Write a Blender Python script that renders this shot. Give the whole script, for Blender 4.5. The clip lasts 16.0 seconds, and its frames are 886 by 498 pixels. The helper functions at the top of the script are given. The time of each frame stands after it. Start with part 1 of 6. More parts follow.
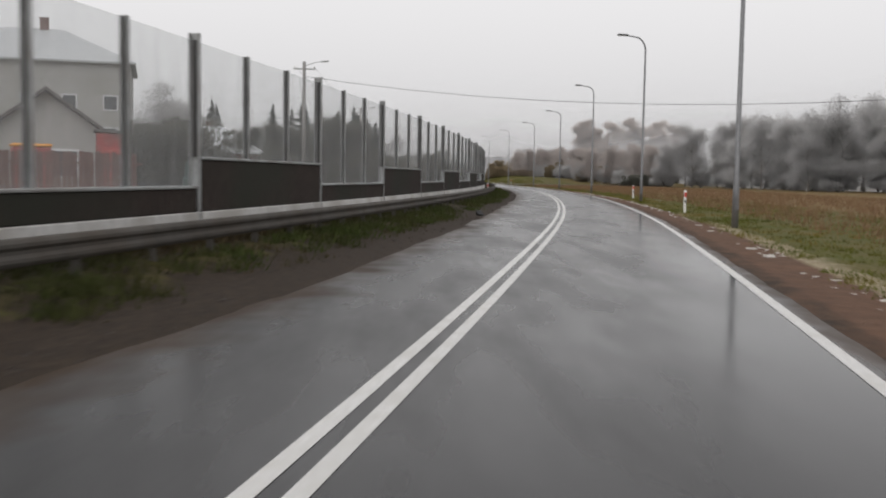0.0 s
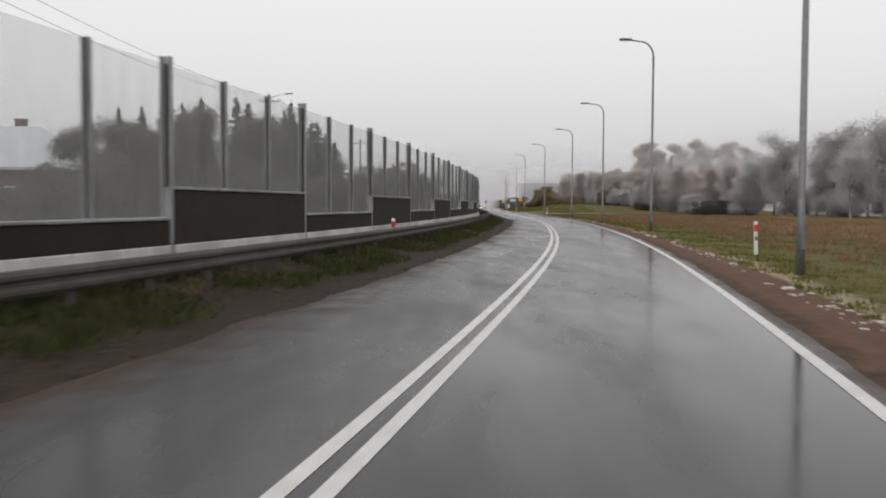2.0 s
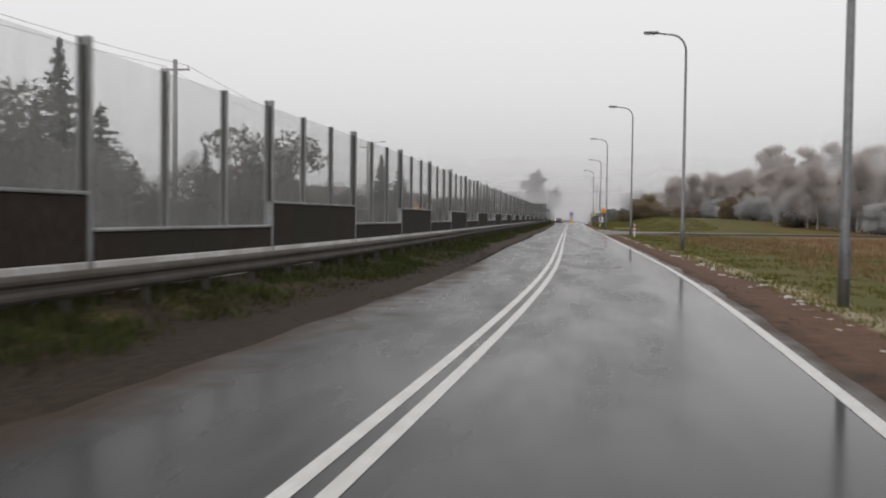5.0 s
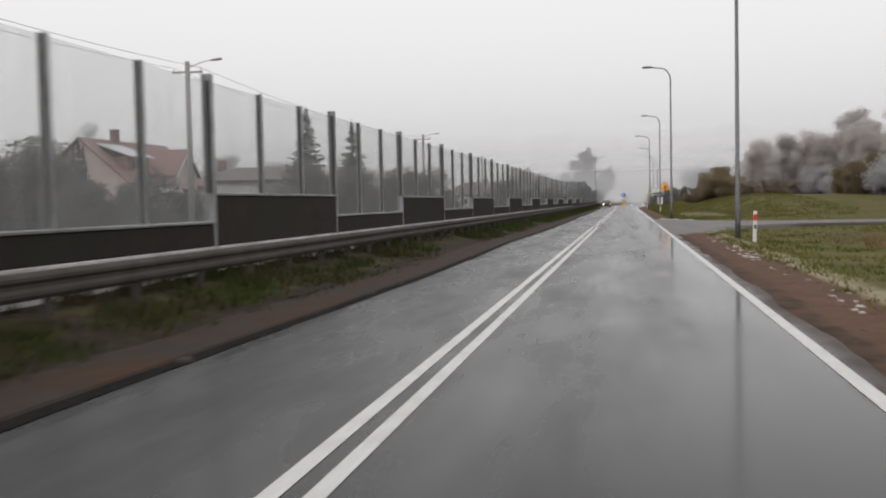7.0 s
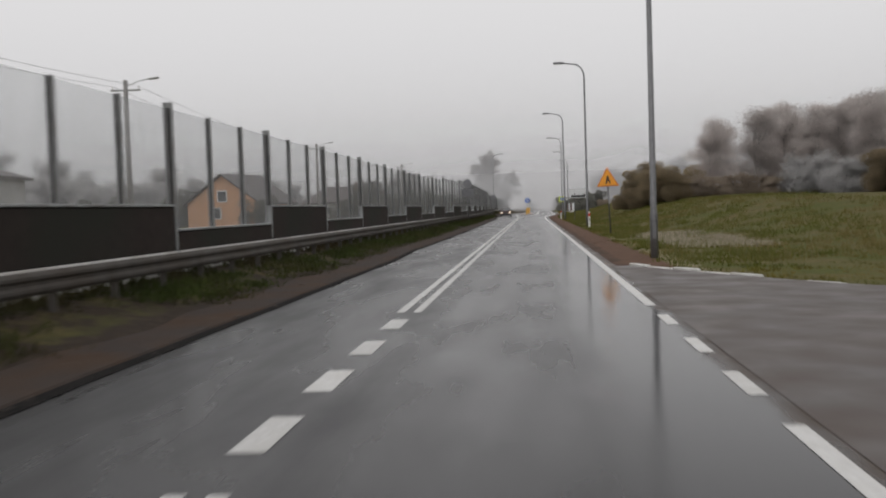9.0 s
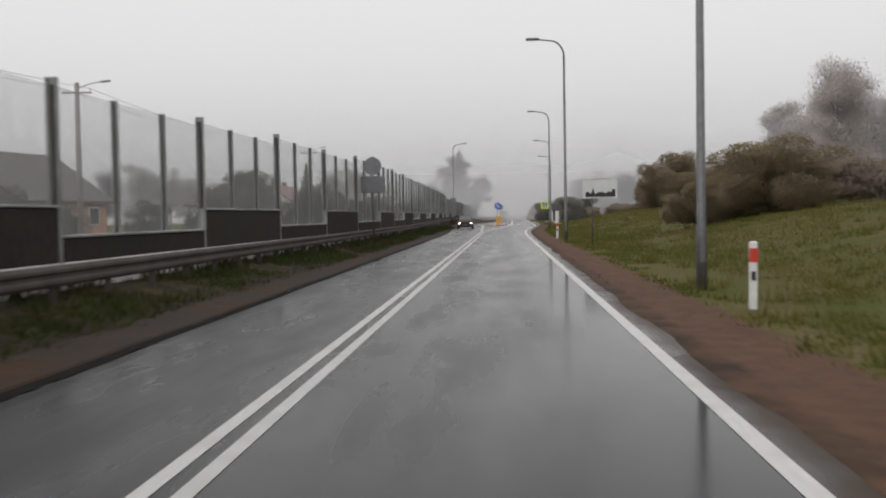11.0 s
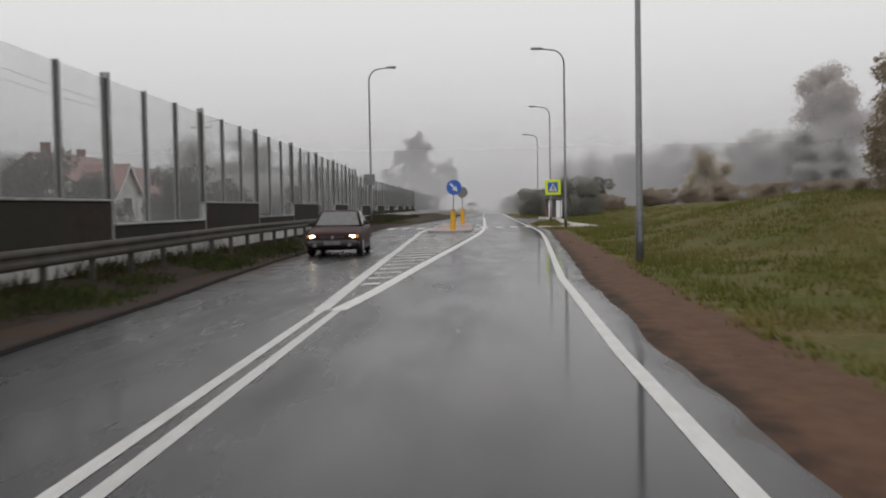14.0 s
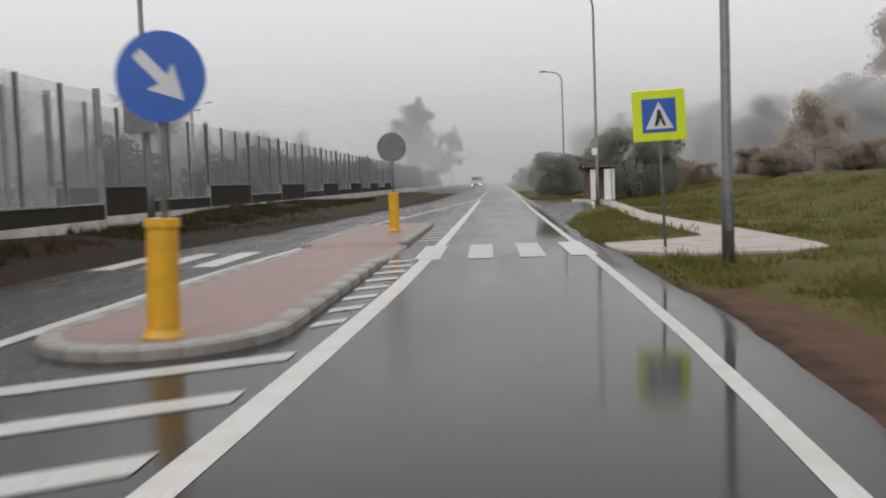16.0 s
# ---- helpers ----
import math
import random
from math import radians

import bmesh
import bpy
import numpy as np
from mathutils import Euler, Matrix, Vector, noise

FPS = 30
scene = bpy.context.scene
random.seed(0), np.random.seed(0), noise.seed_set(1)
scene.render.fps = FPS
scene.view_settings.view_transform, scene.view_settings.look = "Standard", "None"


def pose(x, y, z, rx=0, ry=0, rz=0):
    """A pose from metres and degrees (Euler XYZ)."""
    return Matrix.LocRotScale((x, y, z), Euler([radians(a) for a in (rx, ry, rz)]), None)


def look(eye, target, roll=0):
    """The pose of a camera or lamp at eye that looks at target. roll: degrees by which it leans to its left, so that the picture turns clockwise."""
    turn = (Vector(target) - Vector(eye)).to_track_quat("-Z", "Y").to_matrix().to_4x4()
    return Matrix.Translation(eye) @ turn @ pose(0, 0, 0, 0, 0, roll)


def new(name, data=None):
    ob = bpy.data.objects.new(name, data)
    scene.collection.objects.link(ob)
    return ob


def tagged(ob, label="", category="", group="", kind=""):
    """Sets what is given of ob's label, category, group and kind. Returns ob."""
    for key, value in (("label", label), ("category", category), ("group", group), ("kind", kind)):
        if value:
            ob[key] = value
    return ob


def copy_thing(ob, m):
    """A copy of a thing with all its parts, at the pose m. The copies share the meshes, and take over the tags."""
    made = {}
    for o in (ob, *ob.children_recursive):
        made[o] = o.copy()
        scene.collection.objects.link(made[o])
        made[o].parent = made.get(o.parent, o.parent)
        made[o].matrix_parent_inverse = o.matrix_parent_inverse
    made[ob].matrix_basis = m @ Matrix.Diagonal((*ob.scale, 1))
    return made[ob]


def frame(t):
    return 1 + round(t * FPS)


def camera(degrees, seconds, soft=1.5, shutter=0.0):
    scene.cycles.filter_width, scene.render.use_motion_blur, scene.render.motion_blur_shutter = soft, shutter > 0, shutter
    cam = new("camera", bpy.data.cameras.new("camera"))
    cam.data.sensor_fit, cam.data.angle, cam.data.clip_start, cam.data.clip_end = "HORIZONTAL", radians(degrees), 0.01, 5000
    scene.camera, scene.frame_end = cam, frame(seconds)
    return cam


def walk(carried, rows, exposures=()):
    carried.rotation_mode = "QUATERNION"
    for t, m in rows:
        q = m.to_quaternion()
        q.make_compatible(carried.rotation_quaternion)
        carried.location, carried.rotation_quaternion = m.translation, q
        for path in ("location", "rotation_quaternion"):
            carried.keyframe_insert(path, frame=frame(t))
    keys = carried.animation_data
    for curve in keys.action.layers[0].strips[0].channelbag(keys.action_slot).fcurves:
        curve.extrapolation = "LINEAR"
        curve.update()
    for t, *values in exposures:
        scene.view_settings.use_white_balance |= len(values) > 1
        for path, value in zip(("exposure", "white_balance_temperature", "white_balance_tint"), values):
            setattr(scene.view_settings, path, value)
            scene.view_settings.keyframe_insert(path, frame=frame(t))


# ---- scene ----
# ---- the road's line, on which the camera and most things lie ----
KAPPA = (0.00054, 0.00235, 0.00081, 0.00135, 0.00199, 0.00117, 0.00196, 0.00068, 0.00163, 0.00163)
STEP = np.arange(-260.0, 0.5, 1.0)
_k = np.interp(-STEP, 20.0 * np.arange(10), KAPPA)
_th = np.concatenate([[0], np.cumsum((_k[1:] + _k[:-1]) / 2)])
_th -= _th[-1]
_dx, _dy = -np.sin(_th), np.cos(_th)
_X = np.concatenate([[0], np.cumsum((_dx[1:] + _dx[:-1]) / 2)])
_Y = np.concatenate([[0], np.cumsum((_dy[1:] + _dy[:-1]) / 2)])
_X -= _X[-1]
_Y -= _Y[-1]


def road_at(s, lat=0.0):
    """World x, y and heading at s metres along the centre line (0 where the bend ends) and lat metres to its right."""
    if s >= 0:
        return lat, s, 0.0
    if s < STEP[0]:
        d = STEP[0] - s
        x, y, a = _X[0] - d * _dx[0], _Y[0] - d * _dy[0], _th[0]
    else:
        x, y, a = np.interp(s, STEP, _X), np.interp(s, STEP, _Y), np.interp(s, STEP, _th)
    return float(x + lat * math.cos(a)), float(y + lat * math.sin(a)), float(a)


# ---- camera ----
cam = camera(48.4, 16.0, soft=2.0, shutter=0.2)
EYE = 1.45
# seconds, metres along the road, metres right of its centre line, then yaw to the left of the road, pitch and roll in degrees
DRIVE = (
    (0.0, -156.29, 1.51, 10.24, -4.22, 0.91), (0.5, -144.87, 1.5, 10.61, -3.27, 0.21), (1.0, -133.41, 1.51, 10.51, -3.4, 0.59),
    (1.5, -121.86, 1.53, 9.83, -1.61, -0.18), (2.0, -110.27, 1.55, 10.36, -2.58, 0.31), (2.5, -98.67, 1.58, 11.12, -1.7, 0.8),
    (3.0, -87.06, 1.54, 11.06, -1.55, 0.76), (3.5, -75.26, 1.52, 10.88, -0.94, 1.88), (4.0, -63.57, 1.6, 10.7, -1.28, 1.79),
    (4.5, -51.84, 1.6, 10.71, -1.59, 1.28), (5.0, -40.03, 1.61, 10.73, -1.91, 0.76), (5.5, -28.1, 1.61, 10.74, -2.23, 0.25),
    (6.0, -16.06, 1.61, 10.75, -2.55, -0.26), (6.5, -3.9, 1.61, 10.76, -2.86, -0.78), (7.0, 8.34, 1.66, 10.57, -2.65, -1.16),
    (7.5, 20.62, 1.74, 9.96, 1.19, -2.07), (8.0, 33.03, 1.78, 5.72, -2.6, -0.6), (8.5, 45.35, 1.77, 7.55, -1.04, -1.16),
    (9.0, 57.58, 1.78, 5.22, -2.31, -1.84), (9.5, 70.01, 1.81, 4.96, -2.38, -1.94), (10.0, 81.99, 1.79, 4.39, -1.75, -1.58),
    (10.5, 94.14, 1.81, 3.99, -1.86, -1.26), (11.0, 106.51, 1.82, 3.59, -1.96, -0.95), (11.5, 118.87, 1.83, 3.19, -2.06, -0.63),
    (12.0, 131.01, 1.84, 2.79, -2.16, -0.31), (12.5, 142.7, 1.86, 2.39, -2.26, 0.01), (13.0, 154.09, 1.86, 2.37, -2.14, 0.18),
    (13.5, 165.27, 1.94, 2.06, -1.91, -0.33), (14.0, 177.06, 2.08, 1.81, -2.46, -1.02), (14.5, 188.9, 2.45, 1.83, -2.99, -1.5),
    (15.0, 200.36, 2.95, 1.7, -2.46, -1.88), (15.5, 211.82, 3.42, 2.2, -3.72, -2.2), (16.0, 223.19, 3.97, 2.71, -3.86, -2.08))


def drive_pose(s, lat, yaw, pitch, roll):
    x, y, a = road_at(s, lat)
    a, b = a + radians(yaw), radians(pitch)
    eye = Vector((x, y, EYE))
    return look(eye, eye + Vector((-math.sin(a) * math.cos(b), math.cos(a) * math.cos(b), math.sin(b))), roll)


walk(cam, [(t, drive_pose(*r)) for t, *r in DRIVE],
     exposures=((0.0, 0.22), (1.0, 0.3), (2.0, 0.24), (4.0, 0.16), (7.0, 0.28), (7.5, 0.07), (8.0, -0.13), (9.0, 0.0), (10.0, 0.13), (12.5, 0.1), (14.5, 0.08), (16.0, 0.2)))

# ---- overcast light ----
world = bpy.data.worlds.new("overcast_sky")
scene.world = world
world.use_nodes = True
wn, wl = world.node_tree.nodes, world.node_tree.links
sky = wn.new("ShaderNodeTexSky")
sky.sky_type, sky.sun_disc = "NISHITA", False
sky.sun_elevation, sky.sun_rotation = radians(38), radians(200)
sky.air_density, sky.dust_density, sky.ozone_density = 1.0, 6.0, 1.0
pale = wn.new("ShaderNodeHueSaturation")
pale.inputs["Saturation"].default_value = 0.0
cloud = wn.new("ShaderNodeMix")
cloud.data_type = "RGBA"
cloud.inputs[0].default_value = 0.93
cloud.inputs[7].default_value = (8.6, 8.5, 8.6, 1)
back = next(n for n in wn if n.type == "BACKGROUND")
back.inputs["Strength"].default_value = 0.1
wl.new(sky.outputs[0], pale.inputs["Color"])
wl.new(pale.outputs[0], cloud.inputs[6])
# an overcast sky, dimmest along the misty horizon
way = wn.new("ShaderNodeTexCoord")
height = wn.new("ShaderNodeSeparateXYZ")
dome = wn.new("ShaderNodeFloatCurve")
dome.mapping.curves[0].points[0].location = (0.0, 0.62)
dome.mapping.curves[0].points[1].location = (1.0, 1.0)
for at in ((0.06, 0.72), (0.2, 0.88), (0.4, 0.95)):
    dome.mapping.curves[0].points.new(*at)
dome.mapping.update()
veil = wn.new("ShaderNodeVectorMath")
veil.operation = "SCALE"
wl.new(way.outputs["Generated"], height.inputs[0])
wl.new(height.outputs["Z"], dome.inputs["Value"])
wl.new(cloud.outputs[2], veil.inputs[0])
wl.new(dome.outputs[0], veil.inputs["Scale"])
wl.new(veil.outputs[0], back.inputs["Color"])
sun = new("sun", bpy.data.lights.new("sun", "SUN"))
sun.data.energy, sun.data.angle, sun.data.color = 0.5, radians(40), (1.0, 0.98, 0.95)
sun.matrix_world = look((0, 0, 50), (30, 60, 0))


# ---- materials ----
def material(name, base, dark=None, scale=8.0, rough=0.7, metal=0.0, bump=0.0, bump_scale=60.0, rough_var=0.0, coat=0.0, spots=None, spot_scale=1.2, spec=0.5):
    """A surface with grain at one scale, patches at another, and fine relief."""
    m = bpy.data.materials.new(name)
    m.use_nodes = True
    nt, p = m.node_tree, m.node_tree.nodes["Principled BSDF"]
    dark = dark or tuple(c * 0.75 for c in base)
    co = nt.nodes.new("ShaderNodeTexCoord")
    rnd = nt.nodes.new("ShaderNodeObjectInfo")
    n1 = nt.nodes.new("ShaderNodeTexNoise")
    n1.inputs["Scale"].default_value, n1.inputs["Detail"].default_value = scale, 6
    nt.links.new(co.outputs["Object"], n1.inputs["Vector"])
    ramp = nt.nodes.new("ShaderNodeValToRGB")
    ramp.color_ramp.elements[0].position, ramp.color_ramp.elements[1].position = 0.3, 0.7
    ramp.color_ramp.elements[0].color, ramp.color_ramp.elements[1].color = (*dark, 1), (*base, 1)
    nt.links.new(n1.outputs["Fac"], ramp.inputs["Fac"])
    col = ramp.outputs["Color"]
    if spots:
        n2 = nt.nodes.new("ShaderNodeTexNoise")
        n2.inputs["Scale"].default_value, n2.inputs["Detail"].default_value = spot_scale, 4
        nt.links.new(co.outputs["Object"], n2.inputs["Vector"])
        r2 = nt.nodes.new("ShaderNodeValToRGB")
        r2.color_ramp.elements[0].position, r2.color_ramp.elements[1].position = 0.45, 0.65
        mix = nt.nodes.new("ShaderNodeMix")
        mix.data_type = "RGBA"
        mix.inputs[7].default_value = (*spots, 1)
        nt.links.new(n2.outputs["Fac"], r2.inputs["Fac"])
        nt.links.new(r2.outputs["Color"], mix.inputs[0])
        nt.links.new(col, mix.inputs[6])
        col = mix.outputs[2]
    hsv = nt.nodes.new("ShaderNodeHueSaturation")
    val = nt.nodes.new("ShaderNodeMapRange")
    val.inputs[3].default_value, val.inputs[4].default_value = 0.88, 1.12
    nt.links.new(rnd.outputs["Random"], val.inputs[0])
    nt.links.new(val.outputs[0], hsv.inputs["Value"])
    nt.links.new(col, hsv.inputs["Color"])
    nt.links.new(hsv.outputs[0], p.inputs["Base Color"])
    p.inputs["Roughness"].default_value, p.inputs["Metallic"].default_value = rough, metal
    p.inputs["Specular IOR Level"].default_value = spec
    p.inputs["Coat Weight"].default_value = coat
    p.inputs["Coat Roughness"].default_value = 0.08
    if rough_var:
        mr = nt.nodes.new("ShaderNodeMapRange")
        mr.inputs[3].default_value, mr.inputs[4].default_value = max(0.03, rough - rough_var), rough + rough_var
        nt.links.new(n1.outputs["Fac"], mr.inputs[0])
        nt.links.new(mr.outputs[0], p.inputs["Roughness"])
    if bump:
        n3 = nt.nodes.new("ShaderNodeTexNoise")
        n3.inputs["Scale"].default_value, n3.inputs["Detail"].default_value = bump_scale, 4
        nt.links.new(co.outputs["Object"], n3.inputs["Vector"])
        bp = nt.nodes.new("ShaderNodeBump")
        bp.inputs["Strength"].default_value, bp.inputs["Distance"].default_value = bump, 0.02
        nt.links.new(n3.outputs["Fac"], bp.inputs["Height"])
        nt.links.new(bp.outputs[0], p.inputs["Normal"])
    return m


def wet_asphalt():
    m = bpy.data.materials.new("wet_asphalt")
    m.use_nodes = True
    nt, p = m.node_tree, m.node_tree.nodes["Principled BSDF"]
    co = nt.nodes.new("ShaderNodeTexCoord")
    stretch = nt.nodes.new("ShaderNodeMapping")
    stretch.inputs["Scale"].default_value = (1.0, 0.05, 1.0)
    nt.links.new(co.outputs["Object"], stretch.inputs["Vector"])
    tracks = nt.nodes.new("ShaderNodeTexNoise")
    tracks.inputs["Scale"].default_value, tracks.inputs["Detail"].default_value = 0.9, 3
    nt.links.new(stretch.outputs[0], tracks.inputs["Vector"])
    grain = nt.nodes.new("ShaderNodeTexNoise")
    grain.inputs["Scale"].default_value, grain.inputs["Detail"].default_value = 55, 5
    nt.links.new(co.outputs["Object"], grain.inputs["Vector"])
    ramp = nt.nodes.new("ShaderNodeValToRGB")
    ramp.color_ramp.elements[0].color, ramp.color_ramp.elements[1].color = (0.012, 0.012, 0.0125, 1), (0.036, 0.035, 0.036, 1)
    ramp.color_ramp.elements[0].position, ramp.color_ramp.elements[1].position = 0.25, 0.75
    nt.links.new(grain.outputs["Fac"], ramp.inputs["Fac"])
    dirt = nt.nodes.new("ShaderNodeAttribute")
    dirt.attribute_name = "dirt"
    wash = nt.nodes.new("ShaderNodeTexNoise")
    wash.inputs["Scale"].default_value, wash.inputs["Detail"].default_value = 1.1, 3
    nt.links.new(co.outputs["Object"], wash.inputs["Vector"])
    both = nt.nodes.new("ShaderNodeMath")
    both.operation = "MULTIPLY_ADD"
    both.inputs[1].default_value = 1.1
    nt.links.new(wash.outputs["Fac"], both.inputs[0])
    nt.links.new(dirt.outputs["Fac"], both.inputs[2])
    cover = nt.nodes.new("ShaderNodeMapRange")
    cover.inputs[1].default_value, cover.inputs[2].default_value, cover.inputs[4].default_value = 0.85, 1.3, 0.9
    nt.links.new(both.outputs[0], cover.inputs[0])
    muddy = nt.nodes.new("ShaderNodeMix")
    muddy.data_type = "RGBA"
    muddy.inputs[7].default_value = (0.05, 0.033, 0.022, 1)
    nt.links.new(cover.outputs[0], muddy.inputs[0])
    nt.links.new(ramp.outputs[0], muddy.inputs[6])
    nt.links.new(muddy.outputs[2], p.inputs["Base Color"])
    film = nt.nodes.new("ShaderNodeMapRange")
    film.inputs[1].default_value, film.inputs[2].default_value = 0.0, 0.6
    film.inputs[3].default_value, film.inputs[4].default_value = 0.04, 0.33
    damp = nt.nodes.new("ShaderNodeAttribute")
    damp.attribute_name = "damp"
    less = nt.nodes.new("ShaderNodeMath")
    less.operation = "MULTIPLY_ADD"
    less.inputs[1].default_value = -0.4
    calm = nt.nodes.new("ShaderNodeMapRange")
    calm.inputs[3].default_value, calm.inputs[4].default_value = 0.32, 0.68
    nt.links.new(tracks.outputs["Fac"], calm.inputs[0])
    nt.links.new(damp.outputs["Fac"], less.inputs[0])
    nt.links.new(calm.outputs[0], less.inputs[2])
    nt.links.new(less.outputs[0], film.inputs[0])
    rougher = nt.nodes.new("ShaderNodeMath")
    rougher.operation = "MULTIPLY_ADD"
    rougher.inputs[1].default_value = 0.16
    nt.links.new(cover.outputs[0], rougher.inputs[0])
    nt.links.new(film.outputs[0], rougher.inputs[2])
    # drying patches and the lanes where wheels press the water aside
    patch = nt.nodes.new("ShaderNodeTexNoise")
    patch.inputs["Scale"].default_value, patch.inputs["Detail"].default_value, patch.inputs["Roughness"].default_value = 1.1, 4, 0.55
    long = nt.nodes.new("ShaderNodeMapping")
    long.inputs["Scale"].default_value = (1.0, 0.22, 1.0)
    nt.links.new(co.outputs["Object"], long.inputs["Vector"])
    nt.links.new(long.outputs[0], patch.inputs["Vector"])
    dry = nt.nodes.new("ShaderNodeMapRange")
    dry.inputs[1].default_value, dry.inputs[2].default_value = 0.35, 0.68
    dry.inputs[3].default_value, dry.inputs[4].default_value = 0.8, 1.35
    nt.links.new(patch.outputs["Fac"], dry.inputs[0])
    wetter = nt.nodes.new("ShaderNodeMath")
    wetter.operation = "MULTIPLY"
    nt.links.new(rougher.outputs[0], wetter.inputs[0])
    nt.links.new(dry.outputs[0], wetter.inputs[1])
    nt.links.new(wetter.outputs[0], p.inputs["Roughness"])
    dull = nt.nodes.new("ShaderNodeMapRange")
    dull.inputs[3].default_value, dull.inputs[4].default_value = 0.24, 0.07
    nt.links.new(cover.outputs[0], dull.inputs[0])
    nt.links.new(dull.outputs[0], p.inputs["Specular IOR Level"])
    p.inputs["IOR"].default_value = 1.34
    bp = nt.nodes.new("ShaderNodeBump")
    bp.inputs["Strength"].default_value, bp.inputs["Distance"].default_value = 0.02, 0.005
    nt.links.new(grain.outputs["Fac"], bp.inputs["Height"])
    nt.links.new(bp.outputs[0], p.inputs["Normal"])
    return m


def ground_material():
    """Soil, grass and dry field, laid out by the mesh's own 'soil' and 'dry' values with ragged borders."""
    m = bpy.data.materials.new("verge_ground")
    m.use_nodes = True
    nt, p = m.node_tree, m.node_tree.nodes["Principled BSDF"]
    co = nt.nodes.new("ShaderNodeTexCoord")

    def noise_tex(scale, detail=6):
        n = nt.nodes.new("ShaderNodeTexNoise")
        n.inputs["Scale"].default_value, n.inputs["Detail"].default_value, n.inputs["Roughness"].default_value = scale, detail, 0.62
        tilt = nt.nodes.new("ShaderNodeMapping")
        tilt.inputs["Rotation"].default_value = (0.5, 0.4, 0.7 + scale)
        nt.links.new(co.outputs["Object"], tilt.inputs["Vector"])
        nt.links.new(tilt.outputs[0], n.inputs["Vector"])
        return n.outputs["Fac"]

    def ramp(fac, a, b, lo=0.3, hi=0.7):
        r = nt.nodes.new("ShaderNodeValToRGB")
        r.color_ramp.elements[0].position, r.color_ramp.elements[1].position = lo, hi
        r.color_ramp.elements[0].color, r.color_ramp.elements[1].color = (*a, 1), (*b, 1)
        nt.links.new(fac, r.inputs["Fac"])
        return r.outputs["Color"]

    def mix(fac, a, b):
        x = nt.nodes.new("ShaderNodeMix")
        x.data_type = "RGBA"
        nt.links.new(fac, x.inputs[0])
        nt.links.new(a, x.inputs[6])
        nt.links.new(b, x.inputs[7])
        return x.outputs[2]

    def ragged(attr):
        a = nt.nodes.new("ShaderNodeAttribute")
        a.attribute_name = attr
        s = nt.nodes.new("ShaderNodeMath")
        s.operation = "MULTIPLY_ADD"
        s.inputs[1].default_value, s.inputs[2].default_value = 0.9, -0.45
        nt.links.new(noise_tex(1.7), s.inputs[0])
        t = nt.nodes.new("ShaderNodeMath")
        nt.links.new(a.outputs["Fac"], t.inputs[0])
        nt.links.new(s.outputs[0], t.inputs[1])
        r = nt.nodes.new("ShaderNodeMapRange")
        r.inputs[1].default_value, r.inputs[2].default_value = 0.35, 0.65
        nt.links.new(t.outputs[0], r.inputs[0])
        return r.outputs[0]

    grass = mix(ramp(noise_tex(0.35), (0, 0, 0), (1, 1, 1), 0.38, 0.62), ramp(noise_tex(9), (0.035, 0.042, 0.008), (0.09, 0.095, 0.014)), ramp(noise_tex(6), (0.065, 0.055, 0.018), (0.14, 0.108, 0.042)))
    soil = mix(noise_tex(0.8), ramp(noise_tex(3.1, 12), (0.09, 0.046, 0.027), (0.155, 0.08, 0.045), 0.35, 0.65), ramp(noise_tex(4.7, 12), (0.056, 0.034, 0.024), (0.095, 0.06, 0.042), 0.35, 0.65))
    dry = ramp(noise_tex(0.5), (0.15, 0.085, 0.042), (0.14, 0.115, 0.045))
    straw = ramp(noise_tex(12), (0.16, 0.125, 0.075), (0.34, 0.29, 0.2))
    wet = ramp(noise_tex(7), (0.017, 0.0125, 0.0095), (0.045, 0.032, 0.022))
    col = mix(ragged("mud"), mix(ragged("soil"), mix(ragged("pale"), mix(ragged("dry"), grass, dry), straw), soil), wet)
    nt.links.new(col, p.inputs["Base Color"])
    p.inputs["Roughness"].default_value = 0.85
    p.inputs["Specular IOR Level"].default_value = 0.12
    bp = nt.nodes.new("ShaderNodeBump")
    bp.inputs["Strength"].default_value, bp.inputs["Distance"].default_value = 0.45, 0.06
    nt.links.new(noise_tex(5.3, 12), bp.inputs["Height"])
    nt.links.new(bp.outputs[0], p.inputs["Normal"])
    return m


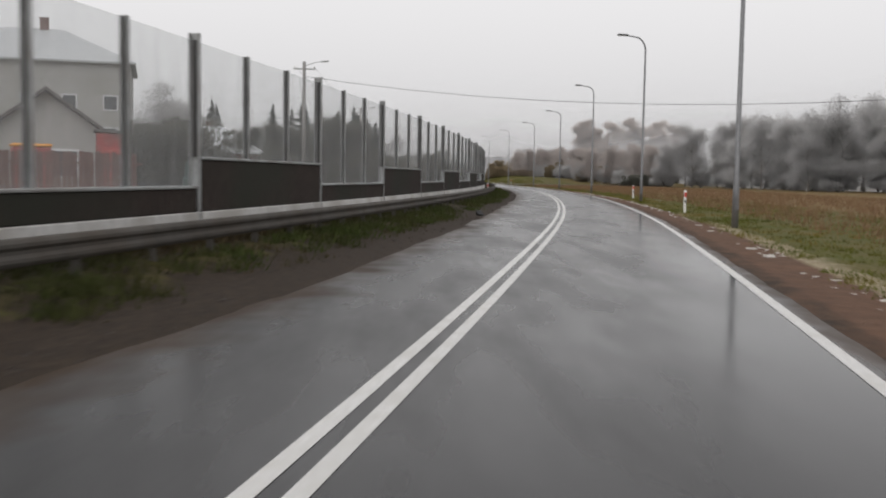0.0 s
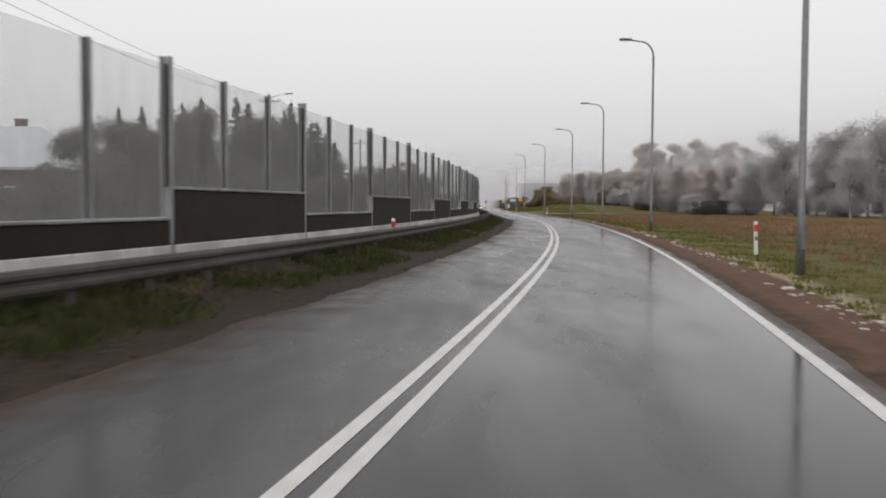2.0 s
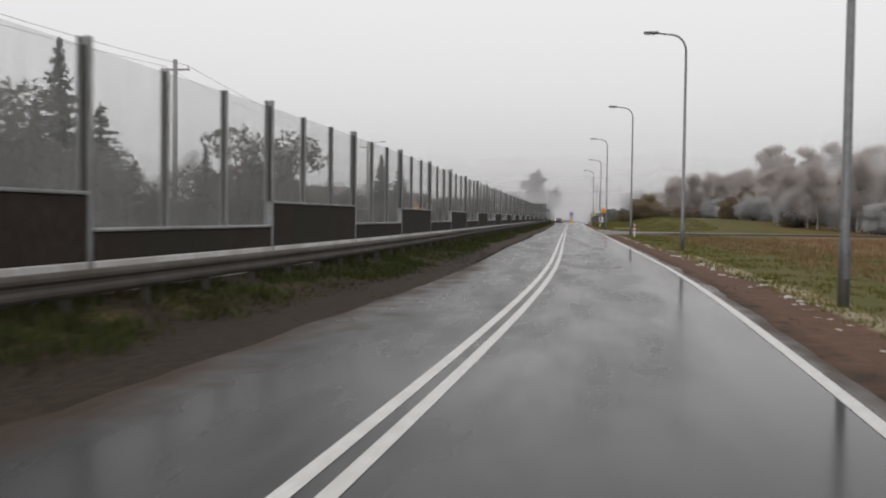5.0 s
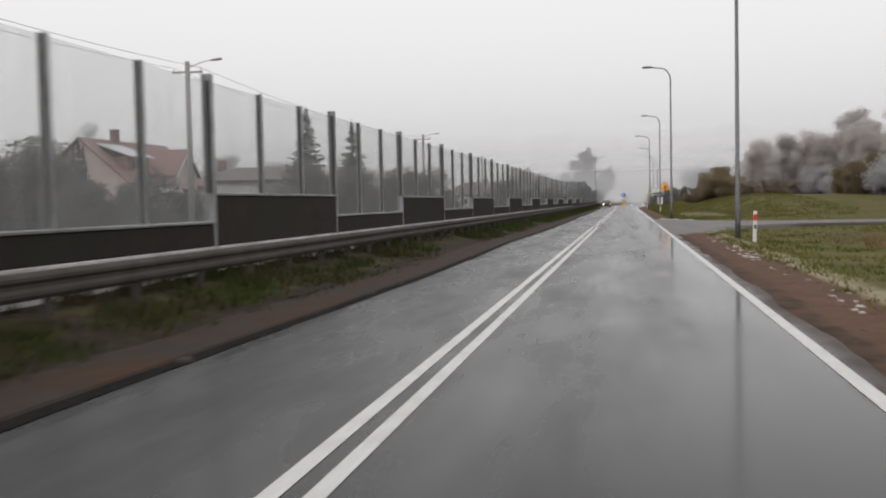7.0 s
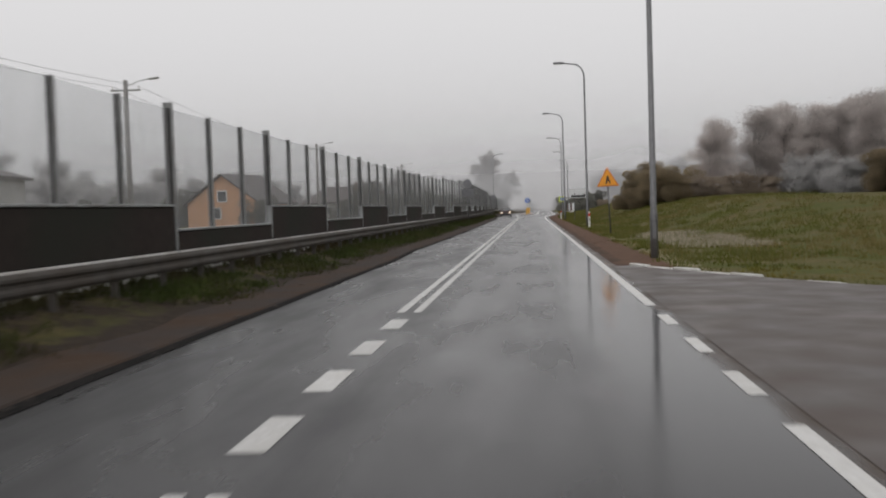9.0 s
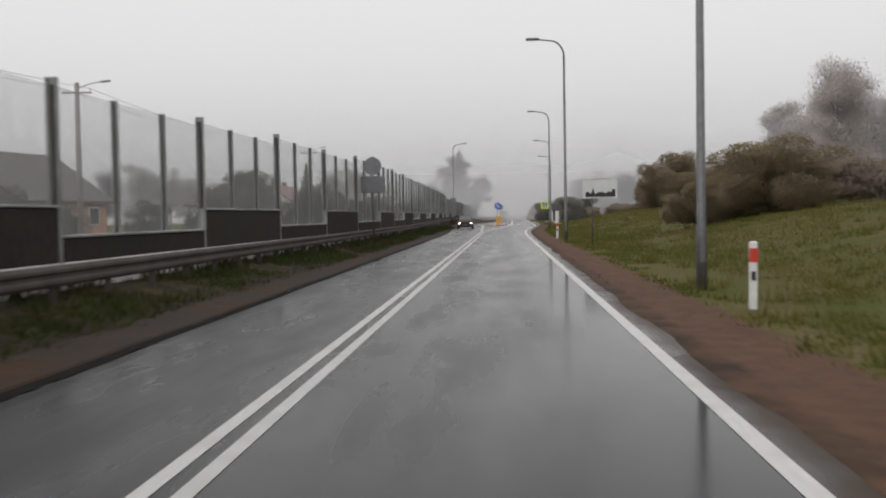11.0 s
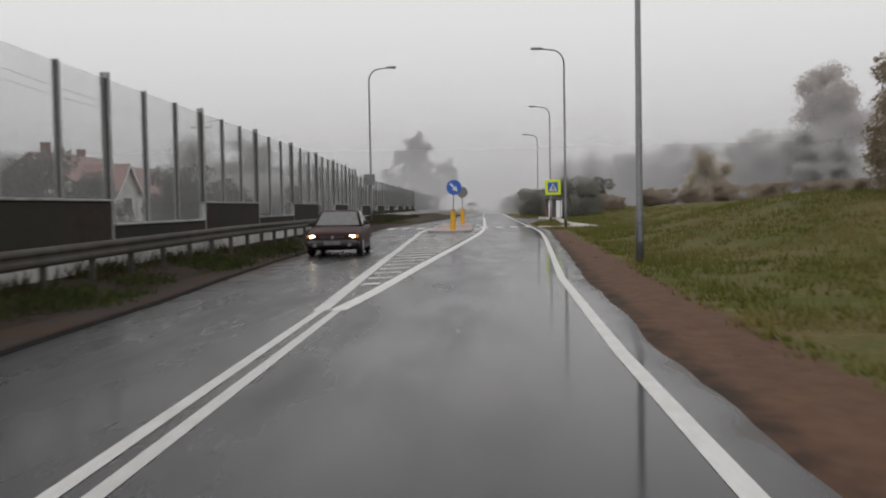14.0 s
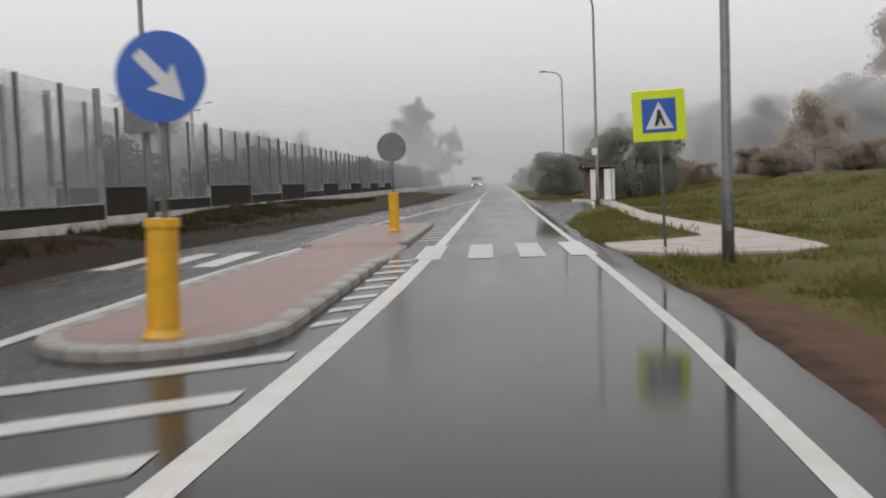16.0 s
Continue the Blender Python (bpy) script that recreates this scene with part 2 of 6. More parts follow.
def acrylic():
    """Clear sound-screen sheet under a film of rain and road dirt."""
    m = bpy.data.materials.new("wet_acrylic")
    m.use_nodes = True
    nt = m.node_tree
    p, out = nt.nodes["Principled BSDF"], nt.nodes["Material Output"]
    p.inputs["Base Color"].default_value = (0.66, 0.66, 0.66, 1)
    p.inputs["Roughness"].default_value = 0.3
    clear = nt.nodes.new("ShaderNodeBsdfTransparent")
    clear.inputs[0].default_value = (0.93, 0.935, 0.935, 1)
    co = nt.nodes.new("ShaderNodeTexCoord")
    mp = nt.nodes.new("ShaderNodeMapping")
    mp.inputs["Scale"].default_value = (1, 2.2, 0.35)
    n = nt.nodes.new("ShaderNodeTexNoise")
    n.inputs["Scale"].default_value, n.inputs["Detail"].default_value = 1.6, 5
    mr = nt.nodes.new("ShaderNodeMapRange")
    mr.inputs[3].default_value, mr.inputs[4].default_value = 0.06, 0.22
    mixer = nt.nodes.new("ShaderNodeMixShader")
    nt.links.new(co.outputs["Object"], mp.inputs["Vector"])
    nt.links.new(mp.outputs[0], n.inputs["Vector"])
    nt.links.new(n.outputs["Fac"], mr.inputs[0])
    nt.links.new(mr.outputs[0], mixer.inputs[0])
    nt.links.new(clear.outputs[0], mixer.inputs[1])
    nt.links.new(p.outputs[0], mixer.inputs[2])
    nt.links.new(mixer.outputs[0], out.inputs["Surface"])
    return m


def glowing(name, colour, strength):
    m = bpy.data.materials.new(name)
    m.use_nodes = True
    p = m.node_tree.nodes["Principled BSDF"]
    p.inputs["Base Color"].default_value = (*colour, 1)
    p.inputs["Emission Color"].default_value = (*colour, 1)
    p.inputs["Emission Strength"].default_value = strength
    return m


def sky_facing(nt, lean):
    """Normals turned mostly upwards, and their opposites, for thin blades that take light from both sides."""
    geo = nt.nodes.new("ShaderNodeNewGeometry")
    up = nt.nodes.new("ShaderNodeVectorMath")
    up.operation = "MULTIPLY_ADD"
    up.inputs[1].default_value, up.inputs[2].default_value = (lean, lean, lean), (0, 0, 0.8)
    unit = nt.nodes.new("ShaderNodeVectorMath")
    unit.operation = "NORMALIZE"
    down = nt.nodes.new("ShaderNodeVectorMath")
    down.operation = "SCALE"
    down.inputs["Scale"].default_value = -1.0
    nt.links.new(geo.outputs["Normal"], up.inputs[0])
    nt.links.new(up.outputs[0], unit.inputs[0])
    nt.links.new(unit.outputs[0], down.inputs[0])
    return unit.outputs[0], down.outputs[0]


def thin_leaf(name, base, dark, lean=0.3, **more):
    """Thin leaves, blades or twigs that let part of the light through."""
    m = material(name, base, dark, scale=0.8, rough=0.85, spec=0.1, **more)
    nt = m.node_tree
    p, out = nt.nodes["Principled BSDF"], nt.nodes["Material Output"]
    tr = nt.nodes.new("ShaderNodeBsdfTranslucent")
    nt.links.new(p.inputs["Base Color"].links[0].from_socket, tr.inputs["Color"])
    up, down = sky_facing(nt, lean)
    nt.links.new(up, p.inputs["Normal"])
    nt.links.new(down, tr.inputs["Normal"])
    both = nt.nodes.new("ShaderNodeAddShader")
    nt.links.new(p.outputs[0], both.inputs[0])
    nt.links.new(tr.outputs[0], both.inputs[1])
    nt.links.new(both.outputs[0], out.inputs["Surface"])
    return m


ASPHALT = wet_asphalt()
GROUND = ground_material()
ACRYLIC = acrylic()
PAINT = material("worn_road_paint", (0.62, 0.615, 0.6), (0.42, 0.41, 0.395), scale=22, rough=0.4, bump=0.15, spots=(0.46, 0.45, 0.425), spot_scale=3, spec=0.3)
STEEL = material("galvanised_steel", (0.42, 0.43, 0.43), (0.3, 0.31, 0.31), scale=12, rough=0.42, metal=0.6, bump=0.05, spots=(0.33, 0.32, 0.3))
RAILSTEEL = material("weathered_rail_steel", (0.1, 0.092, 0.083), (0.068, 0.062, 0.055), scale=3, rough=0.8, metal=0.1, spots=(0.07, 0.058, 0.047), spot_scale=0.6, spec=0.2)
POSTSTEEL = material("grey_post_steel", (0.36, 0.37, 0.37), (0.26, 0.27, 0.27), scale=9, rough=0.45, metal=0.35, spots=(0.22, 0.21, 0.2))
LAMPSTEEL = material("lamp_post_steel", (0.2, 0.2, 0.205), (0.14, 0.14, 0.145), scale=10, rough=0.45, metal=0.4)
POLESTEEL = material("dull_sign_post_steel", (0.15, 0.15, 0.152), (0.1, 0.1, 0.102), scale=9, rough=0.55, metal=0.3, spec=0.3)
CONCRETE = material("pale_concrete", (0.66, 0.65, 0.63), (0.5, 0.49, 0.47), scale=7, rough=0.8, bump=0.3, spots=(0.46, 0.44, 0.41), spot_scale=0.9)
PANEL = material("dark_rough_panel", (0.045, 0.034, 0.029), (0.028, 0.021, 0.018), scale=5, rough=0.85, bump=0.5, bump_scale=45, spots=(0.03, 0.03, 0.023), spot_scale=0.35, spec=0.2)
KERB = material("kerb_concrete", (0.34, 0.325, 0.31), (0.24, 0.23, 0.22), scale=10, rough=0.5, bump=0.25, spots=(0.2, 0.18, 0.165))
RED_PAVE = material("red_paving", (0.31, 0.175, 0.15), (0.22, 0.125, 0.108), scale=11, rough=0.4, bump=0.4, spots=(0.2, 0.14, 0.12))
PALE_PAVE = material("pale_paving", (0.42, 0.39, 0.35), (0.33, 0.3, 0.27), scale=6, rough=0.6, bump=0.3, spots=(0.28, 0.25, 0.21))
MUD = material("muddy_wet_asphalt", (0.066, 0.048, 0.04), (0.032, 0.024, 0.02), scale=1.3, rough=0.42, rough_var=0.24, bump=0.04, bump_scale=18, spots=(0.05, 0.033, 0.024), spot_scale=0.6, spec=0.17)
WHITE = material("white_plastic", (0.8, 0.8, 0.78), (0.68, 0.67, 0.65), scale=9, rough=0.4)
RED = material("red_reflector", (0.6, 0.06, 0.04), (0.5, 0.05, 0.03), rough=0.3)
SEAL = material("dark_rubber_seal", (0.05, 0.048, 0.046), (0.035, 0.034, 0.033), rough=0.7)
BLACK = material("black_plastic", (0.02, 0.02, 0.021), rough=0.45)
SIGN_BLUE = material("sign_blue", (0.02, 0.11, 0.47), (0.018, 0.1, 0.42), scale=3, rough=0.3, coat=0.3)
SIGN_YELLOW = material("fluorescent_yellow_green", (0.72, 0.85, 0.02), (0.66, 0.8, 0.02), scale=3, rough=0.3)
SIGN_ORANGE = material("faded_orange_sign", (0.85, 0.36, 0.03), (0.75, 0.3, 0.03), scale=3, rough=0.35)
SIGN_WHITE = material("sign_white", (0.72, 0.73, 0.74), (0.64, 0.65, 0.66), scale=3, rough=0.3)
SIGN_BACK = material("sign_back_grey", (0.2, 0.2, 0.21), (0.15, 0.15, 0.16), scale=4, rough=0.45, metal=0.4)
BOLLARD = material("yellow_bollard", (0.78, 0.42, 0.02), (0.66, 0.34, 0.02), scale=5, rough=0.35, spots=(0.6, 0.33, 0.04), spot_scale=4)
RED_SHED = material("faded_red_sheet", (0.42, 0.05, 0.04), (0.3, 0.035, 0.03), scale=4, rough=0.5, spots=(0.25, 0.06, 0.05))
FENCE_WOOD = material("red_brown_fence_wood", (0.14, 0.06, 0.045), (0.08, 0.035, 0.028), scale=10, rough=0.8, bump=0.3)
BARK = material("bark", (0.13, 0.11, 0.095), (0.07, 0.06, 0.05), scale=14, rough=0.9, bump=0.5, bump_scale=20)
SPRUCE = thin_leaf("spruce_needles", (0.07, 0.077, 0.067), (0.048, 0.053, 0.045))
LEAF_DARK = thin_leaf("dark_hedge_leaves", (0.085, 0.084, 0.07), (0.058, 0.058, 0.047))
LEAF_BROWN = thin_leaf("russet_leaves", (0.168, 0.132, 0.083), (0.118, 0.093, 0.058))
# russet paled in its base colour to stand in for mist over the wood
LEAF_MISTED = thin_leaf("mist_paled_russet_leaves", (0.33, 0.297, 0.28), (0.278, 0.25, 0.234))
# lighter still: distance haze mixed into the far crowns' colour
LEAF_PALE = thin_leaf("hazed_russet_foliage", (0.42, 0.375, 0.352), (0.36, 0.32, 0.3))
# foliage greyed so that its colour carries the fog over the woods
TWIGS = thin_leaf("mist_greyed_foliage", (0.32, 0.312, 0.307), (0.27, 0.263, 0.258))
DARK_TWIGS = thin_leaf("brown_grey_twigs", (0.2, 0.19, 0.18), (0.155, 0.147, 0.138))
# raised above the hedge green: haze before the bush is in this colour
HAZY_LEAF = thin_leaf("hazed_green_leaves", (0.19, 0.187, 0.163), (0.145, 0.143, 0.124))
# brushwood russet with the lightening of mist painted in
LEAF_RUSSET = thin_leaf("misted_russet_leaves", (0.23, 0.19, 0.15), (0.18, 0.147, 0.115))
# yellow-brown leaves, lightened in colour in place of mist
LEAF_OCHRE = thin_leaf("misted_ochre_leaves", (0.36, 0.32, 0.255), (0.31, 0.27, 0.215))
# trunks coloured lighter than bark, imitating the low contrast of haze
WOOD_BARK = material("haze_paled_bark", (0.34, 0.32, 0.3), (0.24, 0.22, 0.2), scale=9, rough=0.9)
GRASS = material("grass_blades", (0.1, 0.11, 0.016), (0.06, 0.068, 0.01), scale=0.8, rough=0.8, spots=(0.17, 0.13, 0.04), spot_scale=0.25, spec=0.15)
GRASS_DULL = material("dull_wet_grass", (0.048, 0.052, 0.018), (0.028, 0.03, 0.012), scale=0.8, rough=0.8, spots=(0.075, 0.055, 0.03), spot_scale=0.3, spec=0.15)
WEEDS = material("dry_weeds", (0.25, 0.15, 0.075), (0.15, 0.085, 0.042), scale=0.6, rough=0.8)
STONE = material("pale_stones", (0.5, 0.48, 0.44), (0.32, 0.3, 0.27), scale=12, rough=0.7, bump=0.3)
DARK_JOINT = material("near_black_joint", (0.02, 0.0175, 0.016), (0.008, 0.008, 0.008), scale=4, rough=0.9, bump=0.2, spec=0.05)
GRAVEL = material("muddy_gravel", (0.051, 0.039, 0.033), (0.028, 0.021, 0.018), scale=2.2, rough=0.8, rough_var=0.15, bump=0.5, bump_scale=22, spots=(0.05, 0.029, 0.017), spot_scale=0.6, spec=0.1)
WEEDS_GREEN = material("wet_green_weeds", (0.05, 0.064, 0.016), (0.028, 0.038, 0.01), scale=0.9, rough=0.8, spots=(0.05, 0.048, 0.018), spot_scale=0.4, spec=0.12)
STRAW = material("pale_dead_grass", (0.46, 0.41, 0.32), (0.3, 0.26, 0.2), scale=0.9, rough=0.85, spec=0.1)
ROUGH_GRASS = thin_leaf("rough_autumn_grass", (0.062, 0.066, 0.014), (0.042, 0.045, 0.01), 0.6, spots=(0.095, 0.074, 0.03), spot_scale=0.22)
CLOD = material("soil_clod", (0.105, 0.058, 0.034), (0.06, 0.034, 0.021), scale=5, rough=0.85)
CLOD_DARK = material("dark_soil_clod", (0.042, 0.029, 0.021), (0.022, 0.016, 0.012), scale=5, rough=0.8)
WIRE = material("cable_black", (0.06, 0.06, 0.065), rough=0.6)
WOODPOLE = material("grey_pole_concrete", (0.3, 0.29, 0.28), (0.22, 0.21, 0.2), scale=9, rough=0.8)
GLASS_DARK = material("window_pane", (0.05, 0.055, 0.06), (0.04, 0.045, 0.05), scale=2, rough=0.08, spec=0.8)
PLASTER_GREY = material("grey_plaster", (0.45, 0.44, 0.43), (0.38, 0.37, 0.36), scale=3, rough=0.85, bump=0.2, spots=(0.35, 0.34, 0.32), spot_scale=0.5)
PLASTER_WHITE = material("white_plaster", (0.68, 0.67, 0.65), (0.58, 0.57, 0.55), scale=3, rough=0.85, bump=0.2, spots=(0.5, 0.49, 0.47), spot_scale=0.5)
PLASTER_PINK = material("rose_plaster", (0.48, 0.4, 0.385), (0.4, 0.33, 0.315), scale=3, rough=0.85, bump=0.2, spots=(0.36, 0.28, 0.26), spot_scale=0.5)
PLASTER_ORANGE = material("orange_plaster", (0.52, 0.29, 0.16), (0.43, 0.24, 0.135), scale=3, rough=0.85, bump=0.2, spots=(0.45, 0.25, 0.14), spot_scale=0.5)
ROOF_DARK = material("dark_roof_tiles", (0.1, 0.085, 0.08), (0.06, 0.05, 0.05), scale=8, rough=0.6, bump=0.5, bump_scale=12)
ROOF_RED = material("red_roof_tiles", (0.23, 0.13, 0.115), (0.16, 0.09, 0.08), scale=8, rough=0.6, bump=0.5, bump_scale=12)
ROOF_PALE = material("pale_sheet_roof", (0.5, 0.51, 0.52), (0.4, 0.41, 0.42), scale=4, rough=0.4, bump=0.2)
BRICK = material("chimney_brick", (0.2, 0.12, 0.1), (0.13, 0.08, 0.07), scale=14, rough=0.85, bump=0.5)
CAR_RED = material("dark_red_car_paint", (0.034, 0.007, 0.008), (0.024, 0.006, 0.006), scale=3, rough=0.45, spec=0.12)
VAN_TEAL = material("dark_teal_paint", (0.05, 0.085, 0.08), (0.04, 0.07, 0.066), scale=3, rough=0.3, coat=0.2)
TYRE = material("tyre_rubber", (0.025, 0.025, 0.026), rough=0.8)
RIM = material("wheel_rim", (0.4, 0.4, 0.42), rough=0.35, metal=0.8)
CAR_GLASS = material("wet_car_window", (0.1, 0.1, 0.1), (0.075, 0.075, 0.076), scale=6, rough=0.2, spec=0.7)
HEADLIGHT = glowing("lit_headlight", (1.0, 0.84, 0.58), 9.0)
LORRY = material("white_lorry_paint", (0.7, 0.71, 0.72), (0.6, 0.6, 0.61), scale=2, rough=0.35)


# ---- building blocks ----
def mesh_of(verts, faces, name="mesh"):
    me = bpy.data.meshes.new(name)
    me.from_pydata([tuple(v) for v in verts], [], faces)
    me.update()
    return me


def data_of(bm, smooth=False):
    me = bpy.data.meshes.new("mesh")
    bm.normal_update()
    bm.to_mesh(me)
    bm.free()
    if smooth:
        me.polygons.foreach_set("use_smooth", [True] * len(me.polygons))
    return me


def part(name, bm, mat, parent=None, label="", m=None, smooth=False):
    """Links a bmesh or a mesh as one object, under a thing or a part."""
    me = bm if isinstance(bm, bpy.types.Mesh) else data_of(bm, smooth)
    if mat and not me.materials:
        me.materials.append(mat)
    ob = new(name, me)
    ob.parent = parent
    if m is not None:
        ob.matrix_basis = m
    if label:
        tagged(ob, label)
    return ob


def thing(name, label, category, m=None, group="", kind=""):
    ob = new(name)
    ob.empty_display_size = 0.2
    if m is not None:
        ob.matrix_basis = m
    return tagged(ob, label, category, group, kind)


def box(bm, x, y, z, sx, sy, sz, bevel=0.0, rz=0.0, rx=0.0, ry=0.0):
    r = bmesh.ops.create_cube(bm, size=1.0)
    bmesh.ops.scale(bm, vec=(sx, sy, sz), verts=r["verts"])
    if bevel:
        es = {e for v in r["verts"] for e in v.link_edges}
        g = bmesh.ops.bevel(bm, geom=list(es), offset=bevel, segments=1, affect="EDGES")
        vs = list({v for f in g["faces"] for v in f.verts})
    else:
        vs = r["verts"]
    bmesh.ops.transform(bm, matrix=pose(x, y, z, rx, ry, rz), verts=vs)
    return bm


def cyl(bm, x, y, z0, z1, r0, r1=None, seg=14):
    r = bmesh.ops.create_cone(bm, cap_ends=True, segments=seg, radius1=r0, radius2=r0 if r1 is None else r1, depth=z1 - z0)
    bmesh.ops.translate(bm, vec=(x, y, (z0 + z1) / 2), verts=r["verts"])
    return bm


def tube(points, radii, seg=8):
    """Verts and faces of a tapered tube along points."""
    vs, fs = [], []
    n = len(points)
    for i, p in enumerate(points):
        p = Vector(p)
        d = (Vector(points[min(i + 1, n - 1)]) - Vector(points[max(i - 1, 0)])).normalized()
        a = d.orthogonal().normalized()
        b = d.cross(a)
        if i and (Vector(vs[-seg]) - p).length:
            q = Vector(vs[-seg]) - Vector(points[i - 1])
            a = (q - d * q.dot(d)).normalized()
            b = d.cross(a)
        for k in range(seg):
            t = 2 * math.pi * k / seg
            vs.append(p + (a * math.cos(t) + b * math.sin(t)) * radii[i])
    for i in range(n - 1):
        for k in range(seg):
            j = (k + 1) % seg
            fs.append((i * seg + k, i * seg + j, (i + 1) * seg + j, (i + 1) * seg + k))
    fs.append(tuple(range(seg - 1, -1, -1)))
    fs.append(tuple((n - 1) * seg + k for k in range(seg)))
    return vs, fs


def tube_mesh(points, radii, seg=8):
    me = mesh_of(*tube(points, radii, seg))
    me.polygons.foreach_set("use_smooth", [True] * len(me.polygons))
    return me


def disc(bm, r, y, thick, seg=40, cx=0, cz=0):
    """A round plate that faces -y."""
    g = bmesh.ops.create_cone(bm, cap_ends=True, segments=seg, radius1=r, radius2=r, depth=thick)
    bmesh.ops.transform(bm, matrix=pose(cx, y, cz, 90), verts=g["verts"])
    return bm


def plate(bm, outline, y, thick):
    """A flat plate of that outline in x and z, facing -y."""
    f = bm.faces.new([bm.verts.new((x, y, z)) for x, z in outline])
    g = bmesh.ops.extrude_face_region(bm, geom=[f])
    bmesh.ops.translate(bm, vec=(0, thick, 0), verts=[v for v in g["geom"] if isinstance(v, bmesh.types.BMVert)])
    bmesh.ops.recalc_face_normals(bm, faces=bm.faces)
    return bm


def along(s, lat, z=0.0, turn=0.0):
    x, y, a = road_at(s, lat)
    return pose(x, y, z, 0, 0, math.degrees(a) + turn)


def smooth01(a, b, x):
    t = min(1.0, max(0.0, (x - a) / (b - a)))
    return t * t * (3 - 2 * t)


def table(rows):
    xs, ys = zip(*rows)
    return lambda s: float(np.interp(s, xs, ys))


# lateral places of the road's lines and borders
line_left = table(((191, -0.12), (199, -0.3), (210, -0.5), (224, -0.75), (232, -0.95), (240, -0.9), (247, -0.5), (259, -0.2), (275, 1.2), (300, 3.1), (900, 10.3)))
line_right = table(((191, 0.12), (194, 0.36), (203, 0.86), (211, 1.36), (219, 1.82), (228, 2.34), (236, 2.64), (245, 2.83), (270, 3.1), (300, 3.34), (900, 10.54)))
edge_line = table(((90, 3.41), (150, 3.34), (176, 3.35), (187, 3.5), (197, 3.82), (208, 4.48), (218, 5.06), (225, 5.43), (231, 5.69), (236, 5.79), (241, 5.85), (251, 5.92), (272, 6.1), (300, 6.5), (900, 13.7)))
tar_right = table(((150, 3.7), (172, 3.75), (187, 3.92), (197, 4.28), (208, 4.95), (218, 5.5), (226, 5.95), (230, 6.2), (233, 6.42), (236, 6.36), (241, 6.42), (247, 6.28), (255, 6.45), (262, 6.6), (272, 6.75), (300, 7.0), (900, 14.2)))
tar_left = table(((-200, -2.35), (-145, -2.45), (-110, -2.9), (-50, -2.7), (-15, -2.35), (8, -2.5), (18, -2.42), (27, -2.27), (35, -2.32), (43, -2.46), (49, -2.38), (60, -2.25), (86, -2.2), (93, -2.42), (99, -2.36), (110, -2.3), (125, -2.36), (165, -2.55), (180, -2.62), (188, -2.85), (193, -2.93), (198, -3.2), (204, -3.4), (212, -3.5), (221, -3.8), (232, -3.95), (240, -4.1), (247, -4.0), (255, -3.2), (263, -2.7), (300, -0.4), (900, 7.0)))


# ---- ground ----
def bank(s, lat):
    """Height of the ground."""
    z = 0.0
    if lat > 0:
        t = tar_right(s)
        z -= 0.03 + 0.01 * smooth01(t, t + 1.5, lat)
        z -= 0.12 * smooth01(t + 1, t + 5, lat) * (1 - smooth01(60, 110, s))
        start = 6.6 + 5.5 * smooth01(222, 236, s) + 2.0 * smooth01(60, 90, s) * (1 - smooth01(95, 125, s))
        z += 1.75 * smooth01(70, 125, s) * smooth01(start, start + 11, lat) * (1 - 0.3 * smooth01(240, 300, s))
        z -= 0.9 * smooth01(70, 125, s) * smooth01(22, 45, lat)
    else:
        z += 0.3 * smooth01(3.4, 5.2, -lat) - 0.1 * smooth01(6, 12, -lat)
        heap = smooth01(221, 229, s) * (1 - 0.75 * smooth01(243, 251, s) * (1 - smooth01(256, 262, s))) * (1 - smooth01(275, 300, s))
        z += heap * smooth01(4.4, 6.6, -lat) * (0.34 + 0.16 * noise.noise((s * 0.45, 7, 0)))
    return z


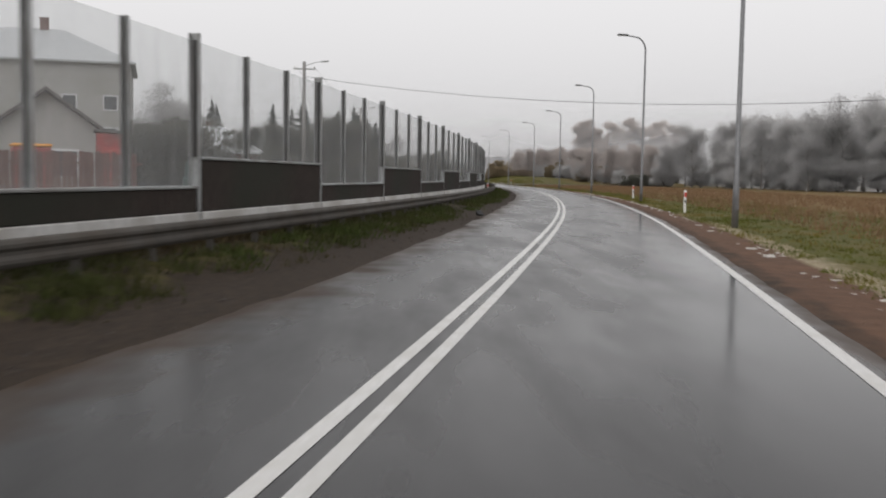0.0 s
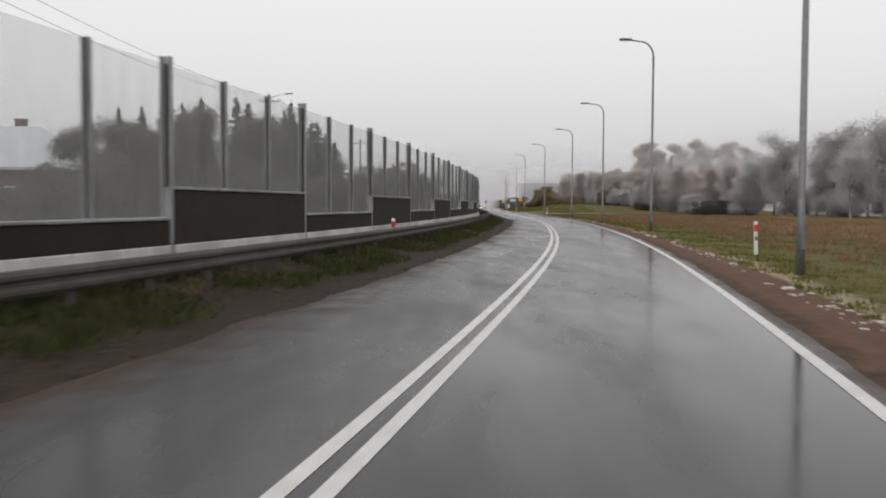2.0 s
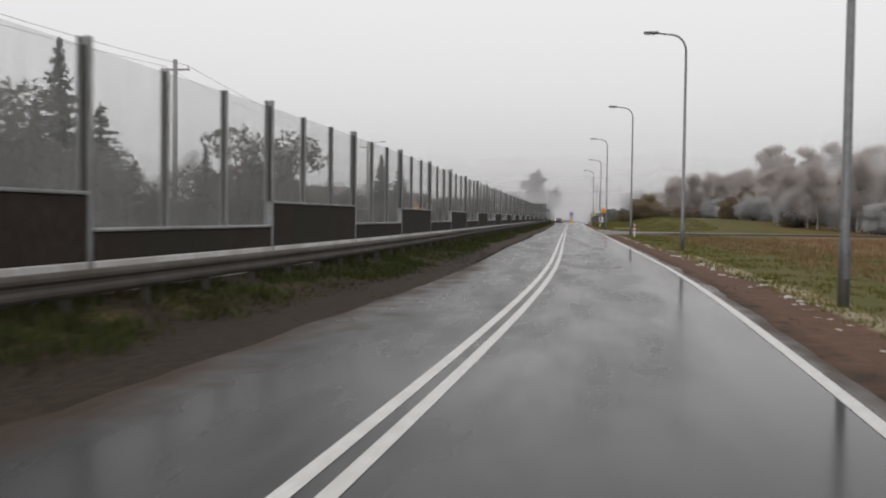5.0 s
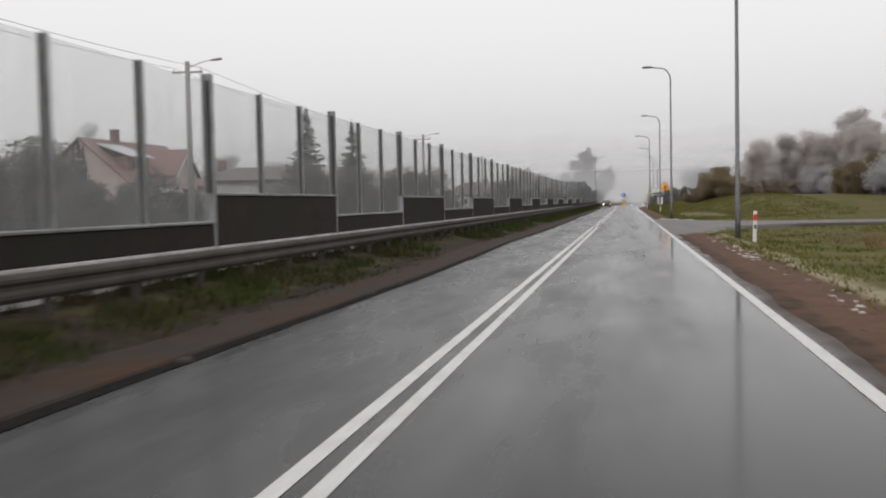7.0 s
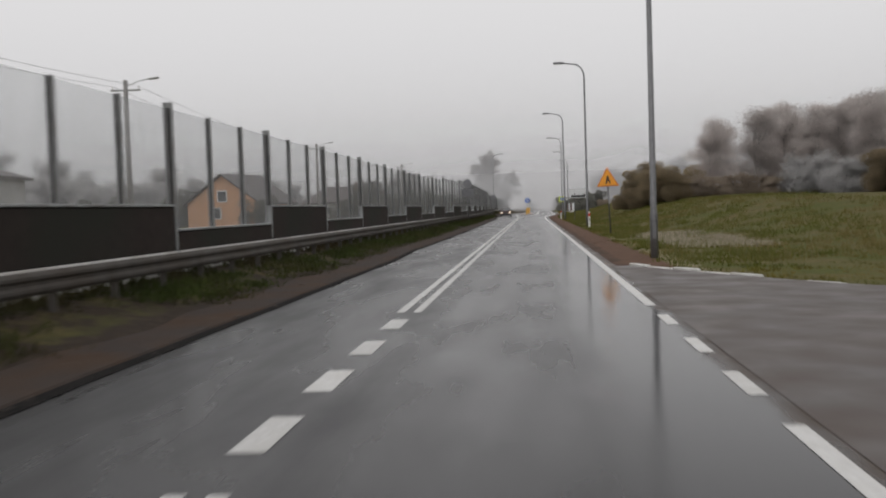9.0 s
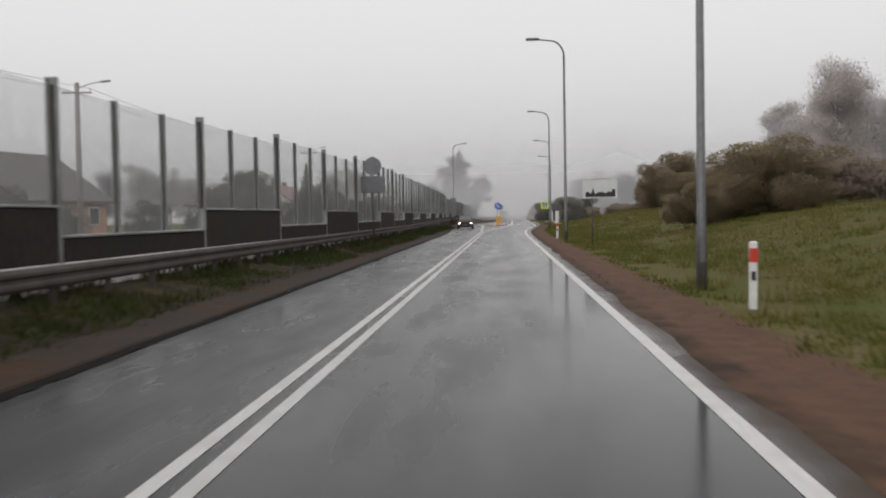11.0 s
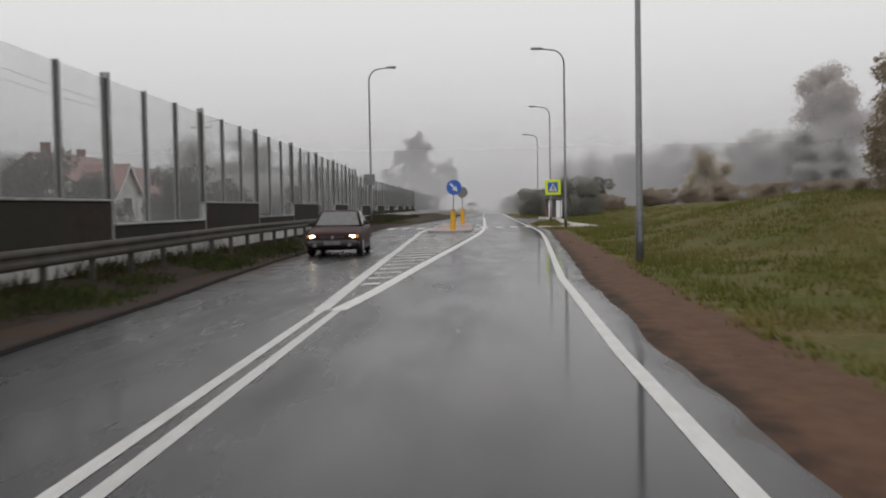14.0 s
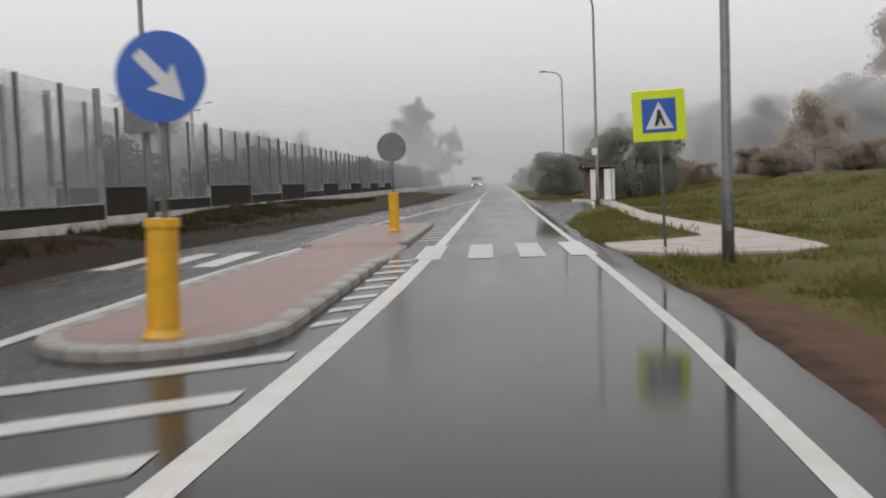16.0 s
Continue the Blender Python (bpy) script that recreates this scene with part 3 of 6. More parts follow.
def build_ground():
    lats = [-60, -40, -26, -16, -11, -8.5, -7.2, -6.2, -5.4, -4.8, -4.3, -3.9, -3.5, -3.1, -2.6, -1.5, 1.5, 3.0, 3.6, 4.0, 4.3, 4.6, 4.9, 5.2, 5.6, 6, 6.5, 7, 7.6, 8.4, 9.4, 10.6, 12, 14, 17, 21, 27, 36, 48, 60]
    ss = [-4000, -1500, -600, -300] + list(np.arange(-200, 300, 2.5)) + list(np.arange(300, 900, 20)) + [1200, 2000, 4500]
    verts, soil, dry, pale, mud = [], [], [], [], []
    cols = [-4000, -400] + lats + [400, 4000]
    for s in ss:
        for lat in cols:
            inner = max(-60, min(60, lat))
            x, y, a = road_at(s, inner)
            shift = 0.012 * max(0, min(s, 900) - 300)
            x += lat - inner + shift * (1 if abs(lat) <= 60 else 0)
            z = bank(s, inner)
            if -8 < s < 225 and tar_left(s) - 1.0 < inner < tar_left(s) + 0.1:
                z = -0.07
            elif tar_left(s) + 0.1 < inner < tar_right(s) - 0.1:
                z = -0.1
            elif abs(inner) < 30:
                z += 0.035 * noise.noise((x * 0.9, y * 0.9, 0)) + 0.05 * noise.noise((x * 0.25, y * 0.25, 3)) * smooth01(5, 9, abs(inner))
            verts.append((x, y, z))
            t = tar_right(s)
            if inner > 0:
                w = 0.35 * smooth01(195, 225, s)
                sv = (1 - smooth01(t + 0.95 - w, t + 1.8 - w, inner)) * (1 - smooth01(233, 239, s))
                soil.append(sv)
                pale.append(0.7 * smooth01(t + 0.9, t + 1.3, inner) * (1 - smooth01(t + 1.6, t + 2.6, inner)) * (1 - 0.6 * smooth01(60, 130, s)))
                mud.append(0.55 * (1 - smooth01(t + 0.2, t + 0.6, inner)))
                dry.append(smooth01(9, 22, inner) * (1 - smooth01(20, 80, s)) + 0.55 * smooth01(14, 30, inner))
            else:
                tl = -tar_left(s)
                soil.append(0.25)
                mud.append(1 - 0.42 * smooth01(tl + 0.9, tl + 1.7, -inner) + 0.4 * smooth01(5.1, 5.6, -inner) - 0.75 * smooth01(8, 12, -inner))
                pale.append(0.0)
                dry.append(0.1)
    w = len(cols)
    faces = [(i * w + j, i * w + j + 1, (i + 1) * w + j + 1, (i + 1) * w + j) for i in range(len(ss) - 1) for j in range(w - 1)]
    me = mesh_of(verts, faces)
    me.polygons.foreach_set("use_smooth", [True] * len(me.polygons))
    for key, vals in (("soil", soil), ("dry", dry), ("pale", pale), ("mud", mud)):
        me.attributes.new(key, "FLOAT", "POINT").data.foreach_set("value", vals)
    me.materials.append(GROUND)
    return tagged(new("ground", me), "grassy verge and fields with a brown soil shoulder", "ground", kind="structure")


build_ground()


def ribbon(s0, s1, left, right, z, step=2.5, thick=0.0):
    """A strip along the road between two lateral functions; with thickness when wanted."""
    n = max(2, int(abs(s1 - s0) / step) + 1)
    ss = np.linspace(s0, s1, n)
    vs, fs = [], []
    for s in ss:
        for f in (left, right):
            x, y, _ = road_at(s, f(s) if callable(f) else f)
            vs.append((x, y, z))
    for i in range(n - 1):
        fs.append((2 * i, 2 * i + 1, 2 * i + 3, 2 * i + 2))
    if thick:
        k = len(vs)
        vs += [(x, y, zz - thick) for x, y, zz in vs]
        for i in range(n - 1):
            a, b, c, d = 2 * i, 2 * i + 1, 2 * i + 3, 2 * i + 2
            fs += [(a, d, d + k, a + k), (c, b, b + k, c + k)]
        fs += [(1, 0, k, 1 + k), (2 * n - 2, 2 * n - 1, 2 * n - 1 + k, 2 * n - 2 + k)]
    return mesh_of(vs, fs)


def ragged_edge(f, amp, seed):
    size = amp if callable(amp) else (lambda s: amp)
    return lambda s: f(s) + size(s) * (noise.noise((s * 0.35, seed, 0)) + 0.5 * noise.noise((s * 1.3, seed, 5)))


left_rag = table(((-30, 0.22), (-5, 0.03), (205, 0.03), (222, 0.16)))


def road_mesh():
    """The carriageway with ragged, slightly sunken borders and a dirt value that grows towards them."""
    left, right = ragged_edge(tar_left, left_rag, 2.0), ragged_edge(tar_right, 0.1, 7.0)
    vs, fs, dirt, damp = [], [], [], []
    ss = list(np.arange(-400, -160, 4.0)) + list(np.arange(-160, 320, 0.5)) + list(np.arange(320, 901, 10.0))
    for s in ss:
        a, b = left(s), right(s)
        m = (a + b) / 2
        worn = 0.2 + 0.8 * (1 - smooth01(-12, 2, s) * (1 - smooth01(190, 200, s)))
        pool = smooth01(120, 150, s) * 0.6 + 0.4 * smooth01(215, 230, s)
        for lat, z, d, f in ((a - 0.05, -0.12, 0.8, 0), (a, -0.012, 0.8, 0), (a + 0.25, 0.0, 0.62, 0), (a + 0.7, 0.0, 0.38, 0), (a + 1.3, 0.0, 0.1, 0), (m - 0.5, 0.0, 0.0, 0.1), (m + 0.5, 0.0, 0.0, 0.25),
                             (m + 1.4, 0.0, 0.0, 0.3), (b - 1.0, 0.0, 0.0, 0.8), (b - 0.4, 0.0, 0.0, 1.0), (b - 0.26, 0.0, 0.5, 0.5), (b - 0.12, 0.0, 0.7, 0.3), (b, -0.006, 0.8, 0.1), (b + 0.05, -0.12, 0.75, 0)):
            x, y, _ = road_at(s, lat)
            vs.append((x, y, z))
            dirt.append(d * (worn if lat < m else 1 - 0.8 * pool))
            damp.append(f if lat < m else f + 0.2 * pool * (f > 0.2))
    w = 14
    fs = [(i * w + k, i * w + k + 1, (i + 1) * w + k + 1, (i + 1) * w + k) for i in range(len(ss) - 1) for k in range(w - 1)]
    me = mesh_of(vs, fs)
    me.attributes.new("dirt", "FLOAT", "POINT").data.foreach_set("value", dirt)
    me.attributes.new("damp", "FLOAT", "POINT").data.foreach_set("value", damp)
    return me


road = tagged(part("road", road_mesh(), ASPHALT),
              "wet dark asphalt road with white line markings", "road", kind="structure")
ZP = 0.004


def strip(s0, s1, centre, width, name="lane_line"):
    f = centre if callable(centre) else (lambda s: centre)
    return part(name, ribbon(s0, s1, lambda s: f(s) - width / 2, lambda s: f(s) + width / 2, ZP, 2.5), PAINT, road)


def quad(name, pts, z=0.008):
    return part(name, mesh_of([(x, y, z) for x, y in pts], [(0, 1, 2, 3)]), PAINT, road)


strip(-400, 62.5, -0.12, 0.12)
strip(-400, 62.5, 0.12, 0.12)
strip(71.4, 191, -0.12, 0.12)
strip(71.4, 191, 0.12, 0.12)
for s in (63.4, 65.4, 67.4, 69.5):
    strip(s, s + 1.05, 0.0, 0.24, "dash_mark")
strip(-400, 64.0, edge_line, 0.14)
for s in (65.0, 67.15, 69.4):
    strip(s, s + 1.05, edge_line, 0.14, "dash_mark")
strip(71.6, 900, edge_line, 0.15)
strip(191, 300, line_left, 0.22)
strip(191, 300, line_right, 0.24)
strip(300, 900, lambda s: (line_left(s) + line_right(s)) / 2, 0.14)
# hatching ahead of the refuge
s = 195.4
while s < 230.5:
    a, b = line_left(s) + 0.16, line_right(s) - 0.16
    k = 0.62 * (b - a)
    quad("hatch_bar", [(a, s), (b, s + k), (b, s + k + 0.42), (a, s + 0.42)])
    s += 1.55
for i in range(8):
    s = 233.2 + i * 1.15
    quad("hatch_bar", [(2.08, s), (line_right(s) - 0.14, s + 0.35), (line_right(s) - 0.14, s + 0.7), (2.08, s + 0.35)])
    quad("hatch_bar", [(line_left(s) + 0.14, s), (-0.5, s + 0.25), (-0.5, s + 0.6), (line_left(s) + 0.14, s + 0.35)])
for i in range(6):
    s = 247.5 + i * 1.3
    quad("hatch_bar", [(2.2, s), (line_right(s) - 0.14, s + 0.35), (line_right(s) - 0.14, s + 0.7), (2.2, s + 0.35)])
# zebra crossing
for x in (-3.75, -2.75, -1.75, 2.52, 3.54, 4.55, 5.5):
    quad("crossing_bar", [(x, 241.65), (x + 0.5, 241.65), (x + 0.5, 245.65), (x, 245.65)])

# gravel shoulder beyond the dark joint along the carriageway
def shoulder():
    edge, outer = ragged_edge(tar_left, left_rag, 2.0), ragged_edge(lambda s: 1.15, 0.3, 11.0)
    vs, fs, js, jf = [], [], [], []
    for i, s in enumerate(np.arange(-8.0, 226.0, 1.0).tolist()):
        k = smooth01(-8, 10, s) * (1 - smooth01(212, 225, s))
        a, o, up = edge(s), outer(s), (0.016 + 0.008 * noise.noise((s * 0.8, 4, 0))) * k - 0.08 * (1 - k)
        for lat, z in ((a - 0.17, -0.03), (a - 0.22, up - 0.006), (a - 0.45, up + 0.004), (a - o, 0.012 * k - 0.1 * (1 - k)), (a - o - 0.25, -0.09)):
            vs.append((*road_at(s, lat)[:2], z))
        for lat in (a + 0.02, a - 0.175):
            js.append((*road_at(s, lat)[:2], -0.004 - 0.05 * (1 - k)))
        if i:
            k = 5 * (i - 1)
            fs += [(k + j, k + 5 + j, k + 6 + j, k + 1 + j) for j in range(4)]
            k = 2 * (i - 1)
            jf.append((k, k + 2, k + 3, k + 1))
    sh = tagged(part("shoulder", mesh_of(vs, fs), GRAVEL), "muddy grey gravel shoulder along the carriageway", "shoulder", kind="structure")
    part("joint", mesh_of(js, jf), DARK_JOINT, sh, "sunken near-black joint")


shoulder()

# muddy mouth of the side road
def blob(name, label, category, pts, z, mat, drop=0.06):
    """A smooth-edged patch of surface through those corners, following the ground."""
    out = []
    n = len(pts)
    for i in range(n):
        p0, p1, p2, p3 = (Vector(pts[(i + j - 1) % n]) for j in range(4))
        for t in (0, 0.25, 0.5, 0.75):
            q = 0.5 * ((2 * p1) + (p2 - p0) * t + (2 * p0 - 5 * p1 + 4 * p2 - p3) * t * t + (3 * p1 - p0 - 3 * p2 + p3) * t ** 3)
            out.append((q.x + 0.12 * noise.noise((q.x, q.y, 1)), q.y + 0.2 * noise.noise((q.x, q.y, 9))))
    cx, cy = sum(p[0] for p in out) / len(out), sum(p[1] for p in out) / len(out)
    rings = 6
    vs, fs = [(cx, cy, bank(cy, cx) + z)], []
    m = len(out)
    for r in range(1, rings + 1):
        for x, y in out:
            xx, yy = cx + (x - cx) * r / rings, cy + (y - cy) * r / rings
            vs.append((xx, yy, bank(yy, xx) + (z if r < rings else z - drop)))
    for k in range(m):
        fs.append((0, 1 + k, 1 + (k + 1) % m))
    for r in range(rings - 1):
        for k in range(m):
            a, b = 1 + r * m + k, 1 + r * m + (k + 1) % m
            fs.append((a, a + m, b + m, b))
    me = mesh_of(vs, fs)
    me.polygons.foreach_set("use_smooth", [True] * len(me.polygons))
    me.materials.append(mat)
    return tagged(new(name, me), label, category, kind="structure")


apron = table(((49.3, 3.75), (50.2, 4.3), (51.5, 4.8), (54.9, 5.8), (58, 6.6), (60.7, 7.7), (63.4, 10.9), (65, 20), (66, 46), (69.6, 46), (70.5, 20), (71.2, 12), (72.6, 9), (74.5, 7.2), (76.8, 5.9), (78.7, 5.0), (80.8, 4.0)))


def side_road():
    vs, fs = [], []
    rows, cols = np.linspace(49.3, 80.8, 90), np.linspace(0, 1, 22) ** 1.6
    for s in rows:
        for f in cols:
            lat = 3.58 + (apron(s) + (0.3 * noise.noise((s * 0.6, 3, 1)) if s < 64 else 0.0) - 3.58) * f
            vs.append((lat, s, max(0.003, bank(s, lat) + 0.05 * smooth01(3.9, 5.5, lat) + 0.003) if f < 1 else bank(s, lat) - 0.05))
    w = len(cols)
    for i in range(len(rows) - 1):
        for k in range(w - 1):
            fs.append((i * w + k, i * w + k + 1, (i + 1) * w + k + 1, (i + 1) * w + k))
    me = mesh_of(vs, fs)
    me.polygons.foreach_set("use_smooth", [True] * len(me.polygons))
    me.materials.append(MUD)
    tagged(new("side_road", me), "muddy wet asphalt mouth of a side road", "road", kind="structure")


side_road()


def kerb_line():
    k = tagged(new("kerb"), "low broken pale kerb edging the side road mouth", "kerb", kind="structure")
    pts = [Vector(p) for p in ((4.05, 81.1), (4.45, 80.0), (5.0, 78.8), (5.9, 76.9), (7.2, 74.6), (9.0, 72.7), (12.0, 71.3), (20.0, 70.6))]
    stone = data_of(box(bmesh.new(), 0, 0, 0.0, 0.1, 0.93, 0.2, 0.02))
    stone.materials.append(CONCRETE)
    d, n = 0.5, 0
    for a, b in zip(pts[:-1], pts[1:]):
        seg = b - a
        while d < seg.length:
            q = a + seg * (d / seg.length)
            n += 1
            if n not in (6, 9, 13, 14):
                part("kerbstone", stone, None, k, m=pose(q.x, q.y, bank(q.y, q.x) - 0.03 + 0.02 * math.sin(n * 2.7), 0, 2 * math.sin(n * 3.1), math.degrees(math.atan2(-seg.x, seg.y))))
            d += 1.0
        d -= seg.length


kerb_line()

# ---- noise barrier: sections of three bays of 2.5 m ----
barrier_lat = table(((-72, -5.6), (38, -5.6), (54, -4.97), (66, -5.38), (82, -5.95), (90, -6.6)))
rear_lat = table(((84, -8.1), (95, -7.9), (110, -8.1), (140, -8.4), (260, -6.0)))
barrier_top = table(((-72, 3.72), (40, 3.72), (54, 4.25), (260, 4.25)))


def i_post(h, w=0.16, d=0.16, z0=0.0):
    """A rolled steel post of H section."""
    a, c, e = d / 2, w / 2, 0.016
    out = [(-a, -c), (-a + e, -c), (-a + e, -0.007), (a - e, -0.007), (a - e, -c), (a, -c), (a, c), (a - e, c), (a - e, 0.007), (-a + e, 0.007), (-a + e, c), (-a, c)]
    n = len(out)
    vs = [(x, y, z0) for x, y in out] + [(x, y, h) for x, y in out]
    fs = [(k, (k + 1) % n, n + (k + 1) % n, n + k) for k in range(n)] + [tuple(range(n, 2 * n)), tuple(range(n - 1, -1, -1))]
    return mesh_of(vs, fs)


def barrier_section(high, top):
    """One section, 7.5 m long along +y, its road face towards +x, at the origin."""
    sec = thing("noise_barrier", "clear acrylic screen over a %s dark panel and pale plinth" % ("tall" if high else "low"), "noise barrier", group="noise barrier sections")
    base, cap = 0.77, (1.7 if high else 1.2)
    bm = bmesh.new()
    box(bm, 0, 3.75, (base + cap - 0.03) / 2, 0.18, 7.3, cap - 0.03 - base, 0.02)
    part("panel", bm, PANEL, sec, "dark brown-grey rough panel")
    bm = box(bmesh.new(), 0.01, 3.75, cap - 0.005, 0.22, 7.3, 0.05, 0.01)
    part("cap", bm, POSTSTEEL, sec, "pale metal cap strip")
    bm = box(bmesh.new(), 0.0, 3.75, (0.05 + base) / 2, 0.22, 7.34, base - 0.05 - 0.004, 0.015)
    part("plinth", bm, CONCRETE, sec, "pale concrete plinth")
    mp = part("main_post", i_post(top + 0.1, 0.13, 0.17, 0.0), POSTSTEEL, sec, "full-height grey steel post")
    part("seal", box(bmesh.new(), -0.012, 0, (cap + top) / 2, 0.112, 0.118, top - cap - 0.04), SEAL, mp, "dark rubber seal")
    thin = i_post(top, 0.105, 0.11, cap + 0.02)
    thin_seal = data_of(box(bmesh.new(), -0.009, 0, (cap + top) / 2 + 0.01, 0.058, 0.094, top - cap - 0.06))
    thin_seal.materials.append(SEAL)
    for y in (2.5, 5.0):
        po = part("post", thin, POSTSTEEL, sec, m=pose(0, y, 0))
        part("seal", thin_seal, None, po, "dark rubber seal")
    for y in (0, 2.5, 5.0):
        y0, y1 = y + (0.11 if y == 0 else 0.075), y + 2.5 - (0.11 if y == 5 else 0.075)
        bm = box(bmesh.new(), 0, (y0 + y1) / 2, (cap + 0.03 + top - 0.03) / 2, 0.02, y1 - y0, top - 0.06 - cap, 0.004)
        pane = part("pane", bm, ACRYLIC, sec, "clear rain-streaked acrylic sheet")
        pane.visible_shadow = False
    return sec


SECTIONS = {}
for k, row in [(k, barrier_lat) for k in range(-72, 90, 3)] + [(k, rear_lat) for k in range(84, 172, 3)]:
    high = (k % 6) == 0
    top = round(barrier_top(k + 1.5) * 5) / 5 if 40 < k < 54 else (3.72 if k <= 40 else 4.25)
    s0, s1 = 24.83 + 2.5 * k, 24.83 + 2.5 * (k + 3)
    x0, y0, _ = road_at(s0, row(k))
    x1, y1, _ = road_at(s1, row(k + 3))
    a = math.atan2(-(x1 - x0), y1 - y0)
    m = Matrix.LocRotScale((x0, y0, 0.0), Euler((0, 0, a)), (1, math.hypot(x1 - x0, y1 - y0) / 7.5, 1))
    if (high, top) not in SECTIONS:
        SECTIONS[high, top] = barrier_section(high, top)
        SECTIONS[high, top].matrix_basis = m
    else:
        src = SECTIONS[high, top]
        c = copy_thing(src, m)
        c.matrix_basis = m
for k, row in ((90, barrier_lat), (174, rear_lat)):
    x, y, a = road_at(24.83 + 2.5 * k, row(k))
    ep = thing("end_post", "full-height grey steel post ending the screen", "post", pose(x, y, 0))
    part("post", i_post(4.35, 0.13, 0.17, 0.0), POSTSTEEL, ep)


# ---- guard rail ----
rail_height = table(((-60, 0.585), (10, 0.655), (100, 0.665), (172, 0.67), (190, 0.76), (205, 0.87), (224, 0.88)))


def guard_rail():
    rail = thing("guardrail", "galvanised steel W-beam guardrail on short posts", "guardrail")
    prof = [(0.0, 0.155), (0.03, 0.14), (0.055, 0.1), (0.055, 0.06), (0.02, 0.02), (0.02, -0.02), (0.055, -0.06), (0.055, -0.1), (0.03, -0.14), (0.0, -0.155)]
    L = 4.0
    vs, fs = [], []
    for y in (0.0, L + 0.05):
        vs += [(x, y, z) for x, z in prof] + [(x - 0.006, y, z) for x, z in reversed(prof)]
    n = 2 * len(prof)
    for k in range(n):
        j = (k + 1) % n
        fs.append((k, j, n + j, n + k))
    fs += [tuple(range(n - 1, -1, -1)), tuple(range(n, 2 * n))]
    beam = mesh_of(vs, fs)
    beam.materials.append(RAILSTEEL)
    bm = box(bmesh.new(), -0.09, 0, 0.22, 0.11, 0.06, 0.96, 0.008)
    box(bm, -0.03, 0, 0.585, 0.06, 0.1, 0.2)
    post = data_of(bm)
    post.materials.append(RAILSTEEL)
    s = -196.0
    while s < 222:
        x0, y0, _ = road_at(s, -4.6)
        x1, y1, _ = road_at(s + L, -4.6)
        a = math.degrees(math.atan2(-(x1 - x0), y1 - y0))
        part("beam", beam, None, rail, m=pose(x0, y0, rail_height(s), math.degrees(math.atan2(rail_height(s + L) - rail_height(s), L)), 0, a))
        for d in (0.3, 2.3):
            part("rail_post", post, None, rail, m=along(s + d, -4.6, rail_height(s + d) - 0.585))
        s += L
    return rail


guard_rail()


# ---- street lamps ----
def street_lamp(top=10.9, reach=1.85):
    lamp = thing("street_lamp", "tall grey steel street lamp with a curved arm", "street lamp", group="street lamps along the road")
    pts = [(0, 0, 0), (0, 0, 1.2), (0, 0, 1.25), (0, 0, top - 1.0)]
    part("pole", tube_mesh(pts, (0.105, 0.1, 0.085, 0.06), 12), LAMPSTEEL, lamp)
    arm = [(0, 0, top - 1.0)]
    for i in range(1, 9):
        t = math.pi / 2 * i / 8
        arm.append((-0.75 * (1 - math.cos(t)), 0, top - 1.0 + 0.85 * math.sin(t)))
    arm.append((-reach + 0.5, 0, top - 0.08))
    part("arm", tube_mesh(arm, [0.055 - 0.0015 * i for i in range(len(arm))], 10), LAMPSTEEL, lamp)
    bm = box(bmesh.new(), -reach + 0.15, 0, top - 0.05, 0.75, 0.28, 0.13, 0.05)
    head = part("lamp_head", bm, LAMPSTEEL, lamp, "flat grey lamp head")
    bm = box(bmesh.new(), -reach + 0.08, 0, top - 0.118, 0.45, 0.2, 0.02, 0.008)
    part("lens", bm, SIGN_WHITE, head)
    bm = box(bmesh.new(), 0.0, -0.1, 0.75, 0.1, 0.03, 0.4, 0.006)
    part("service_door", bm, LAMPSTEEL, lamp)
    return lamp


LAMPS = [(-5.8, -125.0, 16, 11.3), (0.3, -88.0, 12, 11.3), (4.0, -51.1, 8, 11.35), (5.2, -22.2, 2, 10.6), (6.0, 9.8, 0, 10.8), (5.7, 46.1, 0, 11.2), (5.0, 84.2, 0, 11.44), (5.55, 125.5, 0, 11.25), (5.21, 161.4, 0, 11.2),
         (6.2, 201.7, -1, 11.4), (7.9, 239.6, -1, 11.4), (9.8, 276, -1, 11.4), (11.1, 315, -1, 11.4), (-5.55, 250.7, 178, 11.6)]
lamp0 = street_lamp()
lamp0.matrix_basis = pose(LAMPS[0][0], LAMPS[0][1], 0, 0, 0, LAMPS[0][2])
for x, y, a, top in LAMPS[1:]:
    m = Matrix.LocRotScale((x, y, bank(y, x) - 0.05), Euler((0, 0, radians(a))), (1, 1, top / 10.9))
    c = copy_thing(lamp0, m)
    c.matrix_basis = m


# ---- delineators ----
def delineator():
    d = thing("delineator_post", "white plastic roadside marker post with a slanted red band", "marker post", group="marker posts")
    bm = bmesh.new()
    box(bm, 0, 0, 0.5, 0.12, 0.05, 1.0, 0.02)
    part("post", bm, WHITE, d)
    bm = box(bmesh.new(), 0, -0.027, 0.8, 0.122, 0.012, 0.2, 0.003, ry=4)
    part("red_band", bm, RED, d, "red reflective band")
    bm = box(bmesh.new(), 0, -0.027, 0.5, 0.06, 0.012, 0.13, 0.003)
    part("marking", bm, BLACK, d, "small dark marking")
    return d


d0 = delineator()
d0.matrix_basis = pose(-3.54, -111.75, 0, 0, 0, 12)
for x, y, a in ((1.54, -80.5, 9), (5.71, 41.36, 0), (5.4, 121, 0), (4.86, 163.7, 0), (-9.45, -78.4, 9)):
    copy_thing(d0, pose(x, y, 0.0, 0, 2 * math.sin(x * 7), a))


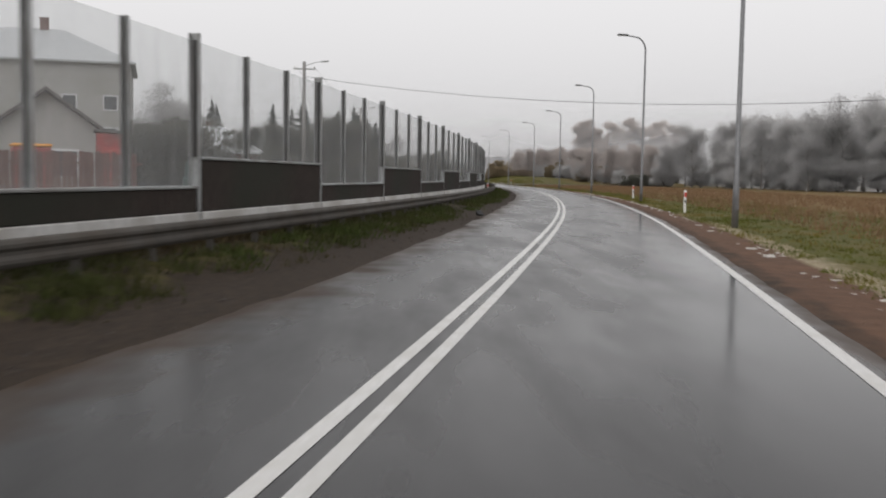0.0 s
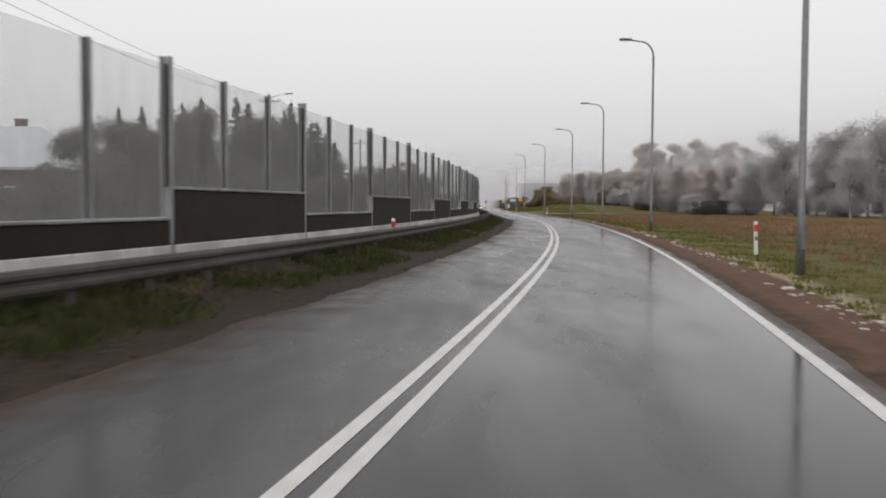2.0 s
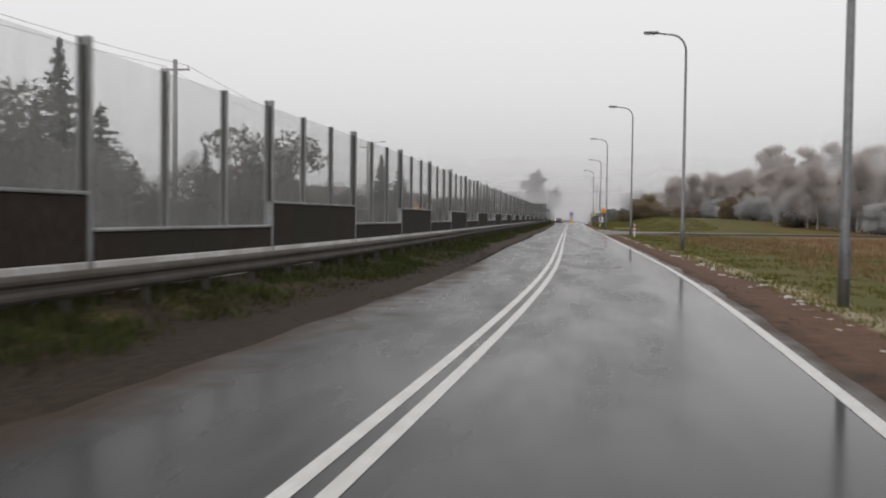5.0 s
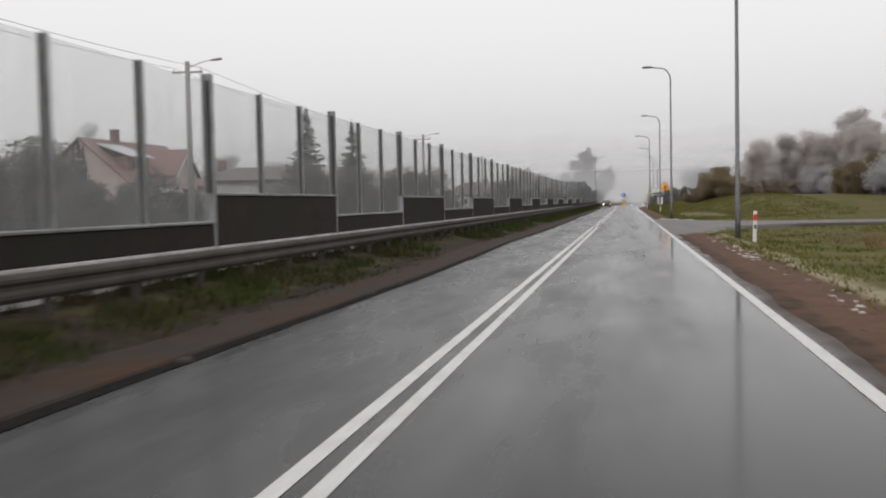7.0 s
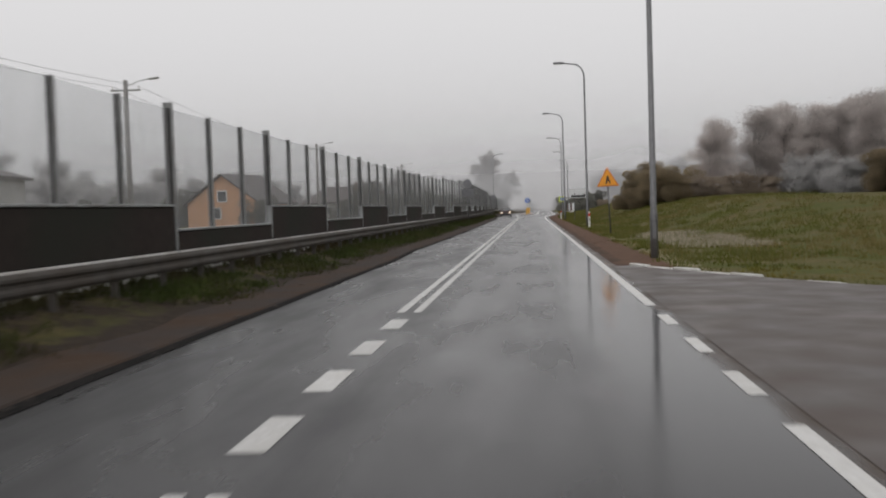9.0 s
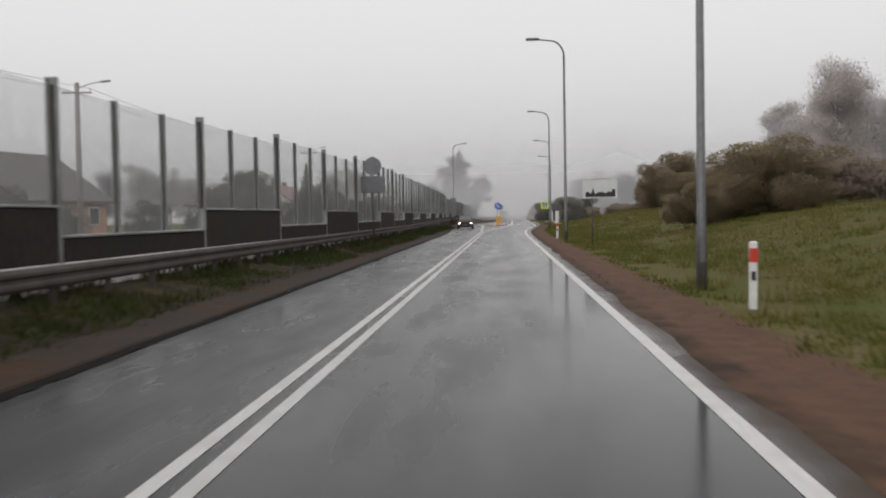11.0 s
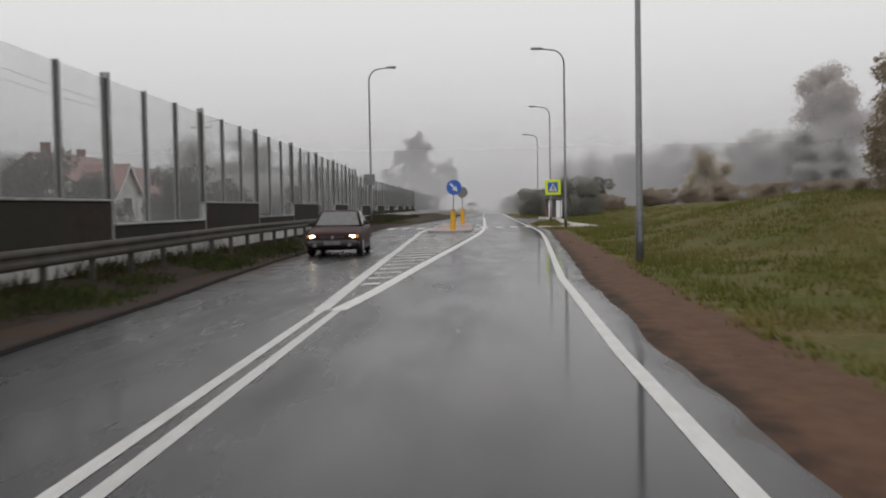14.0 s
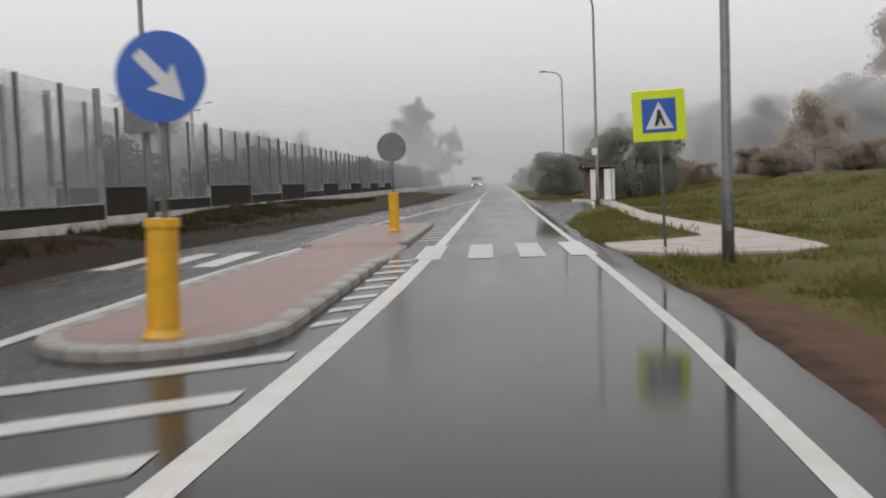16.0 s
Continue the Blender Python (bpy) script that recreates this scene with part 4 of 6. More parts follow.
# ---- traffic signs ----
def sign_post(parent, h, r=0.03, x=0.0):
    part("post", tube_mesh([(x, 0.05, 0), (x, 0.05, h)], (r, r), 10), POLESTEEL, parent, "dull grey tube post")


def arrow_outline():
    pts = [(-0.3, 0.055), (0.04, 0.055), (0.0, 0.17), (0.31, 0.0), (0.0, -0.17), (0.04, -0.055), (-0.3, -0.055)]
    c, s = math.cos(radians(-45)), math.sin(radians(-45))
    return [(x * c - z * s, x * s + z * c) for x, z in pts]


def keep_right(front):
    sg = thing("direction_sign", "round blue sign with a white arrow on a yellow bollard" if front else "grey back of a round sign on a yellow bollard", "traffic sign", group="refuge signs")
    r, zc = 0.42, 2.4
    sign_post(sg, zc + 0.3)
    bm = disc(bmesh.new(), r, 0.0, 0.03)
    bmesh.ops.translate(bm, vec=(0, 0, zc), verts=bm.verts)
    face = part("sign_plate", bm, SIGN_BLUE if front else SIGN_BACK, sg)
    if front:
        bm = plate(bmesh.new(), [(x, z + zc) for x, z in arrow_outline()], -0.024, 0.008)
        part("arrow", bm, SIGN_WHITE, face, "white arrow pointing down to one side")
    bm = cyl(bmesh.new(), 0, -0.02, 0.0, 0.07, 0.2, 0.17, 20)
    cyl(bm, 0, -0.02, 0.07, 1.08, 0.155, 0.145, 20)
    cyl(bm, 0, -0.02, 1.02, 1.1, 0.165, 0.16, 20)
    part("bollard", bm, BOLLARD, sg, "yellow-orange plastic bollard", smooth=False)
    return sg


keep_right(True).matrix_basis = pose(0.91, 232.2, 0.115, 0, 2.3, 1)
keep_right(False).matrix_basis = pose(1.24, 251.7, 0.115, 0, 0, -1)


def figure_shape(bm, zc, k, y, thick):
    """The plain wedge and bar that stand for the sign's symbol."""
    plate(bm, [(-0.16 * k, -0.25 * k + zc), (-0.05 * k, -0.25 * k + zc), (0.03 * k, 0.0 + zc), (0.12 * k, -0.25 * k + zc), (0.2 * k, -0.25 * k + zc), (0.08 * k, 0.12 * k + zc), (0.05 * k, 0.26 * k + zc), (-0.05 * k, 0.26 * k + zc), (-0.07 * k, 0.1 * k + zc)], y, thick)
    return bm


def crossing_sign():
    sg = thing("crossing_sign", "blue and white crossing sign on a bright yellow-green board", "traffic sign")
    zc = 2.68
    sign_post(sg, zc + 0.4)
    bm = box(bmesh.new(), 0, 0, zc, 1.03, 0.03, 1.0, 0.012)
    board = part("backing_board", bm, SIGN_YELLOW, sg, "fluorescent yellow-green board")
    bm = box(bmesh.new(), 0, -0.02, zc, 0.66, 0.012, 0.66, 0.004)
    blue = part("sign_plate", bm, SIGN_BLUE, board, "blue square plate")
    bm = plate(bmesh.new(), [(-0.27, zc - 0.26), (0.27, zc - 0.26), (0.0, zc + 0.27)], -0.034, 0.006)
    part("triangle", bm, SIGN_WHITE, board, "white triangle")
    bm = figure_shape(bmesh.new(), zc - 0.05, 0.62, -0.042, 0.006)
    part("symbol", bm, BLACK, board, "dark symbol")
    return sg


crossing_sign().matrix_basis = pose(7.46, 242.85, -0.07, 0, -1.8, -3)


def works_sign():
    sg = thing("warning_sign", "faded orange triangular warning sign on a post", "traffic sign")
    zc = 2.45
    sign_post(sg, zc + 0.3)
    tri = lambda k: [(-0.5 * k, zc - 0.29 * k), (0.5 * k, zc - 0.29 * k), (0.0, zc + 0.58 * k)]
    board = part("sign_plate", plate(bmesh.new(), tri(1.02), 0.0, 0.025), SIGN_ORANGE, sg)
    bm = plate(bmesh.new(), tri(1.0), -0.006, 0.005)
    part("border", bm, material("dull_red_border", (0.62, 0.16, 0.04), rough=0.35), board, "narrow reddish border")
    part("field", plate(bmesh.new(), tri(0.86), -0.013, 0.006), SIGN_ORANGE, board)
    part("symbol", figure_shape(bmesh.new(), zc, 0.7, -0.022, 0.006), BLACK, board, "dark symbol")
    return sg


works_sign().matrix_basis = pose(5.35, 103.26, 0.1, 0, -2, 0)


def town_sign():
    sg = thing("built_up_area_sign", "white sign board with a black skyline on two posts", "traffic sign")
    zc = 2.55
    sign_post(sg, zc + 0.3, 0.035, -0.35)
    board = part("sign_plate", box(bmesh.new(), 0, 0, zc, 1.55, 0.03, 0.85, 0.03), SIGN_WHITE, sg)
    x0, z0 = -0.65, zc - 0.36
    out = [(0, 0), (1.33, 0), (1.33, 0.32), (1.19, 0.34), (1.17, 0.2), (1.1, 0.22), (1.0, 0.24), (0.92, 0.14), (0.82, 0.2), (0.66, 0.22), (0.52, 0.18), (0.44, 0.12), (0.4, 0.2), (0.34, 0.44), (0.28, 0.2), (0.22, 0.14), (0.16, 0.22), (0.08, 0.24), (0, 0.18)]
    part("skyline", plate(bmesh.new(), [(x + x0, z + z0) for x, z in out], -0.024, 0.008), BLACK, board, "black town silhouette")
    return sg


town_sign().matrix_basis = pose(6.15, 151.5, -0.02, 0, 0, -2)


def sign_backs():
    sg = thing("sign_back", "grey backs of a round sign and a plate on one post", "traffic sign")
    sign_post(sg, 4.2, 0.04)
    part("round_plate", disc(bmesh.new(), 0.42, 0.0, 0.03, cz=3.72), SIGN_BACK, sg)
    part("square_plate", box(bmesh.new(), 0, 0.0, 2.85, 1.15, 0.03, 0.78, 0.02), SIGN_BACK, sg)
    return sg


sign_backs().matrix_basis = pose(-4.35, 152.8, 0.1, 0, 0, 3)
sb = thing("lamp_sign_back", "grey back of a square sign strapped to a lamp post", "traffic sign", pose(-5.62, 250.4, 0.1))
part("square_plate", box(bmesh.new(), 0, -0.12, 3.45, 0.85, 0.03, 0.85, 0.02), SIGN_BACK, sb)
part("strap", box(bmesh.new(), 0, -0.02, 3.45, 0.3, 0.2, 0.06, 0.01), STEEL, sb)


# ---- traffic refuge ----
def refuge(y0, y1, drop0, drop1):
    """One long island with a rounded nose, lowered where the crossing cuts through it."""
    r = thing("traffic_refuge", "long raised refuge with red paving inside pale kerbstones", "traffic island")
    left, right = table(((y0, -0.52), (y1, -0.4))), table(((y0, 1.96), (y1, 2.14)))
    level = lambda y: 1 - smooth01(drop0 - 0.5, drop0 + 0.3, y) * (1 - smooth01(drop1 - 0.3, drop1 + 0.5, y))
    nose, tail = 1.5, 0.9
    rows = [y0 + nose * (1 - math.cos(math.pi / 2 * i / 8)) for i in range(9)] + np.arange(y0 + nose + 0.25, y1 - tail, 0.25).tolist() + [y1 - tail * (1 - math.sin(math.pi / 2 * i / 5)) for i in range(6)]
    def span(y, inset=0.0):
        xm, hw = (left(y) + right(y)) / 2, (right(y) - left(y)) / 2
        k = 1.0
        if y < y0 + nose:
            k = math.sqrt(max(0.0, 1 - ((y0 + nose - y) / nose) ** 2))
        elif y > y1 - tail:
            k = math.sqrt(max(0.0, 1 - ((y - y1 + tail) / tail) ** 2))
        return xm - max(0.02, hw * k - inset), xm + max(0.02, hw * k - inset)
    vs, fs = [], []
    for i, y in enumerate(rows):
        a, b = span(y, 0.13)
        yy = min(max(y, y0 + 0.13), y1 - 0.13)
        z = 0.015 + 0.095 * level(y)
        vs += [(a, yy, z), (b, yy, z)]
        if i:
            k = 2 * (i - 1)
            fs.append((k, k + 1, k + 3, k + 2))
    part("paving", mesh_of(vs, fs), RED_PAVE, r, "wet red paved surface")
    stone = data_of(box(bmesh.new(), 0, 0, 0.0, 0.26, 0.985, 0.2, 0.03))
    short = data_of(box(bmesh.new(), 0, 0, 0.0, 0.26, 0.4, 0.2, 0.03))
    stone.materials.append(KERB)
    short.materials.append(KERB)
    y = y0 + nose + 0.5
    while y < y1 - tail:
        for x, s in ((span(y, 0.13)[0], -1), (span(y, 0.13)[1], 1)):
            part("kerbstone", stone, None, r, m=pose(x, y, 0.02 - 0.09 * (1 - level(y)), 0, 0.6 * math.sin(y * 7), 0.4 * math.sin(y * 5 + s)))
        y += 1.0
    for yc, ry, way, n in ((y0 + nose, nose, -1, 11), (y1 - tail, tail, 1, 9)):
        xm, hw = (left(yc) + right(yc)) / 2, (right(yc) - left(yc)) / 2 - 0.13
        for i in range(n):
            t = math.pi * (i + 0.5) / n
            x, y = xm + hw * math.cos(t), yc + way * (ry - 0.13) * math.sin(t)
            part("kerbstone", short, None, r, m=pose(x, y, 0.02, 0, 0, math.degrees(math.atan2(way * (ry - 0.13) * math.cos(t), -hw * math.sin(t))) - 90))
    return r


refuge(231.5, 256.5, 241.6, 245.8)

# ---- footpath by the crossing ----
path_left = table(((241.1, 8.0), (241.6, 7.0), (242.1, 6.55), (243, 6.42), (244.7, 6.45), (245.2, 7.6), (246.2, 8.9), (247.5, 9.05), (250, 9.03), (254, 8.92), (262, 9.3), (271, 9.85), (280, 10.1), (300, 11.4)))
path_right = table(((241.1, 9.4), (241.8, 10.3), (243, 10.48), (246, 10.46), (250, 10.38), (255, 10.1), (262, 10.15), (271, 10.75), (280, 11.3), (300, 12.8)))


def footpath():
    vs, fs = [], []
    rows = np.concatenate([np.arange(241.1, 248, 0.3), np.arange(248, 300, 1.0)]).tolist()
    for i, y in enumerate(rows):
        a, b = path_left(y) + 0.06 * noise.noise((y * 1.7, 0, 3)), path_right(y) + 0.06 * noise.noise((y * 1.7, 5, 3))
        for x, dz in ((a, -0.15), (a, 0.05), ((a + b) / 2, 0.06), (b, 0.05), (b, -0.15)):
            vs.append((x, y, bank(y, x) + dz))
        if i:
            k = 5 * (i - 1)
            fs += [(k + j, k + j + 1, k + j + 6, k + j + 5) for j in range(4)]
    fs.append((0, 1, 2, 3, 4))
    return mesh_of(vs, fs)


tagged(part("pavement", footpath(), PALE_PAVE), "pale paved footpath curving away from the crossing", "pavement", kind="structure")
blob("bus_bay", "wet asphalt bus bay beside the carriageway", "road", [(6.3, 256), (7.3, 261), (8.6, 269), (9.3, 276), (9.5, 281.5), (8.8, 284.8), (7.4, 289), (6.7, 296), (6.4, 276)], 0.036, ASPHALT, 0.05)
bay_kerb = tagged(new("bay_kerb"), "pale concrete kerb edging the bus bay", "kerb", kind="structure")
bay_stone = data_of(box(bmesh.new(), 0, 0, 0.0, 0.16, 0.97, 0.3, 0.02))
bay_stone.materials.append(CONCRETE)
for i in range(13):
    y = 271.5 + i
    xk = float(np.interp(y, (268, 276, 281.5, 285), (8.75, 9.55, 9.75, 8.95)))
    part("kerbstone", bay_stone, None, bay_kerb, m=pose(xk, y, 0.0, 0, 0, -6 if y < 277 else 0 if y < 281 else 14))

# ---- small shelter with white panels ----
def shelter():
    sh = thing("bus_shelter", "small shelter with white side panels and a dark roof", "shelter")
    for x, w in ((-0.42, 0.34), (0.42, 0.42), (0.74, 0.16)):
        pn = part("side_panel", box(bmesh.new(), x, 0, 1.0, w, 0.08, 1.8, 0.02), SIGN_WHITE, sh, "white panel")
        part("panel_frame", box(bmesh.new(), x + w / 2 + 0.02, 0, 1.0, 0.03, 0.1, 1.86, 0.008), SIGN_BACK, pn)
    part("roof", box(bmesh.new(), 0, 0.6, 2.05, 1.9, 1.6, 0.12, 0.03), ROOF_DARK, sh)
    part("back_wall", box(bmesh.new(), 0, 1.3, 1.05, 1.7, 0.06, 1.9, 0.01), BRICK, sh, "dark brown rear wall")
    return sh


shelter().matrix_basis = pose(10.6, 281.5, 0.0)
ls = thing("lamp_plate", "small white plate strapped to a lamp post", "sign", pose(9.2, 272.32, 0))
part("plate", box(bmesh.new(), 0.1, -0.02, 2.7, 0.26, 0.02, 0.34, 0.01), SIGN_WHITE, ls)
part("strap", box(bmesh.new(), -0.02, 0.07, 2.7, 0.2, 0.14, 0.04, 0.006), STEEL, ls)


# ---- vehicles ----
def wheel(parent, x, y, r=0.3, w=0.19):
    s = 1 if x > 0 else -1
    bm = bmesh.new()
    g = bmesh.ops.create_cone(bm, cap_ends=True, segments=24, radius1=r, radius2=r, depth=w)
    es = [e for e in bm.edges if len(e.link_faces) == 2 and any(len(f.verts) > 4 for f in e.link_faces)]
    bmesh.ops.bevel(bm, geom=es, offset=0.035, segments=2, affect="EDGES")
    bmesh.ops.transform(bm, matrix=pose(x, y, r, 0, 90), verts=bm.verts)
    wh = part("tyre", bm, TYRE, parent)
    bm = bmesh.new()
    g = bmesh.ops.create_cone(bm, cap_ends=True, segments=20, radius1=r * 0.62, radius2=r * 0.55, depth=0.03)
    bmesh.ops.transform(bm, matrix=pose(x + s * (w / 2 + 0.005), y, r, 0, 90 * s), verts=bm.verts)
    part("rim", bm, RIM, wh)


def saloon():
    """A car whose front faces -y."""
    car = thing("car", "dark red older hatchback with lit headlights", "car")
    # half cross-sections: y, half width, underside, belt and deck heights
    secs = ((-2.13, 0.66, 0.32, 0.57, 0.61), (-2.08, 0.76, 0.24, 0.62, 0.675), (-1.9, 0.815, 0.2, 0.68, 0.735), (-1.45, 0.84, 0.18, 0.76, 0.815), (-0.85, 0.85, 0.18, 0.84, 0.895), (0.2, 0.855, 0.18, 0.88, 0.91),
            (1.2, 0.85, 0.18, 0.91, 0.935), (1.75, 0.83, 0.22, 0.92, 0.955), (2.05, 0.79, 0.28, 0.9, 0.94), (2.15, 0.72, 0.36, 0.74, 0.78))
    bm = bmesh.new()
    rings = []
    for y, hw, z0, zb, zd in secs:
        half = [(0.55 * hw, z0), (0.9 * hw, z0 + 0.02), (0.98 * hw, z0 + 0.12), (hw, (z0 + zb) / 2 + 0.05), (0.975 * hw, zb - 0.03), (0.93 * hw, zb + 0.015), (0.78 * hw, zd), (0.4 * hw, zd + 0.02)]
        rings.append([bm.verts.new((x, y, z)) for x, z in half] + [bm.verts.new((-x, y, z)) for x, z in reversed(half)])
    n = len(rings[0])
    for a, b in zip(rings[:-1], rings[1:]):
        for k in range(n):
            bm.faces.new((a[k], a[(k + 1) % n], b[(k + 1) % n], b[k]))
    bm.faces.new(rings[0][::-1])
    bm.faces.new(rings[-1])
    bmesh.ops.recalc_face_normals(bm, faces=bm.faces)
    part("body", bm, CAR_RED, car, smooth=True)
    part("bonnet_seam", box(bmesh.new(), 0, -0.86, 0.925, 1.3, 0.03, 0.02, 0.004), BLACK, car)
    # cabin with inclined screens
    bm = bmesh.new()
    lo = ((-0.75, -0.82), (0.75, -0.82), (0.76, 0.5), (0.74, 1.85), (-0.74, 1.85), (-0.76, 0.5))
    hi = ((-0.55, -0.06), (0.55, -0.06), (0.585, 0.5), (0.54, 1.1), (-0.54, 1.1), (-0.585, 0.5))
    lv, hv = [bm.verts.new((x, y, 0.88)) for x, y in lo], [bm.verts.new((x, y, 1.38 if abs(y - 0.5) > 0.1 else 1.405)) for x, y in hi]
    for k in range(6):
        bm.faces.new((lv[k], lv[(k + 1) % 6], hv[(k + 1) % 6], hv[k]))
    bm.faces.new(hv)
    bm.faces.new(lv[::-1])
    bmesh.ops.recalc_face_normals(bm, faces=bm.faces)
    bmesh.ops.bevel(bm, geom=[e for e in bm.edges if min(v.co.z for v in e.verts) > 1.3 or abs(e.verts[0].co.z - e.verts[1].co.z) > 0.3], offset=0.05, segments=3, affect="EDGES")
    part("roof", bm, CAR_RED, car, smooth=True)
    pane = bmesh.new()
    def panel(bm, p):
        bm.faces.new([bm.verts.new(q) for q in p])
    panel(pane, [(-0.68, -0.765, 0.93), (0.68, -0.765, 0.93), (0.53, -0.13, 1.345), (-0.53, -0.13, 1.345)])
    part("windscreen", pane, CAR_GLASS, car)
    for s in (-1, 1):
        bm = bmesh.new()
        panel(bm, [(s * 0.757, -0.6, 0.93), (s * 0.762, 0.46, 0.93), (s * 0.607, 0.46, 1.36), (s * 0.592, 0.0, 1.345)])
        panel(bm, [(s * 0.763, 0.54, 0.93), (s * 0.752, 1.5, 0.93), (s * 0.585, 1.02, 1.345), (s * 0.605, 0.54, 1.36)])
        part("side_window", bm, CAR_GLASS, car)
        part("mirror", box(bmesh.new(), s * 0.88, -0.45, 1.0, 0.2, 0.1, 0.13, 0.03), BLACK, car)
        part("headlight", box(bmesh.new(), s * 0.54, -2.085, 0.6, 0.27, 0.08, 0.1, 0.025, rz=-6 * s), HEADLIGHT, car, "lit headlight")
        part("indicator", box(bmesh.new(), s * 0.725, -2.04, 0.605, 0.1, 0.1, 0.1, 0.02, rz=-24 * s), SIGN_ORANGE, car)
        for y in (-1.3, 1.25):
            wheel(car, s * 0.74, y)
    gr = part("grille", box(bmesh.new(), 0, -2.11, 0.59, 0.76, 0.05, 0.09, 0.015), BLACK, car)
    part("badge", disc(bmesh.new(), 0.045, -2.14, 0.012, 16, 0, 0.59), RIM, gr)
    part("bumper", box(bmesh.new(), 0, -2.08, 0.39, 1.6, 0.26, 0.24, 0.08), BLACK, car, "dark plastic bumper")
    for s in (-1, 1):
        part("sill", box(bmesh.new(), s * 0.8, 0, 0.27, 0.09, 1.9, 0.16, 0.03), BLACK, car, "dark sill panel")
        part("wheel_arch", box(bmesh.new(), s * 0.78, -1.3, 0.36, 0.12, 0.72, 0.5, 0.08), BLACK, car)
        part("fog_light", cyl(bmesh.new(), 0, 0, 0, 0.03, 0.06, 0.06, 14), SIGN_BACK, car, m=pose(s * 0.52, -2.2, 0.36, 90))
    part("number_plate", box(bmesh.new(), 0, -2.218, 0.42, 0.5, 0.012, 0.11, 0.003), SIGN_BACK, car)
    return car


saloon().matrix_basis = pose(-2.2, 208.6, 0.0, 0, 0, 1)


def parked_van():
    """A small van whose front faces -y."""
    van = thing("van", "dark teal small van parked behind the barrier", "van")
    bm = box(bmesh.new(), 0, 0.0, 0.62, 1.72, 4.3, 0.72, 0.09)
    part("body", bm, VAN_TEAL, van)
    bm = bmesh.new()
    lo = [(-0.82, -1.15, 0.95), (0.82, -1.15, 0.95), (0.82, 2.1, 0.95), (-0.82, 2.1, 0.95)]
    hi = [(-0.7, -0.35, 1.86), (0.7, -0.35, 1.86), (0.72, 2.0, 1.86), (-0.72, 2.0, 1.86)]
    v = [bm.verts.new(p) for p in lo + hi]
    for f in ((3, 2, 1, 0), (4, 5, 6, 7), (0, 1, 5, 4), (1, 2, 6, 5), (2, 3, 7, 6), (3, 0, 4, 7)):
        bm.faces.new([v[i] for i in f])
    bmesh.ops.bevel(bm, geom=list(bm.edges), offset=0.07, segments=2, affect="EDGES")
    part("cabin", bm, VAN_TEAL, van)
    part("windscreen", box(bmesh.new(), 0, -0.77, 1.42, 1.4, 0.03, 0.98, 0.01, rx=-41), CAR_GLASS, van)
    for s in (-1, 1):
        part("side_window", box(bmesh.new(), s * 0.765, 0.35, 1.42, 0.03, 1.1, 0.5, 0.01, ry=-7.5 * s), CAR_GLASS, van)
        part("mirror", box(bmesh.new(), s * 0.93, -0.75, 1.1, 0.18, 0.1, 0.18, 0.03), BLACK, van)
        part("headlight", box(bmesh.new(), s * 0.66, -2.13, 0.75, 0.32, 0.08, 0.18, 0.03), SIGN_BACK, van)
        for y in (-1.35, 1.4):
            wheel(van, s * 0.76, y, 0.31)
    part("bumper", box(bmesh.new(), 0, -2.14, 0.42, 1.68, 0.14, 0.26, 0.05), BLACK, van)
    return van


parked_van().matrix_basis = pose(-25.2, -104.2, 0.22, 0, 0, 62)


def lorry():
    v = thing("lorry", "white lorry far along the road with dark cab windows", "lorry")
    part("cab", box(bmesh.new(), 0, 0.9, 1.55, 2.3, 1.8, 2.2, 0.12), LORRY, v)
    part("windscreen", box(bmesh.new(), 0, -0.005, 2.0, 1.95, 0.05, 0.75, 0.02), CAR_GLASS, v)
    part("cargo_box", box(bmesh.new(), 0, 4.9, 2.1, 2.45, 5.8, 2.7, 0.04), LORRY, v)
    part("bumper", box(bmesh.new(), 0, -0.03, 0.65, 2.3, 0.25, 0.4, 0.05), BLACK, v)
    for s in (-1, 1):
        part("headlight", box(bmesh.new(), s * 0.85, -0.16, 0.72, 0.26, 0.06, 0.14, 0.02), HEADLIGHT, v)
        for y in (0.9, 5.5, 6.6):
            wheel(v, s * 0.98, y, 0.48, 0.28)
    return v


lorry().matrix_basis = pose(1.7, 430.0, 0.0, 0, 0, -1)


